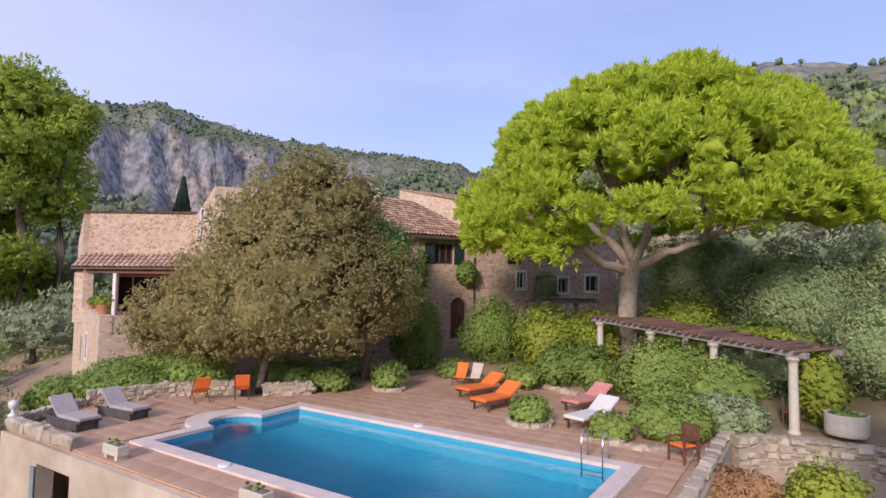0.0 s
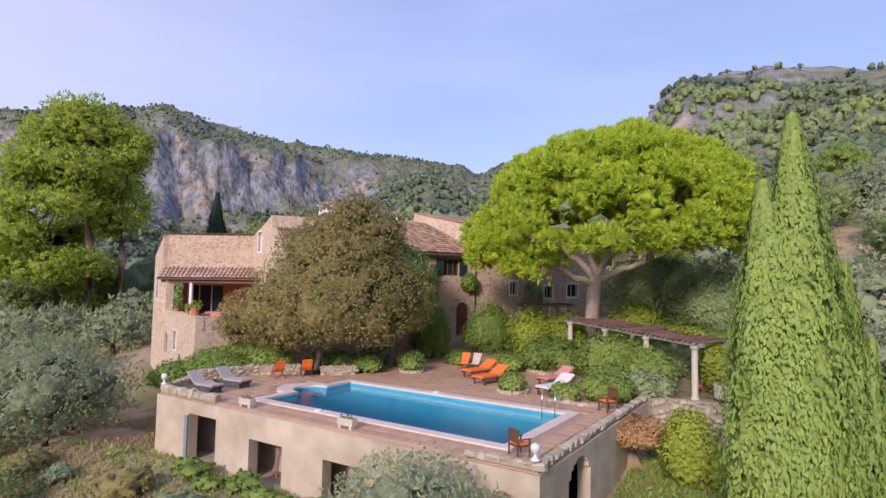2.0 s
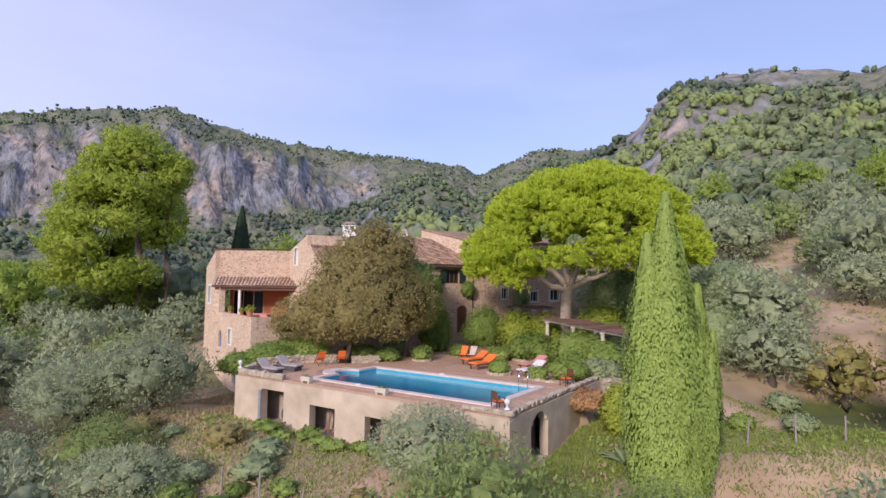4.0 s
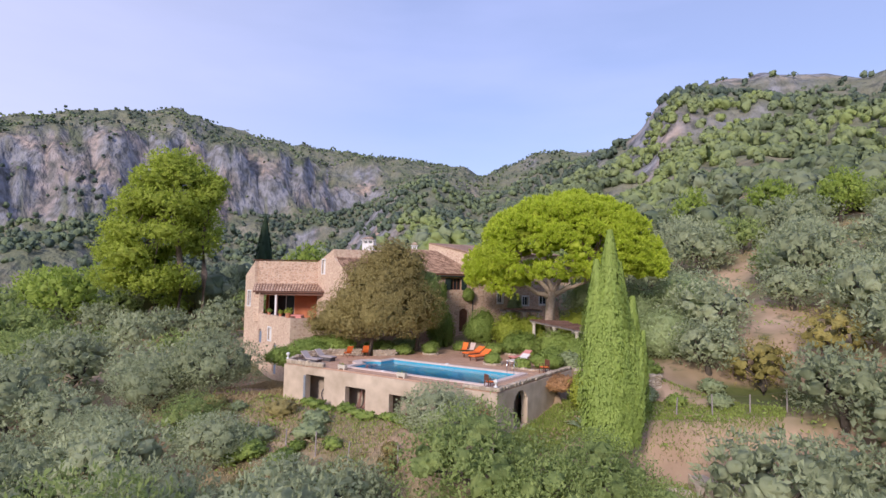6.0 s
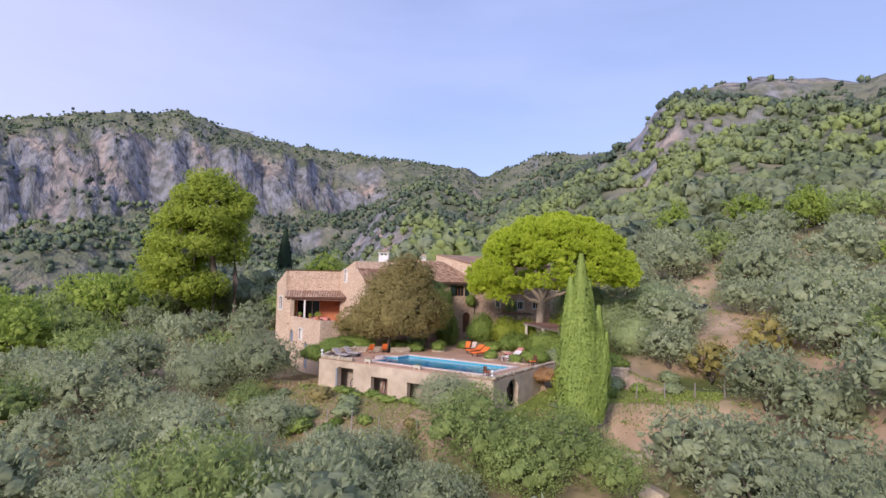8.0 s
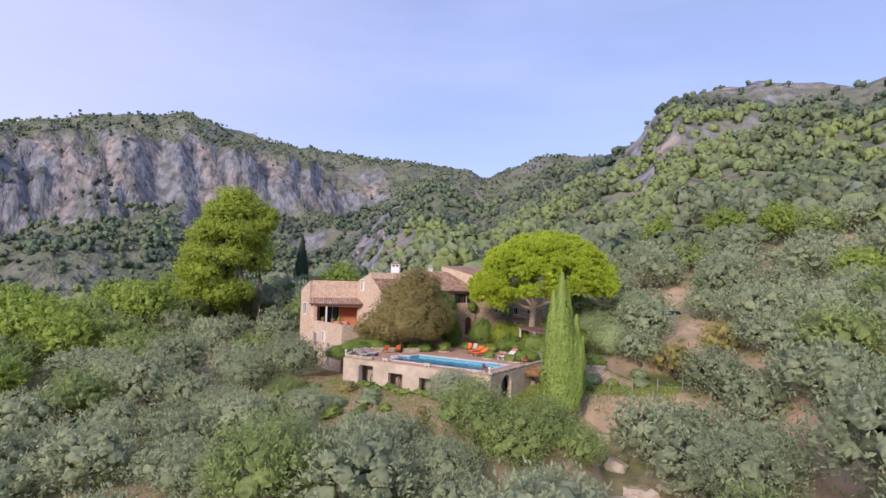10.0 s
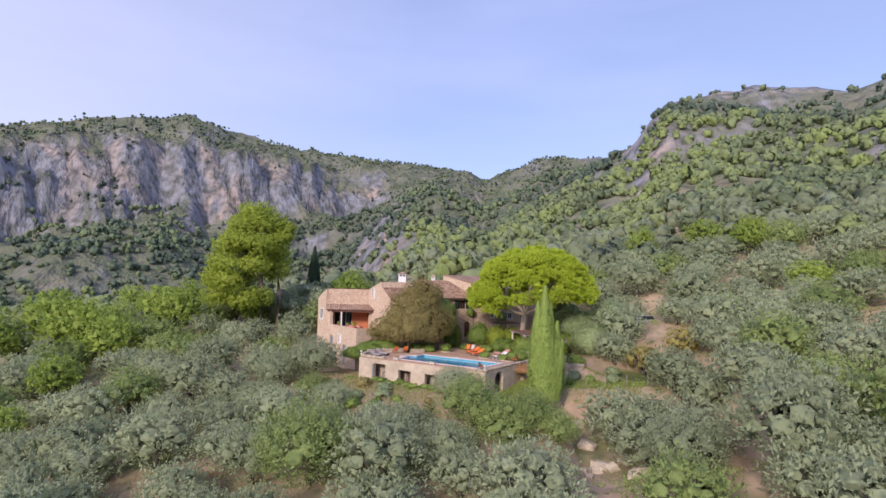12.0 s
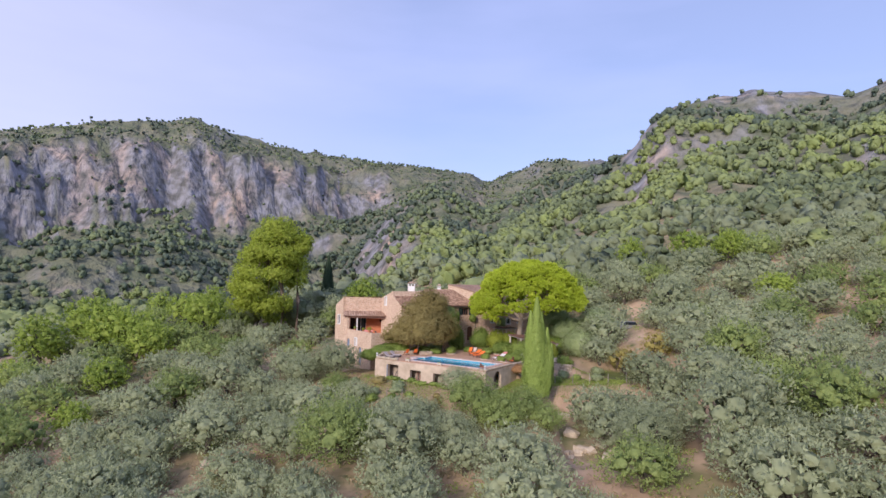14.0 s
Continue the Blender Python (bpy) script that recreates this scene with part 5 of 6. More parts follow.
shrub("hedge", "flowering green hedge behind the deck chairs", -12.1, 25.9, (2.1, 1.5, 1.0), 6400, 0.08, SH, 89, z=-0.1)
shrub("hedge", "flowering green hedge at the end of the low wall", -16.3, 24.3, (1.6, 1.2, 0.9), 3600, 0.08, SH, 90, z=-1.0)
shrub("hedge", "low dark green hedge under the oak", -8.2, 27.6, (1.9, 1.0, 0.65), 3200, 0.075, SH, 91)
shrub("garden_shrub", "low green shrub at the end of the stone wall", -6.0, 26.0, (1.0, 0.7, 0.55), 1700, 0.08, SH, 92)
shrub("garden_shrub", "dark shrub in a bed under the oak", -6.3, 30.5, (1.4, 1.1, 0.8), 2200, 0.08, DARK_LEAF, 93)
shrub("bamboo", "tall bamboo clump against the facade", -3.1, 32.2, (1.35, 1.1, 2.5), 6500, 0.12, SH, 94, aspect=4.0)
shrub("bamboo", "tall dark bamboo clump beside the door", -2.2, 32.0, (0.75, 0.8, 1.9), 3200, 0.12, SH, 95, aspect=4.0)
shrub("climbing_vine", "yellowing vine over the end of the pergola", 12.0, 21.9, (0.75, 0.9, 1.3), 3000, 0.1, BRIGHT_LEAF, 96, z=0.1)
shrub("climbing_vine", "green vine along the back of the pergola", 11.6, 24.6, (1.0, 1.8, 0.3), 2200, 0.09, BRIGHT_LEAF, 97, z=2.5)
shrub("yellow_shrub", "bright yellow-green shrub below the terrace wall", 8.0, 15.2, (1.2, 1.1, 1.5), 4000, 0.09, BRIGHT_LEAF, 98)
shrub("yellow_shrub", "yellow-green shrub on the bank", 9.3, 14.2, (0.9, 0.8, 0.7), 1800, 0.09, BRIGHT_LEAF, 99)
shrub("creeper", "dry brown creeper hanging over the side wall", *at_uv(18.85, 8.6).xy, (1.1, 1.5, 0.62), 4200, 0.09, DRY_LEAF, 100, z=-1.1, aspect=3.0)
shrub("creeper", "dry brown creeper on the corner of the terrace", *at_uv(17.6, -0.35).xy, (0.9, 0.4, 0.95), 1500, 0.08, DRY_LEAF, 101, z=-2.4, aspect=4.0)
shrub("creeper", "green creeper beside the facade window", *(K_ + EV * 13.6 - WV * 0.25), (0.7, 0.5, 0.75), 2000, 0.09, SH, 102, z=4.6)
shrub("creeper", "green creeper on the stone facade", *(K_ + EV * 10.6 - WV * 0.2), (0.45, 0.3, 1.3), 1600, 0.09, SH, 103, z=4.2)
shrub("creeper", "dark ivy on the wall below the pine", *(M_ + EV * 5.2 - WV * 0.3), (1.0, 0.5, 1.5), 3000, 0.09, DARK_LEAF, 104, z=2.8)
shrub("carob", "dark green evergreen tree behind the pergola", 15.6, 29.4, (3.2, 2.6, 2.9), 17000, 0.085, DARK_LEAF, 105, "tree")
shrub("carob", "broad dark evergreen tree on the garden slope", 19.8, 28.5, (3.6, 3.0, 3.2), 17000, 0.09, DARK_LEAF, 106, "tree")
shrub("carob", "dark evergreen tree behind the umbrella pine", 13.4, 35.0, (3.4, 2.6, 3.0), 10000, 0.1, DARK_LEAF, 107, "tree")
shrub("carob", "dark evergreen tree beside the pergola end", 16.4, 23.6, (2.6, 2.2, 2.2), 11000, 0.08, DARK_LEAF, 108, "tree")


# ---- pergola ----
def pergola(a, b, side, top_a, top_b, n_slats, cols, label):
    """A row of columns from a to b, a second row beside it, beams and cross slats."""
    ob = thing("pergola", label, "pergola")
    a, b = Vector(a), Vector(b)
    d = (b - a).normalized()
    q = Vector((-d.y, d.x)) * side
    for row in (0, 1):
        for k in range(cols):
            p = a + (b - a) * (k / (cols - 1)) + q * row
            z0, top = gz(*p) - 0.1, top_a + (top_b - top_a) * k / (cols - 1)
            bm = bmesh.new()
            lathe(bm, [(0.2, 0), (0.2, 0.15), (0.155, 0.22), (0.15, 1.0), (0.14, top - z0 - 0.34), (0.15, top - z0 - 0.3), (0.22, top - z0 - 0.2), (0.22, top - z0 - 0.12)], 14, (p.x, p.y, z0))
            part("column", bm, CONCRETE, ob, "cream stone column", smooth=False)
        m = Matrix.Translation((*(a + q * row), top_a - 0.12)) @ Matrix.Rotation(math.atan2(d.y, d.x), 4, "Z") @ Matrix.Rotation(math.atan2(top_a - top_b, (b - a).length), 4, "Y")
        part("beam", boxed((-0.5, -0.1, 0), ((b - a).length + 0.5, 0.1, 0.2), m, 0.012), GREY_WOOD, ob)
    r = np.random.default_rng(n_slats)
    for k in range(n_slats):
        along = (k + 0.5) / n_slats * 1.1 - 0.05
        p, top = a + (b - a) * along, top_a + (top_b - top_a) * along
        m = Matrix.Translation((*p, top + 0.085)) @ Matrix.Rotation(math.atan2(q.y, q.x) + r.normal(0, 0.05), 4, "Z") @ Matrix.Rotation(r.normal(0, 0.015), 4, "Y")
        w = r.uniform(0.06, 0.12)
        part("slat", boxed((-0.35, -w, 0), (abs(side) + r.uniform(0.2, 0.5), w, 0.07), m, 0.01), WOOD, ob)
    return ob


pergola((6.0, 28.4), (10.55, 21.0), 2.2, 3.05, 2.5, 30, 4, "long weathered timber pergola on cream stone columns")
pergola((4.3, 34.2), (7.2, 35.2), 1.8, 3.7, 3.7, 11, 3, "small timber pergola below the house")


# ---- pool furniture ----
def deck_chair(m, cloth, label):
    ob = thing("deck_chair", label, "deck chair", m, "deck chairs")
    for x in (-0.28, 0.28):
        for p, q in (((x, -0.5, 0.02), (x, 0.45, 0.92)), ((x * 0.92, 0.5, 0.02), (x * 0.92, -0.42, 0.36)), ((x * 1.04, -0.1, 0.42), (x * 1.04, 0.35, 0.46))):
            bm = bmesh.new()
            tube(bm, [p, q], [0.022, 0.022], 6)
            part("rail", bm, DARK_WOOD, ob)
    bm = bmesh.new()
    prof = [(-0.42, 0.37), (-0.25, 0.3), (-0.02, 0.3), (0.2, 0.5), (0.44, 0.92)]
    rows = [[bm.verts.new((x, y, z + dz)) for dz in (0, 0.025) for x in (-0.26, 0.26)] for y, z in prof]
    for r0, r1 in zip(rows, rows[1:]):
        for i, j in ((0, 1), (1, 3), (3, 2), (2, 0)):
            bm.faces.new((r0[i], r0[j], r1[j], r1[i]))
    bm.faces.new([rows[0][i] for i in (0, 1, 3, 2)])
    bm.faces.new([rows[-1][i] for i in (0, 1, 3, 2)])
    part("sling", bm, cloth, ob)
    return ob


def lounger(m, cloth, wood, label, back=0.55, wide=0.68, legs=True):
    """A sun bed; its head is at +y, with the backrest raised."""
    ob = thing("sun_lounger", label, "sun lounger", m, "sun loungers")
    h = wide / 2
    for x in (-h, h - 0.06):
        part("side_rail", boxed((x, -1.0, 0.24), (x + 0.06, 1.0, 0.32), bevel=0.01), wood, ob)
    for k in range(8):
        part("slat", boxed((-h + 0.06, -0.95 + k * 0.155, 0.28), (h - 0.06, -0.85 + k * 0.155, 0.305)), wood, ob)
    for x in (-h + 0.01, h - 0.07):
        for y in (-0.85, 0.75):
            part("leg", boxed((x, y, 0), (x + 0.06, y + 0.07, 0.24)), wood, ob)
    bm = bmesh.new()
    L = 0.78
    pts = [(-1.0, 0.32), (0.22, 0.32), (0.22 + L * math.cos(back), 0.32 + L * math.sin(back))]
    t = 0.09
    rows = []
    for i, (y, z) in enumerate(pts):
        off = (0, t) if i < 2 else (-t * math.sin(back), t * math.cos(back))
        rows.append([bm.verts.new(p) for p in ((-h, y, z), (h, y, z), (h, y + off[0], z + off[1]), (-h, y + off[0], z + off[1]))])
    for r0, r1 in zip(rows, rows[1:]):
        for i in range(4):
            bm.faces.new((r0[i], r0[(i + 1) % 4], r1[(i + 1) % 4], r1[i]))
    bm.faces.new(rows[0][::-1])
    bm.faces.new(rows[-1])
    bmesh.ops.bevel(bm, geom=list(bm.edges), offset=0.025, segments=2, affect="EDGES")
    part("mattress", bm, cloth, ob)
    if wood == WICKER:
        for x in (-h + 0.012, h - 0.042):
            part("side_panel", boxed((x, -0.78, 0.03), (x + 0.03, 0.75, 0.24)), wood, ob)
        for y in (-0.83, 0.79):
            part("end_panel", boxed((-h + 0.08, y, 0.03), (h - 0.08, y + 0.03, 0.24)), wood, ob)
    e = (pts[2][0] + 0.0, pts[2][1])
    for x in (-h + 0.05, h - 0.09):
        bm = bmesh.new()
        tube(bm, [(x + 0.02, 0.22, 0.3), (x + 0.02, e[0], e[1] - 0.02)], [0.022, 0.022], 6)
        part("back_frame", bm, wood, ob)
        bm = bmesh.new()
        tube(bm, [(x + 0.02, 0.72, 0.32), (x + 0.02, 0.22 + L * 0.6 * math.cos(back), 0.3 + L * 0.6 * math.sin(back))], [0.016, 0.016], 5)
        part("back_prop", bm, wood, ob)
    return ob


def armchair(m, label):
    ob = thing("garden_armchair", label, "armchair", m, "wooden armchairs")
    for x in (-0.29, 0.25):
        part("front_leg", boxed((x, -0.28, 0), (x + 0.05, -0.23, 0.62)), DARK_WOOD, ob)
        part("back_leg", boxed((x, 0.22, 0), (x + 0.05, 0.27, 0.98)), DARK_WOOD, ob)
        part("armrest", boxed((x - 0.02, -0.32, 0.62), (x + 0.07, 0.27, 0.65), bevel=0.006), DARK_WOOD, ob)
    part("seat_frame", boxed((-0.25, -0.27, 0.36), (0.25, 0.24, 0.42), bevel=0.006), DARK_WOOD, ob)
    part("cushion", boxed((-0.24, -0.27, 0.425), (0.24, 0.21, 0.48), bevel=0.02), ORANGE_CLOTH, ob, "orange seat cushion")
    for z in (0.52, 0.93):
        part("back_rail", boxed((-0.24, 0.225, z), (0.25, 0.265, z + 0.05)), DARK_WOOD, ob)
    for k in range(7):
        x = -0.22 + k * 0.066
        part("back_slat", boxed((x, 0.235, 0.57), (x + 0.035, 0.255, 0.93)), DARK_WOOD, ob)
    return ob


def planter(m, label, seed):
    ob = thing("stone_planter", label, "planter", m, "stone planters")
    part("trough", boxed((-0.36, -0.16, 0.1), (0.36, 0.16, 0.36), bevel=0.02), CONCRETE, ob)
    for x in (-0.25, 0.25):
        part("foot", boxed((x - 0.06, -0.13, 0), (x + 0.06, 0.13, 0.1)), CONCRETE, ob)
    part("soil", boxed((-0.31, -0.11, 0.361), (0.31, 0.11, 0.366)), BARK, ob)
    c, n = crown_points([((-0.1, 0, 0.4), (0.2, 0.11, 0.07)), ((0.15, 0, 0.39), (0.14, 0.1, 0.06))], 260, seed, 0.35)
    spray = leaves(c, n, 0.035, 1.8, 0.4, seed)
    quad_mesh("plants", spray, SHRUB_LEAF, ob)
    return ob


def urn(m):
    ob = thing("ball_finial", "white ball finial on a turned foot on the parapet corner", "finial", m, "ball finials")
    bm = bmesh.new()
    lathe(bm, [(0.14, 0), (0.14, 0.04), (0.08, 0.07), (0.05, 0.13), (0.055, 0.2), (0.09, 0.23), (0.13, 0.29), (0.145, 0.36), (0.125, 0.43), (0.06, 0.48), (0.01, 0.49)], 18)
    part("finial", bm, WHITE, ob, smooth=True)


def T_(u, v, rz=0.0, z=0.0):
    return TM @ pose(u, v, z, 0, 0, rz)


deck_chair(T_(1.25, 5.75, -115), ORANGE_CLOTH, "orange canvas deck chair by the low stone wall")
deck_chair(T_(1.95, 7.1, -128), ORANGE_CLOTH, "orange canvas deck chair under the oak")
deck_chair(T_(7.3, 14.9, 14), ORANGE_CLOTH, "orange canvas deck chair at the back of the terrace")
deck_chair(T_(7.9, 15.2, 10), BEIGE_CLOTH, "beige canvas deck chair beside an orange one")
lounger(T_(1.5, 1.15, 94), GREY_CLOTH, WICKER, "dark wicker lounger with a pale grey cushion", 0.75)
lounger(T_(1.4, 2.75, 96), GREY_CLOTH, WICKER, "dark wicker lounger with a grey cushion by the wall", 0.75)
lounger(T_(9.35, 13.2, -15) @ Matrix.Scale(1.14, 4), ORANGE_CLOTH, DARK_WOOD, "dark wooden lounger with an orange cushion", 0.52)
lounger(T_(10.85, 11.7, -13) @ Matrix.Scale(1.14, 4), ORANGE_CLOTH, DARK_WOOD, "dark wooden lounger with an orange mattress facing the pool", 0.52)
lounger(T_(13.75, 13.5, -18) @ Matrix.Scale(1.14, 4), PINK_CLOTH, DARK_WOOD, "dark wooden lounger with a faded pink cushion", 0.52)
lounger(T_(14.7, 11.1, -15) @ Matrix.Scale(1.14, 4), WHITE_CLOTH, DARK_WOOD, "dark wooden lounger with a cream-white cushion", 0.52)
armchair(T_(17.9, 8.75, -35), "dark slatted wooden armchair with an orange cushion by the shrubs")
armchair(T_(17.55, 0.95, 150) @ Matrix.Scale(0.86, 4), "dark slatted wooden armchair with an orange seat at the terrace corner")
planter(T_(5.7, 0.3, 0), "cast stone planter on feet near the grey loungers", 111)
planter(T_(11.2, 0.25, 0), "cast stone planter on feet at the terrace edge", 112)
urn(T_(0.1, 0.1, 0, 0.32))
urn(T_(18.45, 0.1, 0, 0.24))
folding = armchair(Matrix.Translation((11.2, 22.3, gz(11.2, 22.3))) @ pose(0, 0, 0, 0, 0, 60), "weathered wooden garden chair under the pergola")

for x, y, a in ((-17.0, 29.0, 35), (-16.2, 30.4, 75)):
    deck_chair(Matrix.Translation((x, y, 2.0)) @ pose(0, 0, 0, 0, 0, a), DARK_WOOD, "dark folding wooden chair on the upper terrace")
ladder = thing("pool_ladder", "chrome pool ladder at the corner of the pool", "pool ladder", T_(15.95, 7.2, 0))
for x in (-0.28, 0.28):
    bm = bmesh.new()
    tube(bm, [(x, 0.42, 0.05), (x, 0.4, 0.62), (x, 0.3, 0.8), (x, 0.12, 0.84), (x, -0.08, 0.72), (x, -0.12, 0.4), (x, -0.12, -0.9)], [0.022] * 7, 8)
    part("rail", bm, CHROME, ladder, smooth=True)
for z in (-0.3, -0.6):
    part("rung", boxed((-0.28, -0.15, z), (0.28, -0.08, z + 0.03)), CHROME, ladder)
for k, (u, v) in enumerate(((10.2, 7.45), (8.6, 1.42))):
    sk = thing("pool_skimmer", "small white skimmer lid on the pool edge", "skimmer", T_(u, v, 0, 0.056))
    bm = bmesh.new()
    lathe(bm, [(0.16, 0), (0.16, 0.035), (0.13, 0.05)], 16)
    part("lid", bm, WHITE, sk)
rp = thing("round_planter", "round pale concrete planter with low plants", "planter", Matrix.Translation((11.8, 20.3, 0.05)))
bm = bmesh.new()
lathe(bm, [(0.58, 0), (0.61, 0.08), (0.62, 0.66), (0.54, 0.66), (0.52, 0.52)], 26)
part("bowl", bm, CONCRETE, rp, smooth=False)
c, n = crown_points([((0, 0, 0.58), (0.48, 0.48, 0.14))], 1100, 115, 0.4)
spray = leaves(c, n, 0.06, 2.5, 0.4, 115)
quad_mesh("plants", spray, SHRUB_LEAF, rp)

# stored timber and junk behind the wall's openings
for k, (u, tilt) in enumerate(((6.8, 12), (7.05, -8), (7.35, 16), (7.6, -14), (7.9, 6), (11.2, 10), (11.7, -9))):
    pk = thing("timber_plank", "old wooden plank leaning in the store", "plank", T_(u, 0.75, 0, -2.665) @ pose(0, 0, 0, -14, tilt, 0))
    part("plank", boxed((-0.07, -0.02, 0), (0.07, 0.02, 1.35 + 0.1 * (k % 3)), bevel=0.005), WOOD, pk)
wheel = thing("cart_wheel", "old dark wheel leaning in the store", "wheel", T_(3.6, 0.9, 0, -2.665) @ pose(0, 0, 0.55, 78, 0, 0))
bm = bmesh.new()
for k in range(24):
    a, b = 2 * math.pi * k / 24, 2 * math.pi * (k + 1) / 24
    tube(bm, [(0.5 * math.cos(a), 0.5 * math.sin(a), 0), (0.5 * math.cos(b), 0.5 * math.sin(b), 0)], [0.05, 0.05], 6)
part("rim", bm, WICKER, wheel)
for k in range(4):
    bm = bmesh.new()
    a = math.pi * k / 4
    tube(bm, [(0.48 * math.cos(a), 0.48 * math.sin(a), 0), (-0.48 * math.cos(a), -0.48 * math.sin(a), 0)], [0.02, 0.02], 5)
    part("spoke", bm, WICKER, wheel)
# blue door leaf folded back at the first opening
leafd = thing("store_door", "open faded blue wooden door of the store", "door", T_(2.45, -0.17, 0, -2.7))
part("panel", boxed((-0.22, -0.05, 0), (0.0, -0.01, 2.0), bevel=0.008), material("grey_blue_paint", (0.17, 0.19, 0.22), (0.3, 0.32, 0.35), 5.0, 0.8, 0.2), leafd)


# ---- agave, fence posts, car ----
def agave(x, y, size, seed):
    ob = thing("agave", "grey-green agave with long pointed leaves", "agave", Matrix.Translation((x, y, gz(x, y))), "agaves")
    r = np.random.default_rng(seed)
    for k in range(17):
        a, el = k * 2.4, r.uniform(0.25, 1.25)
        L = size * r.uniform(0.75, 1.1)
        bm = bmesh.new()
        rows = []
        for q in range(6):
            t = q / 5
            w = 0.1 * size * (1 - t) ** 0.6 * (0.6 + t)
            d = L * t
            h = d * math.sin(el) - 0.25 * L * t ** 3 * math.cos(el)
            f = d * math.cos(el)
            side = Vector((-math.sin(a), math.cos(a), 0))
            c = Vector((math.cos(a) * f, math.sin(a) * f, h + 0.05))
            rows.append([bm.verts.new(c + side * w), bm.verts.new(c - Vector((0, 0, 0.03 + 0.2 * w))), bm.verts.new(c - side * w), bm.verts.new(c + Vector((0, 0, 0.012)))])
        for r0, r1 in zip(rows, rows[1:]):
            for i in range(4):
                bm.faces.new((r0[i], r0[(i + 1) % 4], r1[(i + 1) % 4], r1[i]))
        part("leaf", bm, SILVER_LEAF, ob)


agave(7.2, 11.2, 1.5, 1)
agave(8.6, 10.6, 1.2, 2)
agave(15.0, 7.0, 1.0, 3)


def fence(pts, label, height=1.3):
    ob = thing("wire_fence", label, "fence")
    r = np.random.default_rng(len(pts))
    tops = []
    for a, b in zip(pts, pts[1:]):
        n = max(1, int((Vector(b) - Vector(a)).length / 2.2))
        for k in range(n):
            x, y = a[0] + (b[0] - a[0]) * k / n, a[1] + (b[1] - a[1]) * k / n
            z = gz(x, y)
            bm = bmesh.new()
            lean = r.normal(0, 0.07, 2)
            top = (x + lean[0], y + lean[1], z + height * r.uniform(0.85, 1.1))
            tube(bm, [(x, y, z - 0.2), top], [0.05, 0.04], 6)
            part("post", bm, GREY_WOOD, ob)
            tops.append(top)
    for dz in (0.12, 0.6):
        bm = bmesh.new()
        tube(bm, [(p[0], p[1], p[2] - dz) for p in tops], [0.006] * len(tops), 4)
        part("wire", bm, WICKER, ob)


fence([(-19.0, 14.5), (-13.5, 11.0), (-7.0, 7.2), (-1.0, 5.5)], "leaning wooden fence posts with wire below the terrace")
fence([(11.0, 12.5), (15.5, 12.2), (20.5, 12.8), (24.0, 15.0)], "wooden fence posts with wire above the bank")

car = thing("parked_car", "silver car parked among the olive trees", "car", Matrix.Translation((25.6, 32.0, gz(25.6, 32.0) + 0.02)) @ pose(0, 0, 0, 0, 0, 20))
SILVER_PAINT = material("silver_paint", (0.45, 0.46, 0.48), (0.55, 0.56, 0.58), 2.0, 0.3, 0, metal=0.6)
RUBBER = material("tyre_rubber", (0.015, 0.015, 0.015), (0.03, 0.03, 0.03), 8.0, 0.8, 0.1)
bm = bmesh.new()
prism(bm, [(-2.0, -0.8), (2.0, -0.8), (2.0, 0.8), (-2.0, 0.8)], 0.3, [0.8, 0.95, 0.95, 0.8])
bmesh.ops.bevel(bm, geom=list(bm.edges), offset=0.08, segments=2, affect="EDGES")
part("body", bm, SILVER_PAINT, car)
bm = bmesh.new()
vs = [bm.verts.new(p) for p in ((-1.1, -0.72, 0.85), (1.8, -0.72, 0.92), (1.8, 0.72, 0.92), (-1.1, 0.72, 0.85), (-0.4, -0.6, 1.4), (1.3, -0.6, 1.42), (1.3, 0.6, 1.42), (-0.4, 0.6, 1.4))]
for q in ((0, 1, 2, 3), (4, 5, 6, 7), (0, 1, 5, 4), (1, 2, 6, 5), (2, 3, 7, 6), (3, 0, 4, 7)):
    bm.faces.new([vs[i] for i in q])
part("cabin", bm, DARK_GLASS, car, "dark glazed cabin")
part("roof", boxed((-0.42, -0.62, 1.4), (1.32, 0.62, 1.45), bevel=0.02), SILVER_PAINT, car)
for x in (-1.25, 1.25):
    for y in (-0.8, 0.62):
        bm = bmesh.new()
        tube(bm, [(x, y, 0.3), (x, y + 0.18, 0.3)], [0.3, 0.3], 16)
        part("wheel", bm, RUBBER, car)


# ---- olive groves and other trees on the slopes ----
def free(x, y):
    """Whether a tree may stand here: clear of the house, terrace, garden, lawn, tracks and bare banks."""
    u = (x + 14.4) * CU + (y - 18.9) * SU
    v = -(x + 14.4) * SU + (y - 18.9) * CU
    if -5.5 < u < 27 and -1.5 < v < 34:
        return False
    if -30 < x < 13 and 24 < y < 50 and x > -20 - 0.75 * (y - 26) - 4:
        return False
    if -1.5 < u < 13 and -6.5 < v < 0:
        return False
    if 9 < x < 20.5 and 4.5 < y < 17.5:
        return False
    if 6.5 < x < 14 and -14 < y < 8 and abs(x - 10 - 0.15 * (y + 3)) < 2.6:
        return False
    if math.hypot(x - 22, y - 22) < 4 or math.hypot(x - 25.2, y - 30.5) < 4.5:
        return False
    if math.hypot(x + 38, y - 51) < 5:
        return False
    if 32 < x < 66 and 28 < y < 66 and abs((x - 42) - 0.8 * (y - 41)) < 5.0:
        return False
    return True


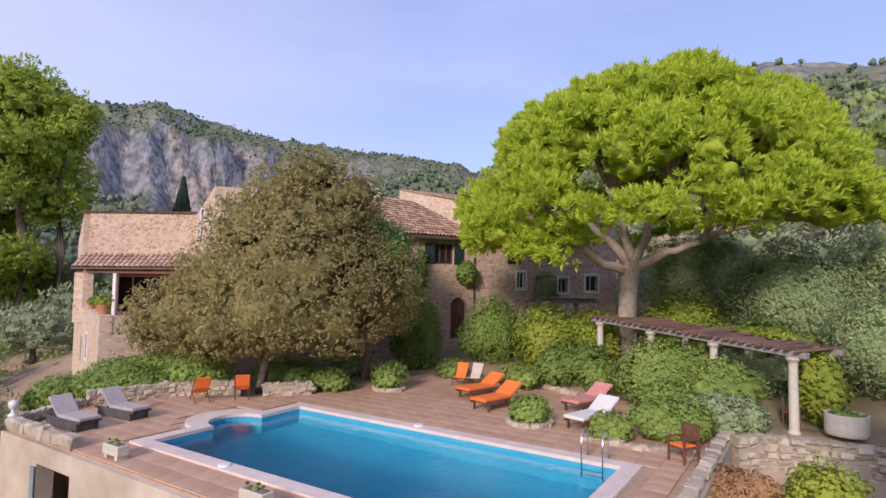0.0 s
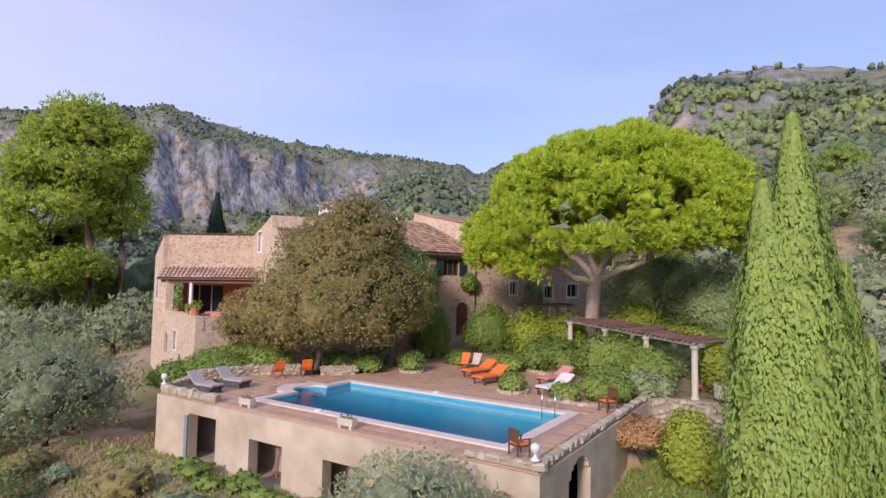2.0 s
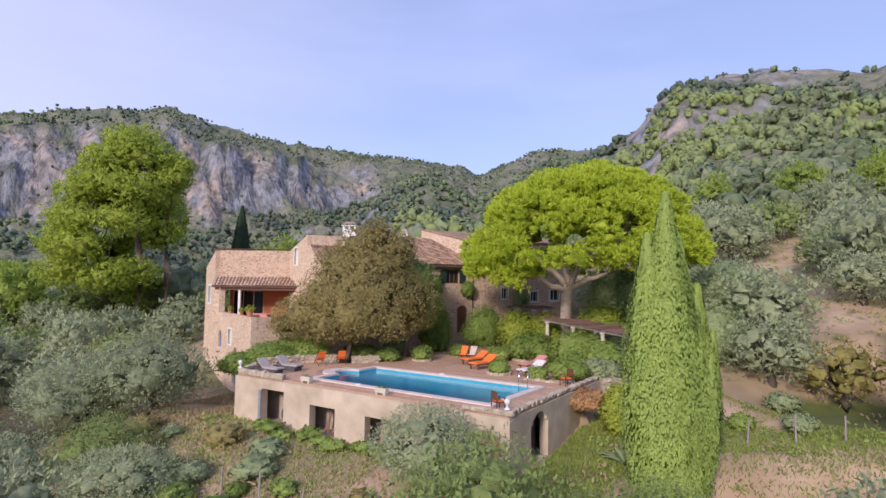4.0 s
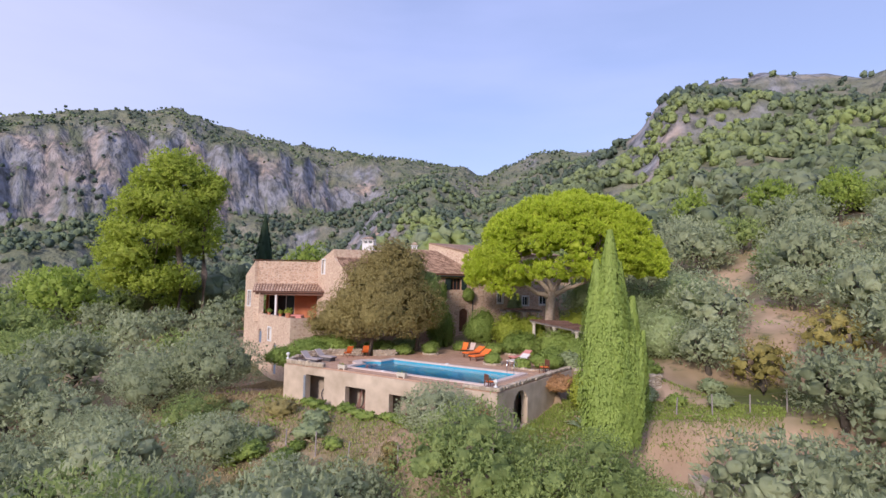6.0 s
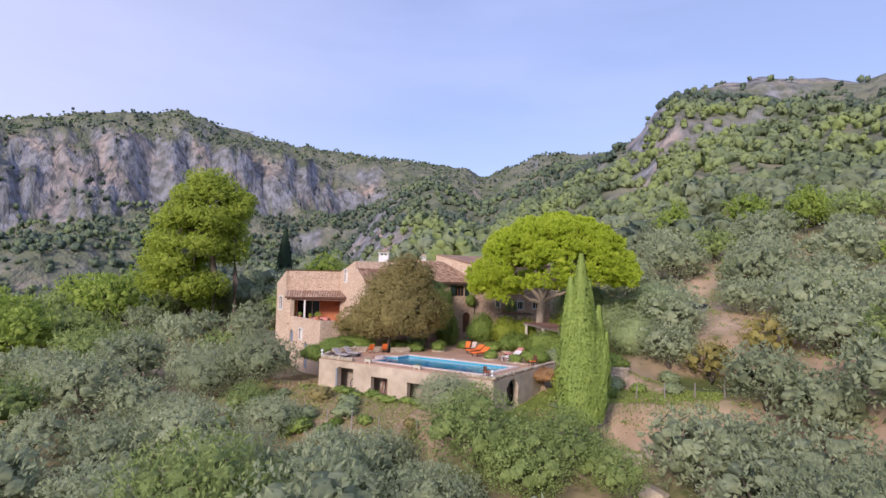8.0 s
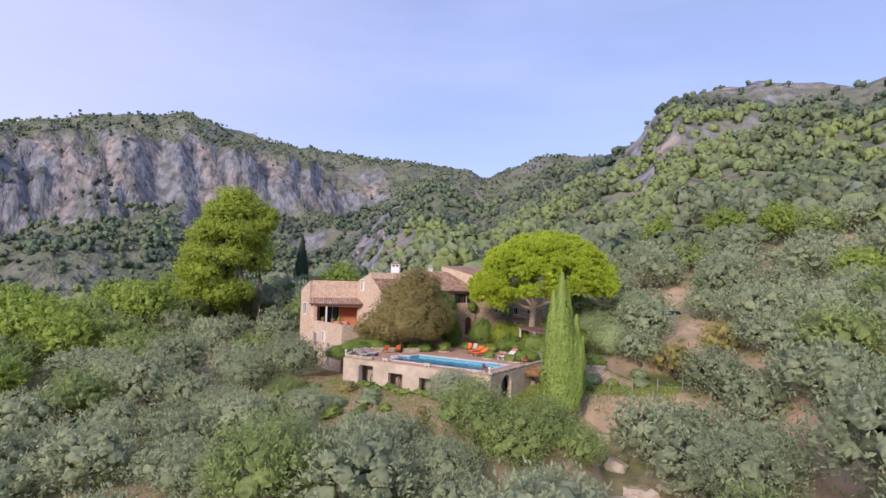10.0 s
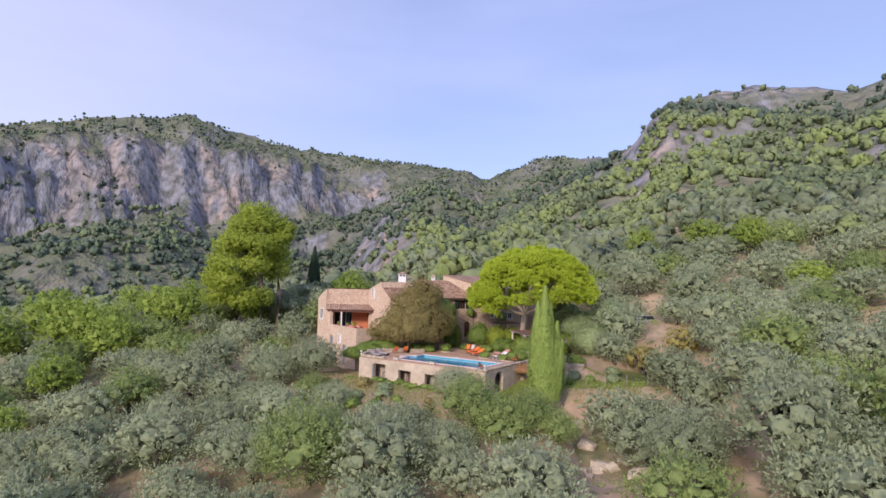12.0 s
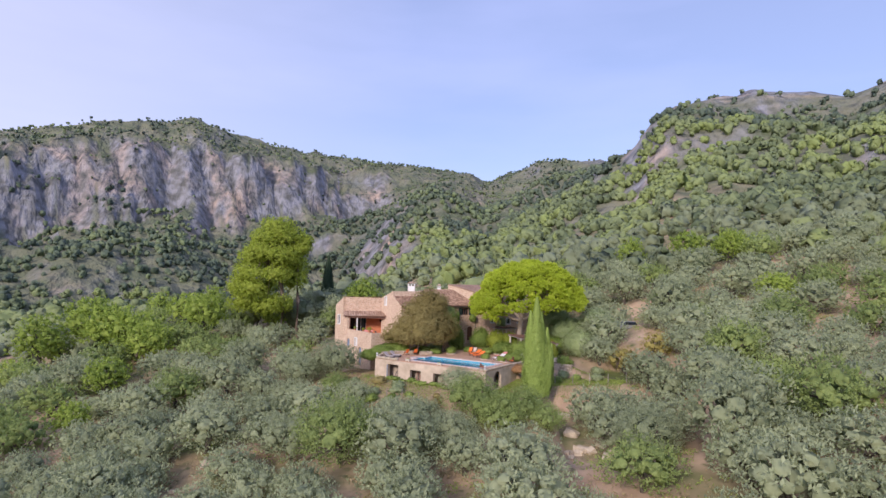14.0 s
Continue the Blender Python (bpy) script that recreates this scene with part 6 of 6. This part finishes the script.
def olive_kind(seed, height, spread, leaf_mat, name, label, count, leaf=0.115, lumps=24):
    r = np.random.default_rng(seed)
    blobs = [((0, 0, height * 0.52), (spread * 0.68, spread * 0.68, height * 0.3))]
    for k in range(lumps):
        z = 1 - 1.5 * (k + 0.5) / lumps
        a, q, out_ = k * 2.39996 + r.normal(0, 0.3), math.sqrt(1 - z * z), r.uniform(0.58, 0.84)
        s = r.uniform(0.25, 0.42) * spread
        blobs.append(((math.cos(a) * spread * q * out_, math.sin(a) * spread * q * out_, height * (0.55 + 0.33 * z * r.uniform(0.8, 1.12))), (s, s, s * 0.88)))
    fork = (r.normal(0, 0.2), r.normal(0, 0.2), height * 0.3)
    return tree(name, label, "tree", Matrix.Translation((0, 0, -500)), ([(0, 0, -0.4), (0.1, 0.05, height * 0.15), fork], [0.3, 0.22, 0.18]), blobs, count, leaf, leaf_mat, OLIVE_BARK, seed, 0.42, aspect=2.0, jitter=0.5, group="trees of the grove", limbs=5, per=12, core=2, fill=0.43, spiky=0.6)


GROVE = [olive_kind(200 + k, h, s, OLIVE_LEAF, "olive_tree", "silver-grey olive tree on the stony slope", 4700, 0.17) for k, (h, s) in enumerate(((4.4, 2.9), (3.9, 2.6), (4.8, 3.1), (3.5, 2.7), (4.3, 2.5)))]
BUSHY = [olive_kind(220 + k, h, s, CAROB_LEAF, "carob_tree", "dense mid-green carob tree among the olives", 4700, 0.18) for k, (h, s) in enumerate(((4.2, 3.0), (3.5, 2.7)))]
PINES = [olive_kind(230 + k, h, s, ALEPPO_LEAF, "young_pine", "bright yellow-green young pine on the slope", 2600, 0.25) for k, (h, s) in enumerate(((7.0, 2.8), (5.5, 2.6)))]
FAR_GROVE = [olive_kind(250 + k, h, s, OLIVE_LEAF, "olive_tree", "silver-grey olive tree on the upper slope", 2000, 0.24, 14) for k, (h, s) in enumerate(((4.4, 2.9), (4.8, 3.1), (3.8, 2.7)))]
FAR_BUSHY = [olive_kind(260, 4.4, 3.0, CAROB_LEAF, "carob_tree", "mid-green evergreen tree on the upper slope", 2000, 0.24, 14)]
YELLOW = [olive_kind(240, 4.4, 2.4, leaf_material("yellowing_leaves", (0.13, 0.13, 0.03), (0.38, 0.34, 0.09), 0.3), "almond_tree", "yellowing almond tree at the garden edge", 3000)]
NEAR_GROVE = [olive_kind(270 + k, hgt_, w_, OLIVE_LEAF, "olive_tree", "silver-grey olive tree close below the terrace", 16000, 0.1) for k, (hgt_, w_) in enumerate(((4.3, 2.9), (4.0, 2.7)))]
NEAR_BUSHY = [olive_kind(280, 3.9, 2.8, CAROB_LEAF, "carob_tree", "dense mid-green carob tree below the terrace", 15000, 0.1)]
used = []


def plant(kinds, x, y, scale=1.0, seed=0, sink=0.15):
    r = np.random.default_rng(int(abs(x * 131 + y * 977)) + seed)
    src = kinds[int(r.integers(len(kinds)))]
    s = scale
    if src not in used:
        ob = src
        used.append(src)
        ob.matrix_world = Matrix.Translation((x, y, gz(x, y) - sink)) @ Matrix.Rotation(r.uniform(0, 6.28), 4, "Z") @ Matrix.Scale(s, 4)
    else:
        ob = copy_thing(src, Matrix.Translation((x, y, gz(x, y) - sink)) @ Matrix.Rotation(r.uniform(0, 6.28), 4, "Z"))
        ob.scale = (s, s, s * r.uniform(0.9, 1.1))
    return ob


placed = []
KEY = [(NEAR_GROVE, -1.8, 8.0, 0.8), (NEAR_GROVE, -20.6, 20.2, 1.15), (NEAR_GROVE, -25.5, 20.4, 1.1), (NEAR_GROVE, -23.0, 25.5, 0.9), (GROVE, -31.0, 17.0, 1.1), (NEAR_GROVE, -15.6, 9.4, 0.85),
       (NEAR_BUSHY, -18.9, 13.2, 0.75), (GROVE, -10.1, 4.9, 0.65), (GROVE, -5.9, 3.0, 0.8), (NEAR_BUSHY, 0.1, 2.3, 1.15), (NEAR_BUSHY, 5.8, 2.3, 0.92), (NEAR_BUSHY, 8.2, 0.0, 0.72), (NEAR_BUSHY, 3.0, -0.2, 0.95),
       (GROVE, -37.1, 26.3, 1.4), (NEAR_GROVE, -25.0, 13.1, 1.1), (GROVE, -25.4, 6.0, 1.2), (GROVE, -30.8, 0.2, 1.35), (NEAR_GROVE, -15.0, 1.0, 1.1), (NEAR_BUSHY, -13.9, -5.5, 1.6), (NEAR_GROVE, -2.2, -3.6, 1.0), (NEAR_GROVE, 4.1, -8.2, 0.85), (NEAR_GROVE, 16.8, -8.4, 1.15), (GROVE, 23.1, -11.4, 1.4),
       (GROVE, 22.8, 10.6, 1.1), (GROVE, 24.6, 6.5, 1.3), (GROVE, 27.5, 2.2, 1.5), (BUSHY, 32.4, -0.5, 1.1), (BUSHY, 33.0, 8.8, 1.3), (GROVE, 29.0, 13.0, 1.2), (YELLOW, 21.6, 18.0, 1.0), (YELLOW, 26.0, 16.6, 1.1), (GROVE, 18.5, 19.8, 1.0), (GROVE, 20.0, 24.5, 1.3), (GROVE, 17.6, 28.4, 1.0),
       (GROVE, 33.6, 31.9, 1.6), (GROVE, 39.4, 29.4, 1.2), (GROVE, 38.5, 20.5, 1.4), (BUSHY, 34.0, 24.0, 1.2), (BUSHY, 44.0, 18.0, 1.4), (GROVE, 29.9, 49.1, 1.6), (GROVE, 46.7, 57.4, 1.6), (GROVE, 25.0, 40.0, 1.4), (PINES, 49.4, 30.5, 1.05), (PINES, 54.1, 59.3, 1.1), (PINES, 58.7, 65.4, 1.3),
       (PINES, -60, 38, 1.6), (PINES, -66, 44, 1.9), (PINES, -72, 46, 2.0), (PINES, -79, 50, 2.1), (PINES, -56, 52, 1.6), (PINES, -48, 60, 1.3), (PINES, -64, 60, 1.5), (PINES, -84, 42, 1.5)]
for kinds, x, y, s in KEY:
    plant(kinds, x, y, s)
    placed.append((x, y))
r_ = np.random.default_rng(77)
for x0, x1, y0, y1, most, gap, near in ((-48, 46, -34, 27, 142, 4.9, True), (-90, 84, -30, 74, 290, 5.4, False)):
    tries = 0
    while len(placed) < most and tries < 12000:
        tries += 1
        x, y = r_.uniform(x0, x1), r_.uniform(y0, y1)
        if abs(math.degrees(math.atan2(x + 0.5, y + 65.3))) > 43 or not free(x, y) or (y < -16 and abs(x) < 4):
            continue
        if any((x - a) ** 2 + (y - b) ** 2 < gap * gap for a, b in placed):
            continue
        if not near and y < 27 and -48 < x < 46:
            continue
        p = r_.random()
        if near:
            kinds = GROVE if p < 0.88 or (-32 < x < 2 and -8 < y < 18) else BUSHY
        else:
            kinds = FAR_GROVE if p < 0.66 else FAR_BUSHY if p < 0.9 else PINES if (x < -45 or y > 45) else FAR_BUSHY
        plant(kinds, x, y, r_.uniform(0.85, 1.35))
        placed.append((x, y))
for src in NEAR_GROVE + NEAR_BUSHY + GROVE + BUSHY + PINES + YELLOW + FAR_GROVE + FAR_BUSHY:
    if src not in used:
        plant([src], 60 + 5 * len(used), -20, 1.0)


# ---- undergrowth ----
def undergrowth(name, label, count, mat, seed, size, spread, tall):
    r = np.random.default_rng(seed)
    x, y = r.uniform(-75, 70, count * 3), r.uniform(-36, 60, count * 3)
    u = (x + 14.4) * CU + (y - 18.9) * SU
    v = -(x + 14.4) * SU + (y - 18.9) * CU
    ok = ~((u > -7) & (u < 20) & (v > -0.8) & (v < 30)) & ~((x > -27) & (x < 13) & (y > 25) & (y < 46)) & (fbm(x / 9, y / 9, 3, seed) > -0.03)
    x, y = x[ok][:count], y[ok][:count]
    per = 12
    off = r.normal(0, 1, (len(x), per, 3)) * np.array([spread, spread, 0.0])
    off[:, :, 2] = tall * r.random((len(x), per))
    z = ground_height(x, y)
    pos = np.stack([x, y, z], 1)[:, None, :] + off
    spray = leaves(pos.reshape(-1, 3), r.normal(0, 1, (len(x) * per, 3)) * np.array([1, 1, 0.5]), size, 2.2, 0.2, seed)
    return tagged(quad_mesh(name, spray, mat), label, "undergrowth", kind="stuff")


undergrowth("undergrowth", "low green scrub and weeds between the trees", 3200, SHRUB_LEAF, 501, 0.13, 0.42, 0.4)
undergrowth("dry_grass", "dry straw-coloured grass between the trees", 2600, STRAW, 502, 0.12, 0.4, 0.3)


def lawn(u0, v0, u1, v1, count, seed, mat=GRASS_LEAF, label="green grass and weeds below the terrace"):
    r = np.random.default_rng(seed)
    p = [TM @ Vector((a, b, 0)) for a, b in zip(r.uniform(u0, u1, count), r.uniform(v0, v1, count))]
    x, y = np.array([q.x for q in p]), np.array([q.y for q in p])
    pos = np.stack([x, y, ground_height(x, y) + 0.06], 1)
    far_ = np.tile(np.array([0.0, 0.0, 1.0]), (count, 1))
    spray = needles(pos - np.array([0, 0, 0.07]), far_, 0.13, 5.0, 0.55, seed)
    return tagged(quad_mesh("lawn_grass", spray, mat), label, "grass", kind="stuff")


lawn(-1, -6, 13, -0.3, 6000, 511)
lawn(-3, -10, 18, -2.5, 8000, 516, STRAW, "dry straw grass on the stony bank")
lawn(21, 3, 33, 14, 20000, 512)
lawn(-9, 2, -3, 9, 5000, 513, STRAW, "dry grass beside the house path")
lawn(-3.5, -5, -0.5, 3, 4000, 515, STRAW, "dry grass at the foot of the terrace end")
lawn(18.9, -1, 22.5, 12.5, 14000, 514)
for k_, (x, y, rad_) in enumerate(((12.6, 16.6, 0.9), (14.2, 15.0, 0.7), (16.8, 14.2, 0.8), (13.2, 18.6, 1.1), (17.4, 17.2, 0.9), (11.4, 13.4, 0.7))):
    shrub("garden_shrub", "small green shrub on the grassy side garden", x, y, (rad_, rad_ * 0.9, rad_ * 0.7), 1100, 0.09, SHRUB_LEAF if k_ % 2 else SILVER_LEAF, 600 + k_)


for k_ in range(9):
    x, y = at_uv(3.6 + 1.25 * k_, -0.95 - 0.35 * (k_ % 3)).xy
    shrub("weed_clump", "fresh green weeds at the foot of the terrace wall", x, y, (0.75, 0.5, 0.26 + 0.08 * (k_ % 2)), 500, 0.09, SHRUB_LEAF, 680 + k_, jitter=0.5)
r_ = np.random.default_rng(640)
for k_ in range(26):
    x, y = at_uv(r_.uniform(-4, 17), r_.uniform(-9, -1.6)).xy
    w_ = r_.uniform(0.5, 1.1)
    shrub("scrub", "loose grey-green scrub on the stony bank", x, y, (w_, w_ * 0.9, w_ * 0.65), 700, 0.1, (SILVER_LEAF, SHRUB_LEAF, OAK_LEAF)[k_ % 3], 640 + k_, aspect=2.6, jitter=0.5)


# ---- woods on the hills ----
def woods(name, label, count, r_lo, r_hi, per, leaf, tall, seed, density, lumps, mat, net=2):
    r = np.random.default_rng(seed)
    n = count * 4
    rad = np.sqrt(r.uniform(r_lo ** 2, r_hi ** 2, n))
    az = r.uniform(-46, 46, n)
    x, y = HUB[0] + np.sin(np.radians(az)) * rad, HUB[1] + np.cos(np.radians(az)) * rad
    bare = smooth01((ground_height(x, y) - 196) / 14) * smooth01((x - 150) / 40)
    ok = density(x, y, rad, az) * (1 - 0.92 * bare) > r.random(n)
    if r_lo < 160:
        ok &= np.array([free(a, b) for a, b in zip(x, y)])
    x, y, rad = x[ok][:count], y[ok][:count], rad[ok][:count]
    z = ground_height(x, y)
    k = len(x)
    size = tall * r.uniform(0.55, 1.3, k)
    mid = np.stack([x, y, z + size * 0.34], 1)
    tint = np.clip(0.42 + 1.0 * fbm(x / 45, y / 45, 3, seed + 7) + r.normal(0, 0.17, k), 0, 0.8)
    cs, rs, ts = [mid], [np.stack([size * 0.46, size * 0.46, size * 0.5], 1)], [tint]
    for _ in range(lumps):
        d = unit(r.normal(0, 1, (k, 3)) + np.array([0, 0, 0.5]))
        cs.append(mid + d * size[:, None] * 0.36)
        rs.append(np.repeat((size * r.uniform(0.2, 0.32, k))[:, None], 3, 1))
        ts.append(tint)
    cs, rs, ts = np.concatenate(cs), np.concatenate(rs), np.concatenate(ts)
    core = masses_mesh(list(zip(cs, rs)), 0.85 if per else 1.0, net, seed, 0.27)
    d = unit(r.normal(0, 1, (k, per, 3)))
    d[:, :, 2] = np.abs(d[:, :, 2]) * 1.15 - 0.35
    pos = mid[:, None, :] + d * size[:, None, None] * r.uniform(0.4, 0.62, (k, per, 1))
    spray = leaves(pos.reshape(-1, 3), (d + np.array([0, 0, 0.25])).reshape(-1, 3), leaf, 1.4, 0.4, seed)
    hue = np.concatenate([np.repeat(tint, per * 4), np.repeat(ts, len(core[0]) // len(cs))])
    return tagged(quad_mesh(name, joined(spray, core), mat, tint=hue), label, "trees", kind="stuff")


def steepness(x, y):
    e = 6.0
    h = ground_height(x, y)
    return np.hypot(ground_height(x + e, y) - h, ground_height(x, y + e) - h) / e


side = lambda az: smooth01((az + 6) / 12)
woods("hill_olives", "grey-green olives and pines on the slope behind the house", 760, 128, 260, 84, 0.29, 6.0, 301, lambda x, y, r, a: 0.85 * np.ones_like(x), 3, GROVE_WOODS)
woods("hill_woods", "pine and oak woods on the hillside", 3500, 250, 520, 24, 0.58, 7.4, 302, lambda x, y, r, a: 0.75 + 0.25 * side(a) + 0.7 * fbm(x / 60, y / 60, 3, 5), 1, HILL_WOODS)
open_slope = lambda x, y, r, a: np.clip(0.8 + 0.2 * side(a) + 1.4 * fbm(x / 120, y / 120, 4, 9), 0.02, 1) * np.clip(1.6 - steepness(x, y), 0.06, 1)
woods("mountain_woods", "pines on the mountain slopes", 5000, 500, 850, 3, 0.9, 6.8, 303, open_slope, 0, FAR_WOODS)
woods("far_mountain_woods", "scattered pines below the far ridges", 14000, 850, 1500, 0, 1.3, 4.6, 304, open_slope, 0, FAR_WOODS, 1)


# ---- stones and pavers, piece by piece ----
def stone_mesh(seed, irregular=0.16):
    r = np.random.default_rng(seed)
    bm = bmesh.new()
    box(bm, (-0.5, -0.5, -0.5), (0.5, 0.5, 0.5), bevel=0.14)
    for v in bm.verts:
        v.co += Vector(r.normal(0, irregular * 0.3, 3))
    me = bpy.data.meshes.new("stone")
    bm.to_mesh(me)
    bm.free()
    me.materials.append(GREY_STONE)
    return me


STONES = [stone_mesh(s, 0.3) for s in range(400, 406)]


def stone_wall(path, height, thick, z0, size, parent, seed):
    """Courses of uneven stones along a path (in the parent's axes), on a recessed mortar core."""
    r = np.random.default_rng(seed)
    bm = bmesh.new()
    for a, b in zip(path, path[1:]):
        a, b = Vector(a), Vector(b)
        d = (b - a).normalized()
        n = Vector((-d.y, d.x)) * (thick / 2 - 0.035)
        prism(bm, [a - n, b - n, b + n, a + n], z0, z0 + height - 0.03)
    part("core", bm, MORTAR, parent)
    for a, b in zip(path, path[1:]):
        a, b = Vector(a), Vector(b)
        L, d = (b - a).length, (b - a).normalized()
        rows = max(1, round(height / (size * 0.7)))
        for row in range(rows):
            s = 0.0
            while s < L:
                w = size * r.uniform(0.75, 1.5)
                c = a + d * min(s + w / 2, L)
                h = height / rows
                ob = new("stone", STONES[int(r.integers(6))])
                ob.parent = parent
                ob.matrix_basis = Matrix.Translation((c.x, c.y, z0 + h * (row + 0.5))) @ Matrix.Rotation(math.atan2(d.y, d.x) + r.normal(0, 0.05), 4, "Z") @ Matrix.Rotation(r.normal(0, 0.09), 4, "Y") @ Matrix.Diagonal((w * r.uniform(0.86, 1.02), thick * r.uniform(0.92, 1.1), h * r.uniform(0.8, 1.12), 1))
                s += w


def low_wall(name, label, path, height, thick, z0, size, seed):
    ob = thing(name, label, "stone wall", TM)
    stone_wall(path, height, thick, z0, size, ob, seed)
    return ob


low_wall("garden_wall", "low curved rubble wall behind the loungers", [(-1.3, 2.9), (-0.55, 5.6), (0.5, 6.9), (1.3, 7.5)], 0.58, 0.34, -0.06, 0.27, 1)
low_wall("garden_wall", "low rubble wall beneath the oak", [(2.2, 7.9), (3.5, 9.3)], 0.55, 0.34, -0.06, 0.3, 2)
low_wall("parapet", "low stone parapet at the corner of the terrace", [(0.15, 0.06), (4.0, 0.06)], 0.32, 0.32, 0.0, 0.34, 3)
low_wall("parapet", "low stone parapet on the terrace's end", [(0.0, 0.25), (-1.25, 2.7)], 0.3, 0.3, 0.0, 0.34, 4)
low_wall("parapet", "low stone parapet near the corner finial", [(16.2, 0.06), (18.6, 0.06)], 0.22, 0.32, 0.0, 0.34, 5)
low_wall("parapet", "low stone parapet along the side of the terrace", [(18.5, 0.25), (18.5, 12.8)], 0.2, 0.3, 0.0, 0.4, 6)
low_wall("bed_edge", "rough stone edging of the shrub bed", [(14.9, 9.35), (16.6, 9.2), (17.9, 9.7)], 0.16, 0.28, -0.04, 0.34, 7)
low_wall("bed_edge", "rough stone edging below the yellow shrub", [(10.2, 16.9), (12.4, 15.6)], 0.2, 0.25, -0.02, 0.34, 8)
low_wall("garden_wall", "low stone edging before the bamboo", [(2.2, 17.6), (3.6, 18.2)], 0.55, 0.3, 0.1, 0.36, 9)
low_wall("rubble_wall", "rough rubble wall of the garden bank", [(18.75, 12.3), (19.5, 13.0), (20.6, 13.35), (22.6, 13.4), (25.0, 13.5)], 1.75, 0.5, -1.7, 0.3, 10)
for u, v, rad in ((5.5, 11.9, 0.62), (12.85, 10.1, 0.7)):
    ob = thing("stone_ring", "low ring of stones round a shrub", "stone ring", T_(u, v))
    for k in range(14):
        a = 2 * math.pi * k / 14
        st = new("stone", STONES[k % 6])
        st.parent = ob
        st.matrix_basis = Matrix.Translation((rad * math.cos(a), rad * math.sin(a), 0.07)) @ Matrix.Rotation(a + 1.57, 4, "Z") @ Matrix.Diagonal((0.3, 0.18, 0.18, 1))

# boulders and bare rock among the olives
r_ = np.random.default_rng(91)
for k in range(46):
    if k < 20:
        x, y = r_.normal(11, 3.2), r_.normal(-2, 6)
    elif k < 32:
        x, y = r_.uniform(10, 23), r_.uniform(5.5, 9.5)
    else:
        x, y = r_.uniform(-60, -14), r_.uniform(-20, 18)
    s = r_.uniform(0.4, 1.3)
    ob = tagged(new("boulder", STONES[k % 6]), "pale grey weathered boulder on the slope", "boulder", "boulders")
    ob.matrix_world = Matrix.Translation((x, y, gz(x, y) + s * 0.12)) @ pose(0, 0, 0, *r_.uniform(-25, 25, 2), r_.uniform(0, 360)) @ Matrix.Diagonal((s * 1.3, s, s * 0.8, 1))

# pavers
pm = bpy.data.meshes.new("paver")
bm = bmesh.new()
box(bm, (-0.296, -0.296, -0.04), (0.296, 0.296, 0.0), bevel=0.005)
bm.to_mesh(pm)
bm.free()
pm.materials.append(TERRACOTTA)


def inside(poly, x, y):
    hit = False
    for (x0, y0), (x1, y1) in zip(poly, poly[1:] + poly[:1]):
        if (y0 > y) != (y1 > y) and x < (x1 - x0) * (y - y0) / (y1 - y0) + x0:
            hit = not hit
    return hit


rest_v, rest_f, count = [], [], 0
coping_edge = pool_outline(0.42)
cells = [(0.35 + 0.6 * i, 0.32 + 0.6 * j) for j in range(29) for i in range(-3, 31)]
for u, v in cells:
    corners = [(u + a, v + b) for a in (-0.27, 0.27) for b in (-0.27, 0.27)]
    if not all(inside(outer, *c) for c in corners) or any(inside(coping_edge, *c) for c in corners):
        continue
    z = 0.0 + rng.normal(0, 0.0015)
    if count < 300:
        ob = new("paver", pm)
        ob.parent = terrace
        ob.matrix_basis = Matrix.Translation((u, v, z))
        count += 1
    else:
        k = len(rest_v)
        for dz in (-0.04, 0.0):
            rest_v += [(u - 0.296, v - 0.296, z + dz), (u + 0.296, v - 0.296, z + dz), (u + 0.296, v + 0.296, z + dz), (u - 0.296, v + 0.296, z + dz)]
        rest_f += [(k + 4, k + 5, k + 6, k + 7), (k, k + 1, k + 5, k + 4), (k + 1, k + 2, k + 6, k + 5), (k + 2, k + 3, k + 7, k + 6), (k + 3, k, k + 4, k + 7)]
if rest_f:
    tagged(quad_mesh("pavers", (np.array(rest_v), np.array(rest_f), None), TERRACOTTA, terrace), kind="stuff")
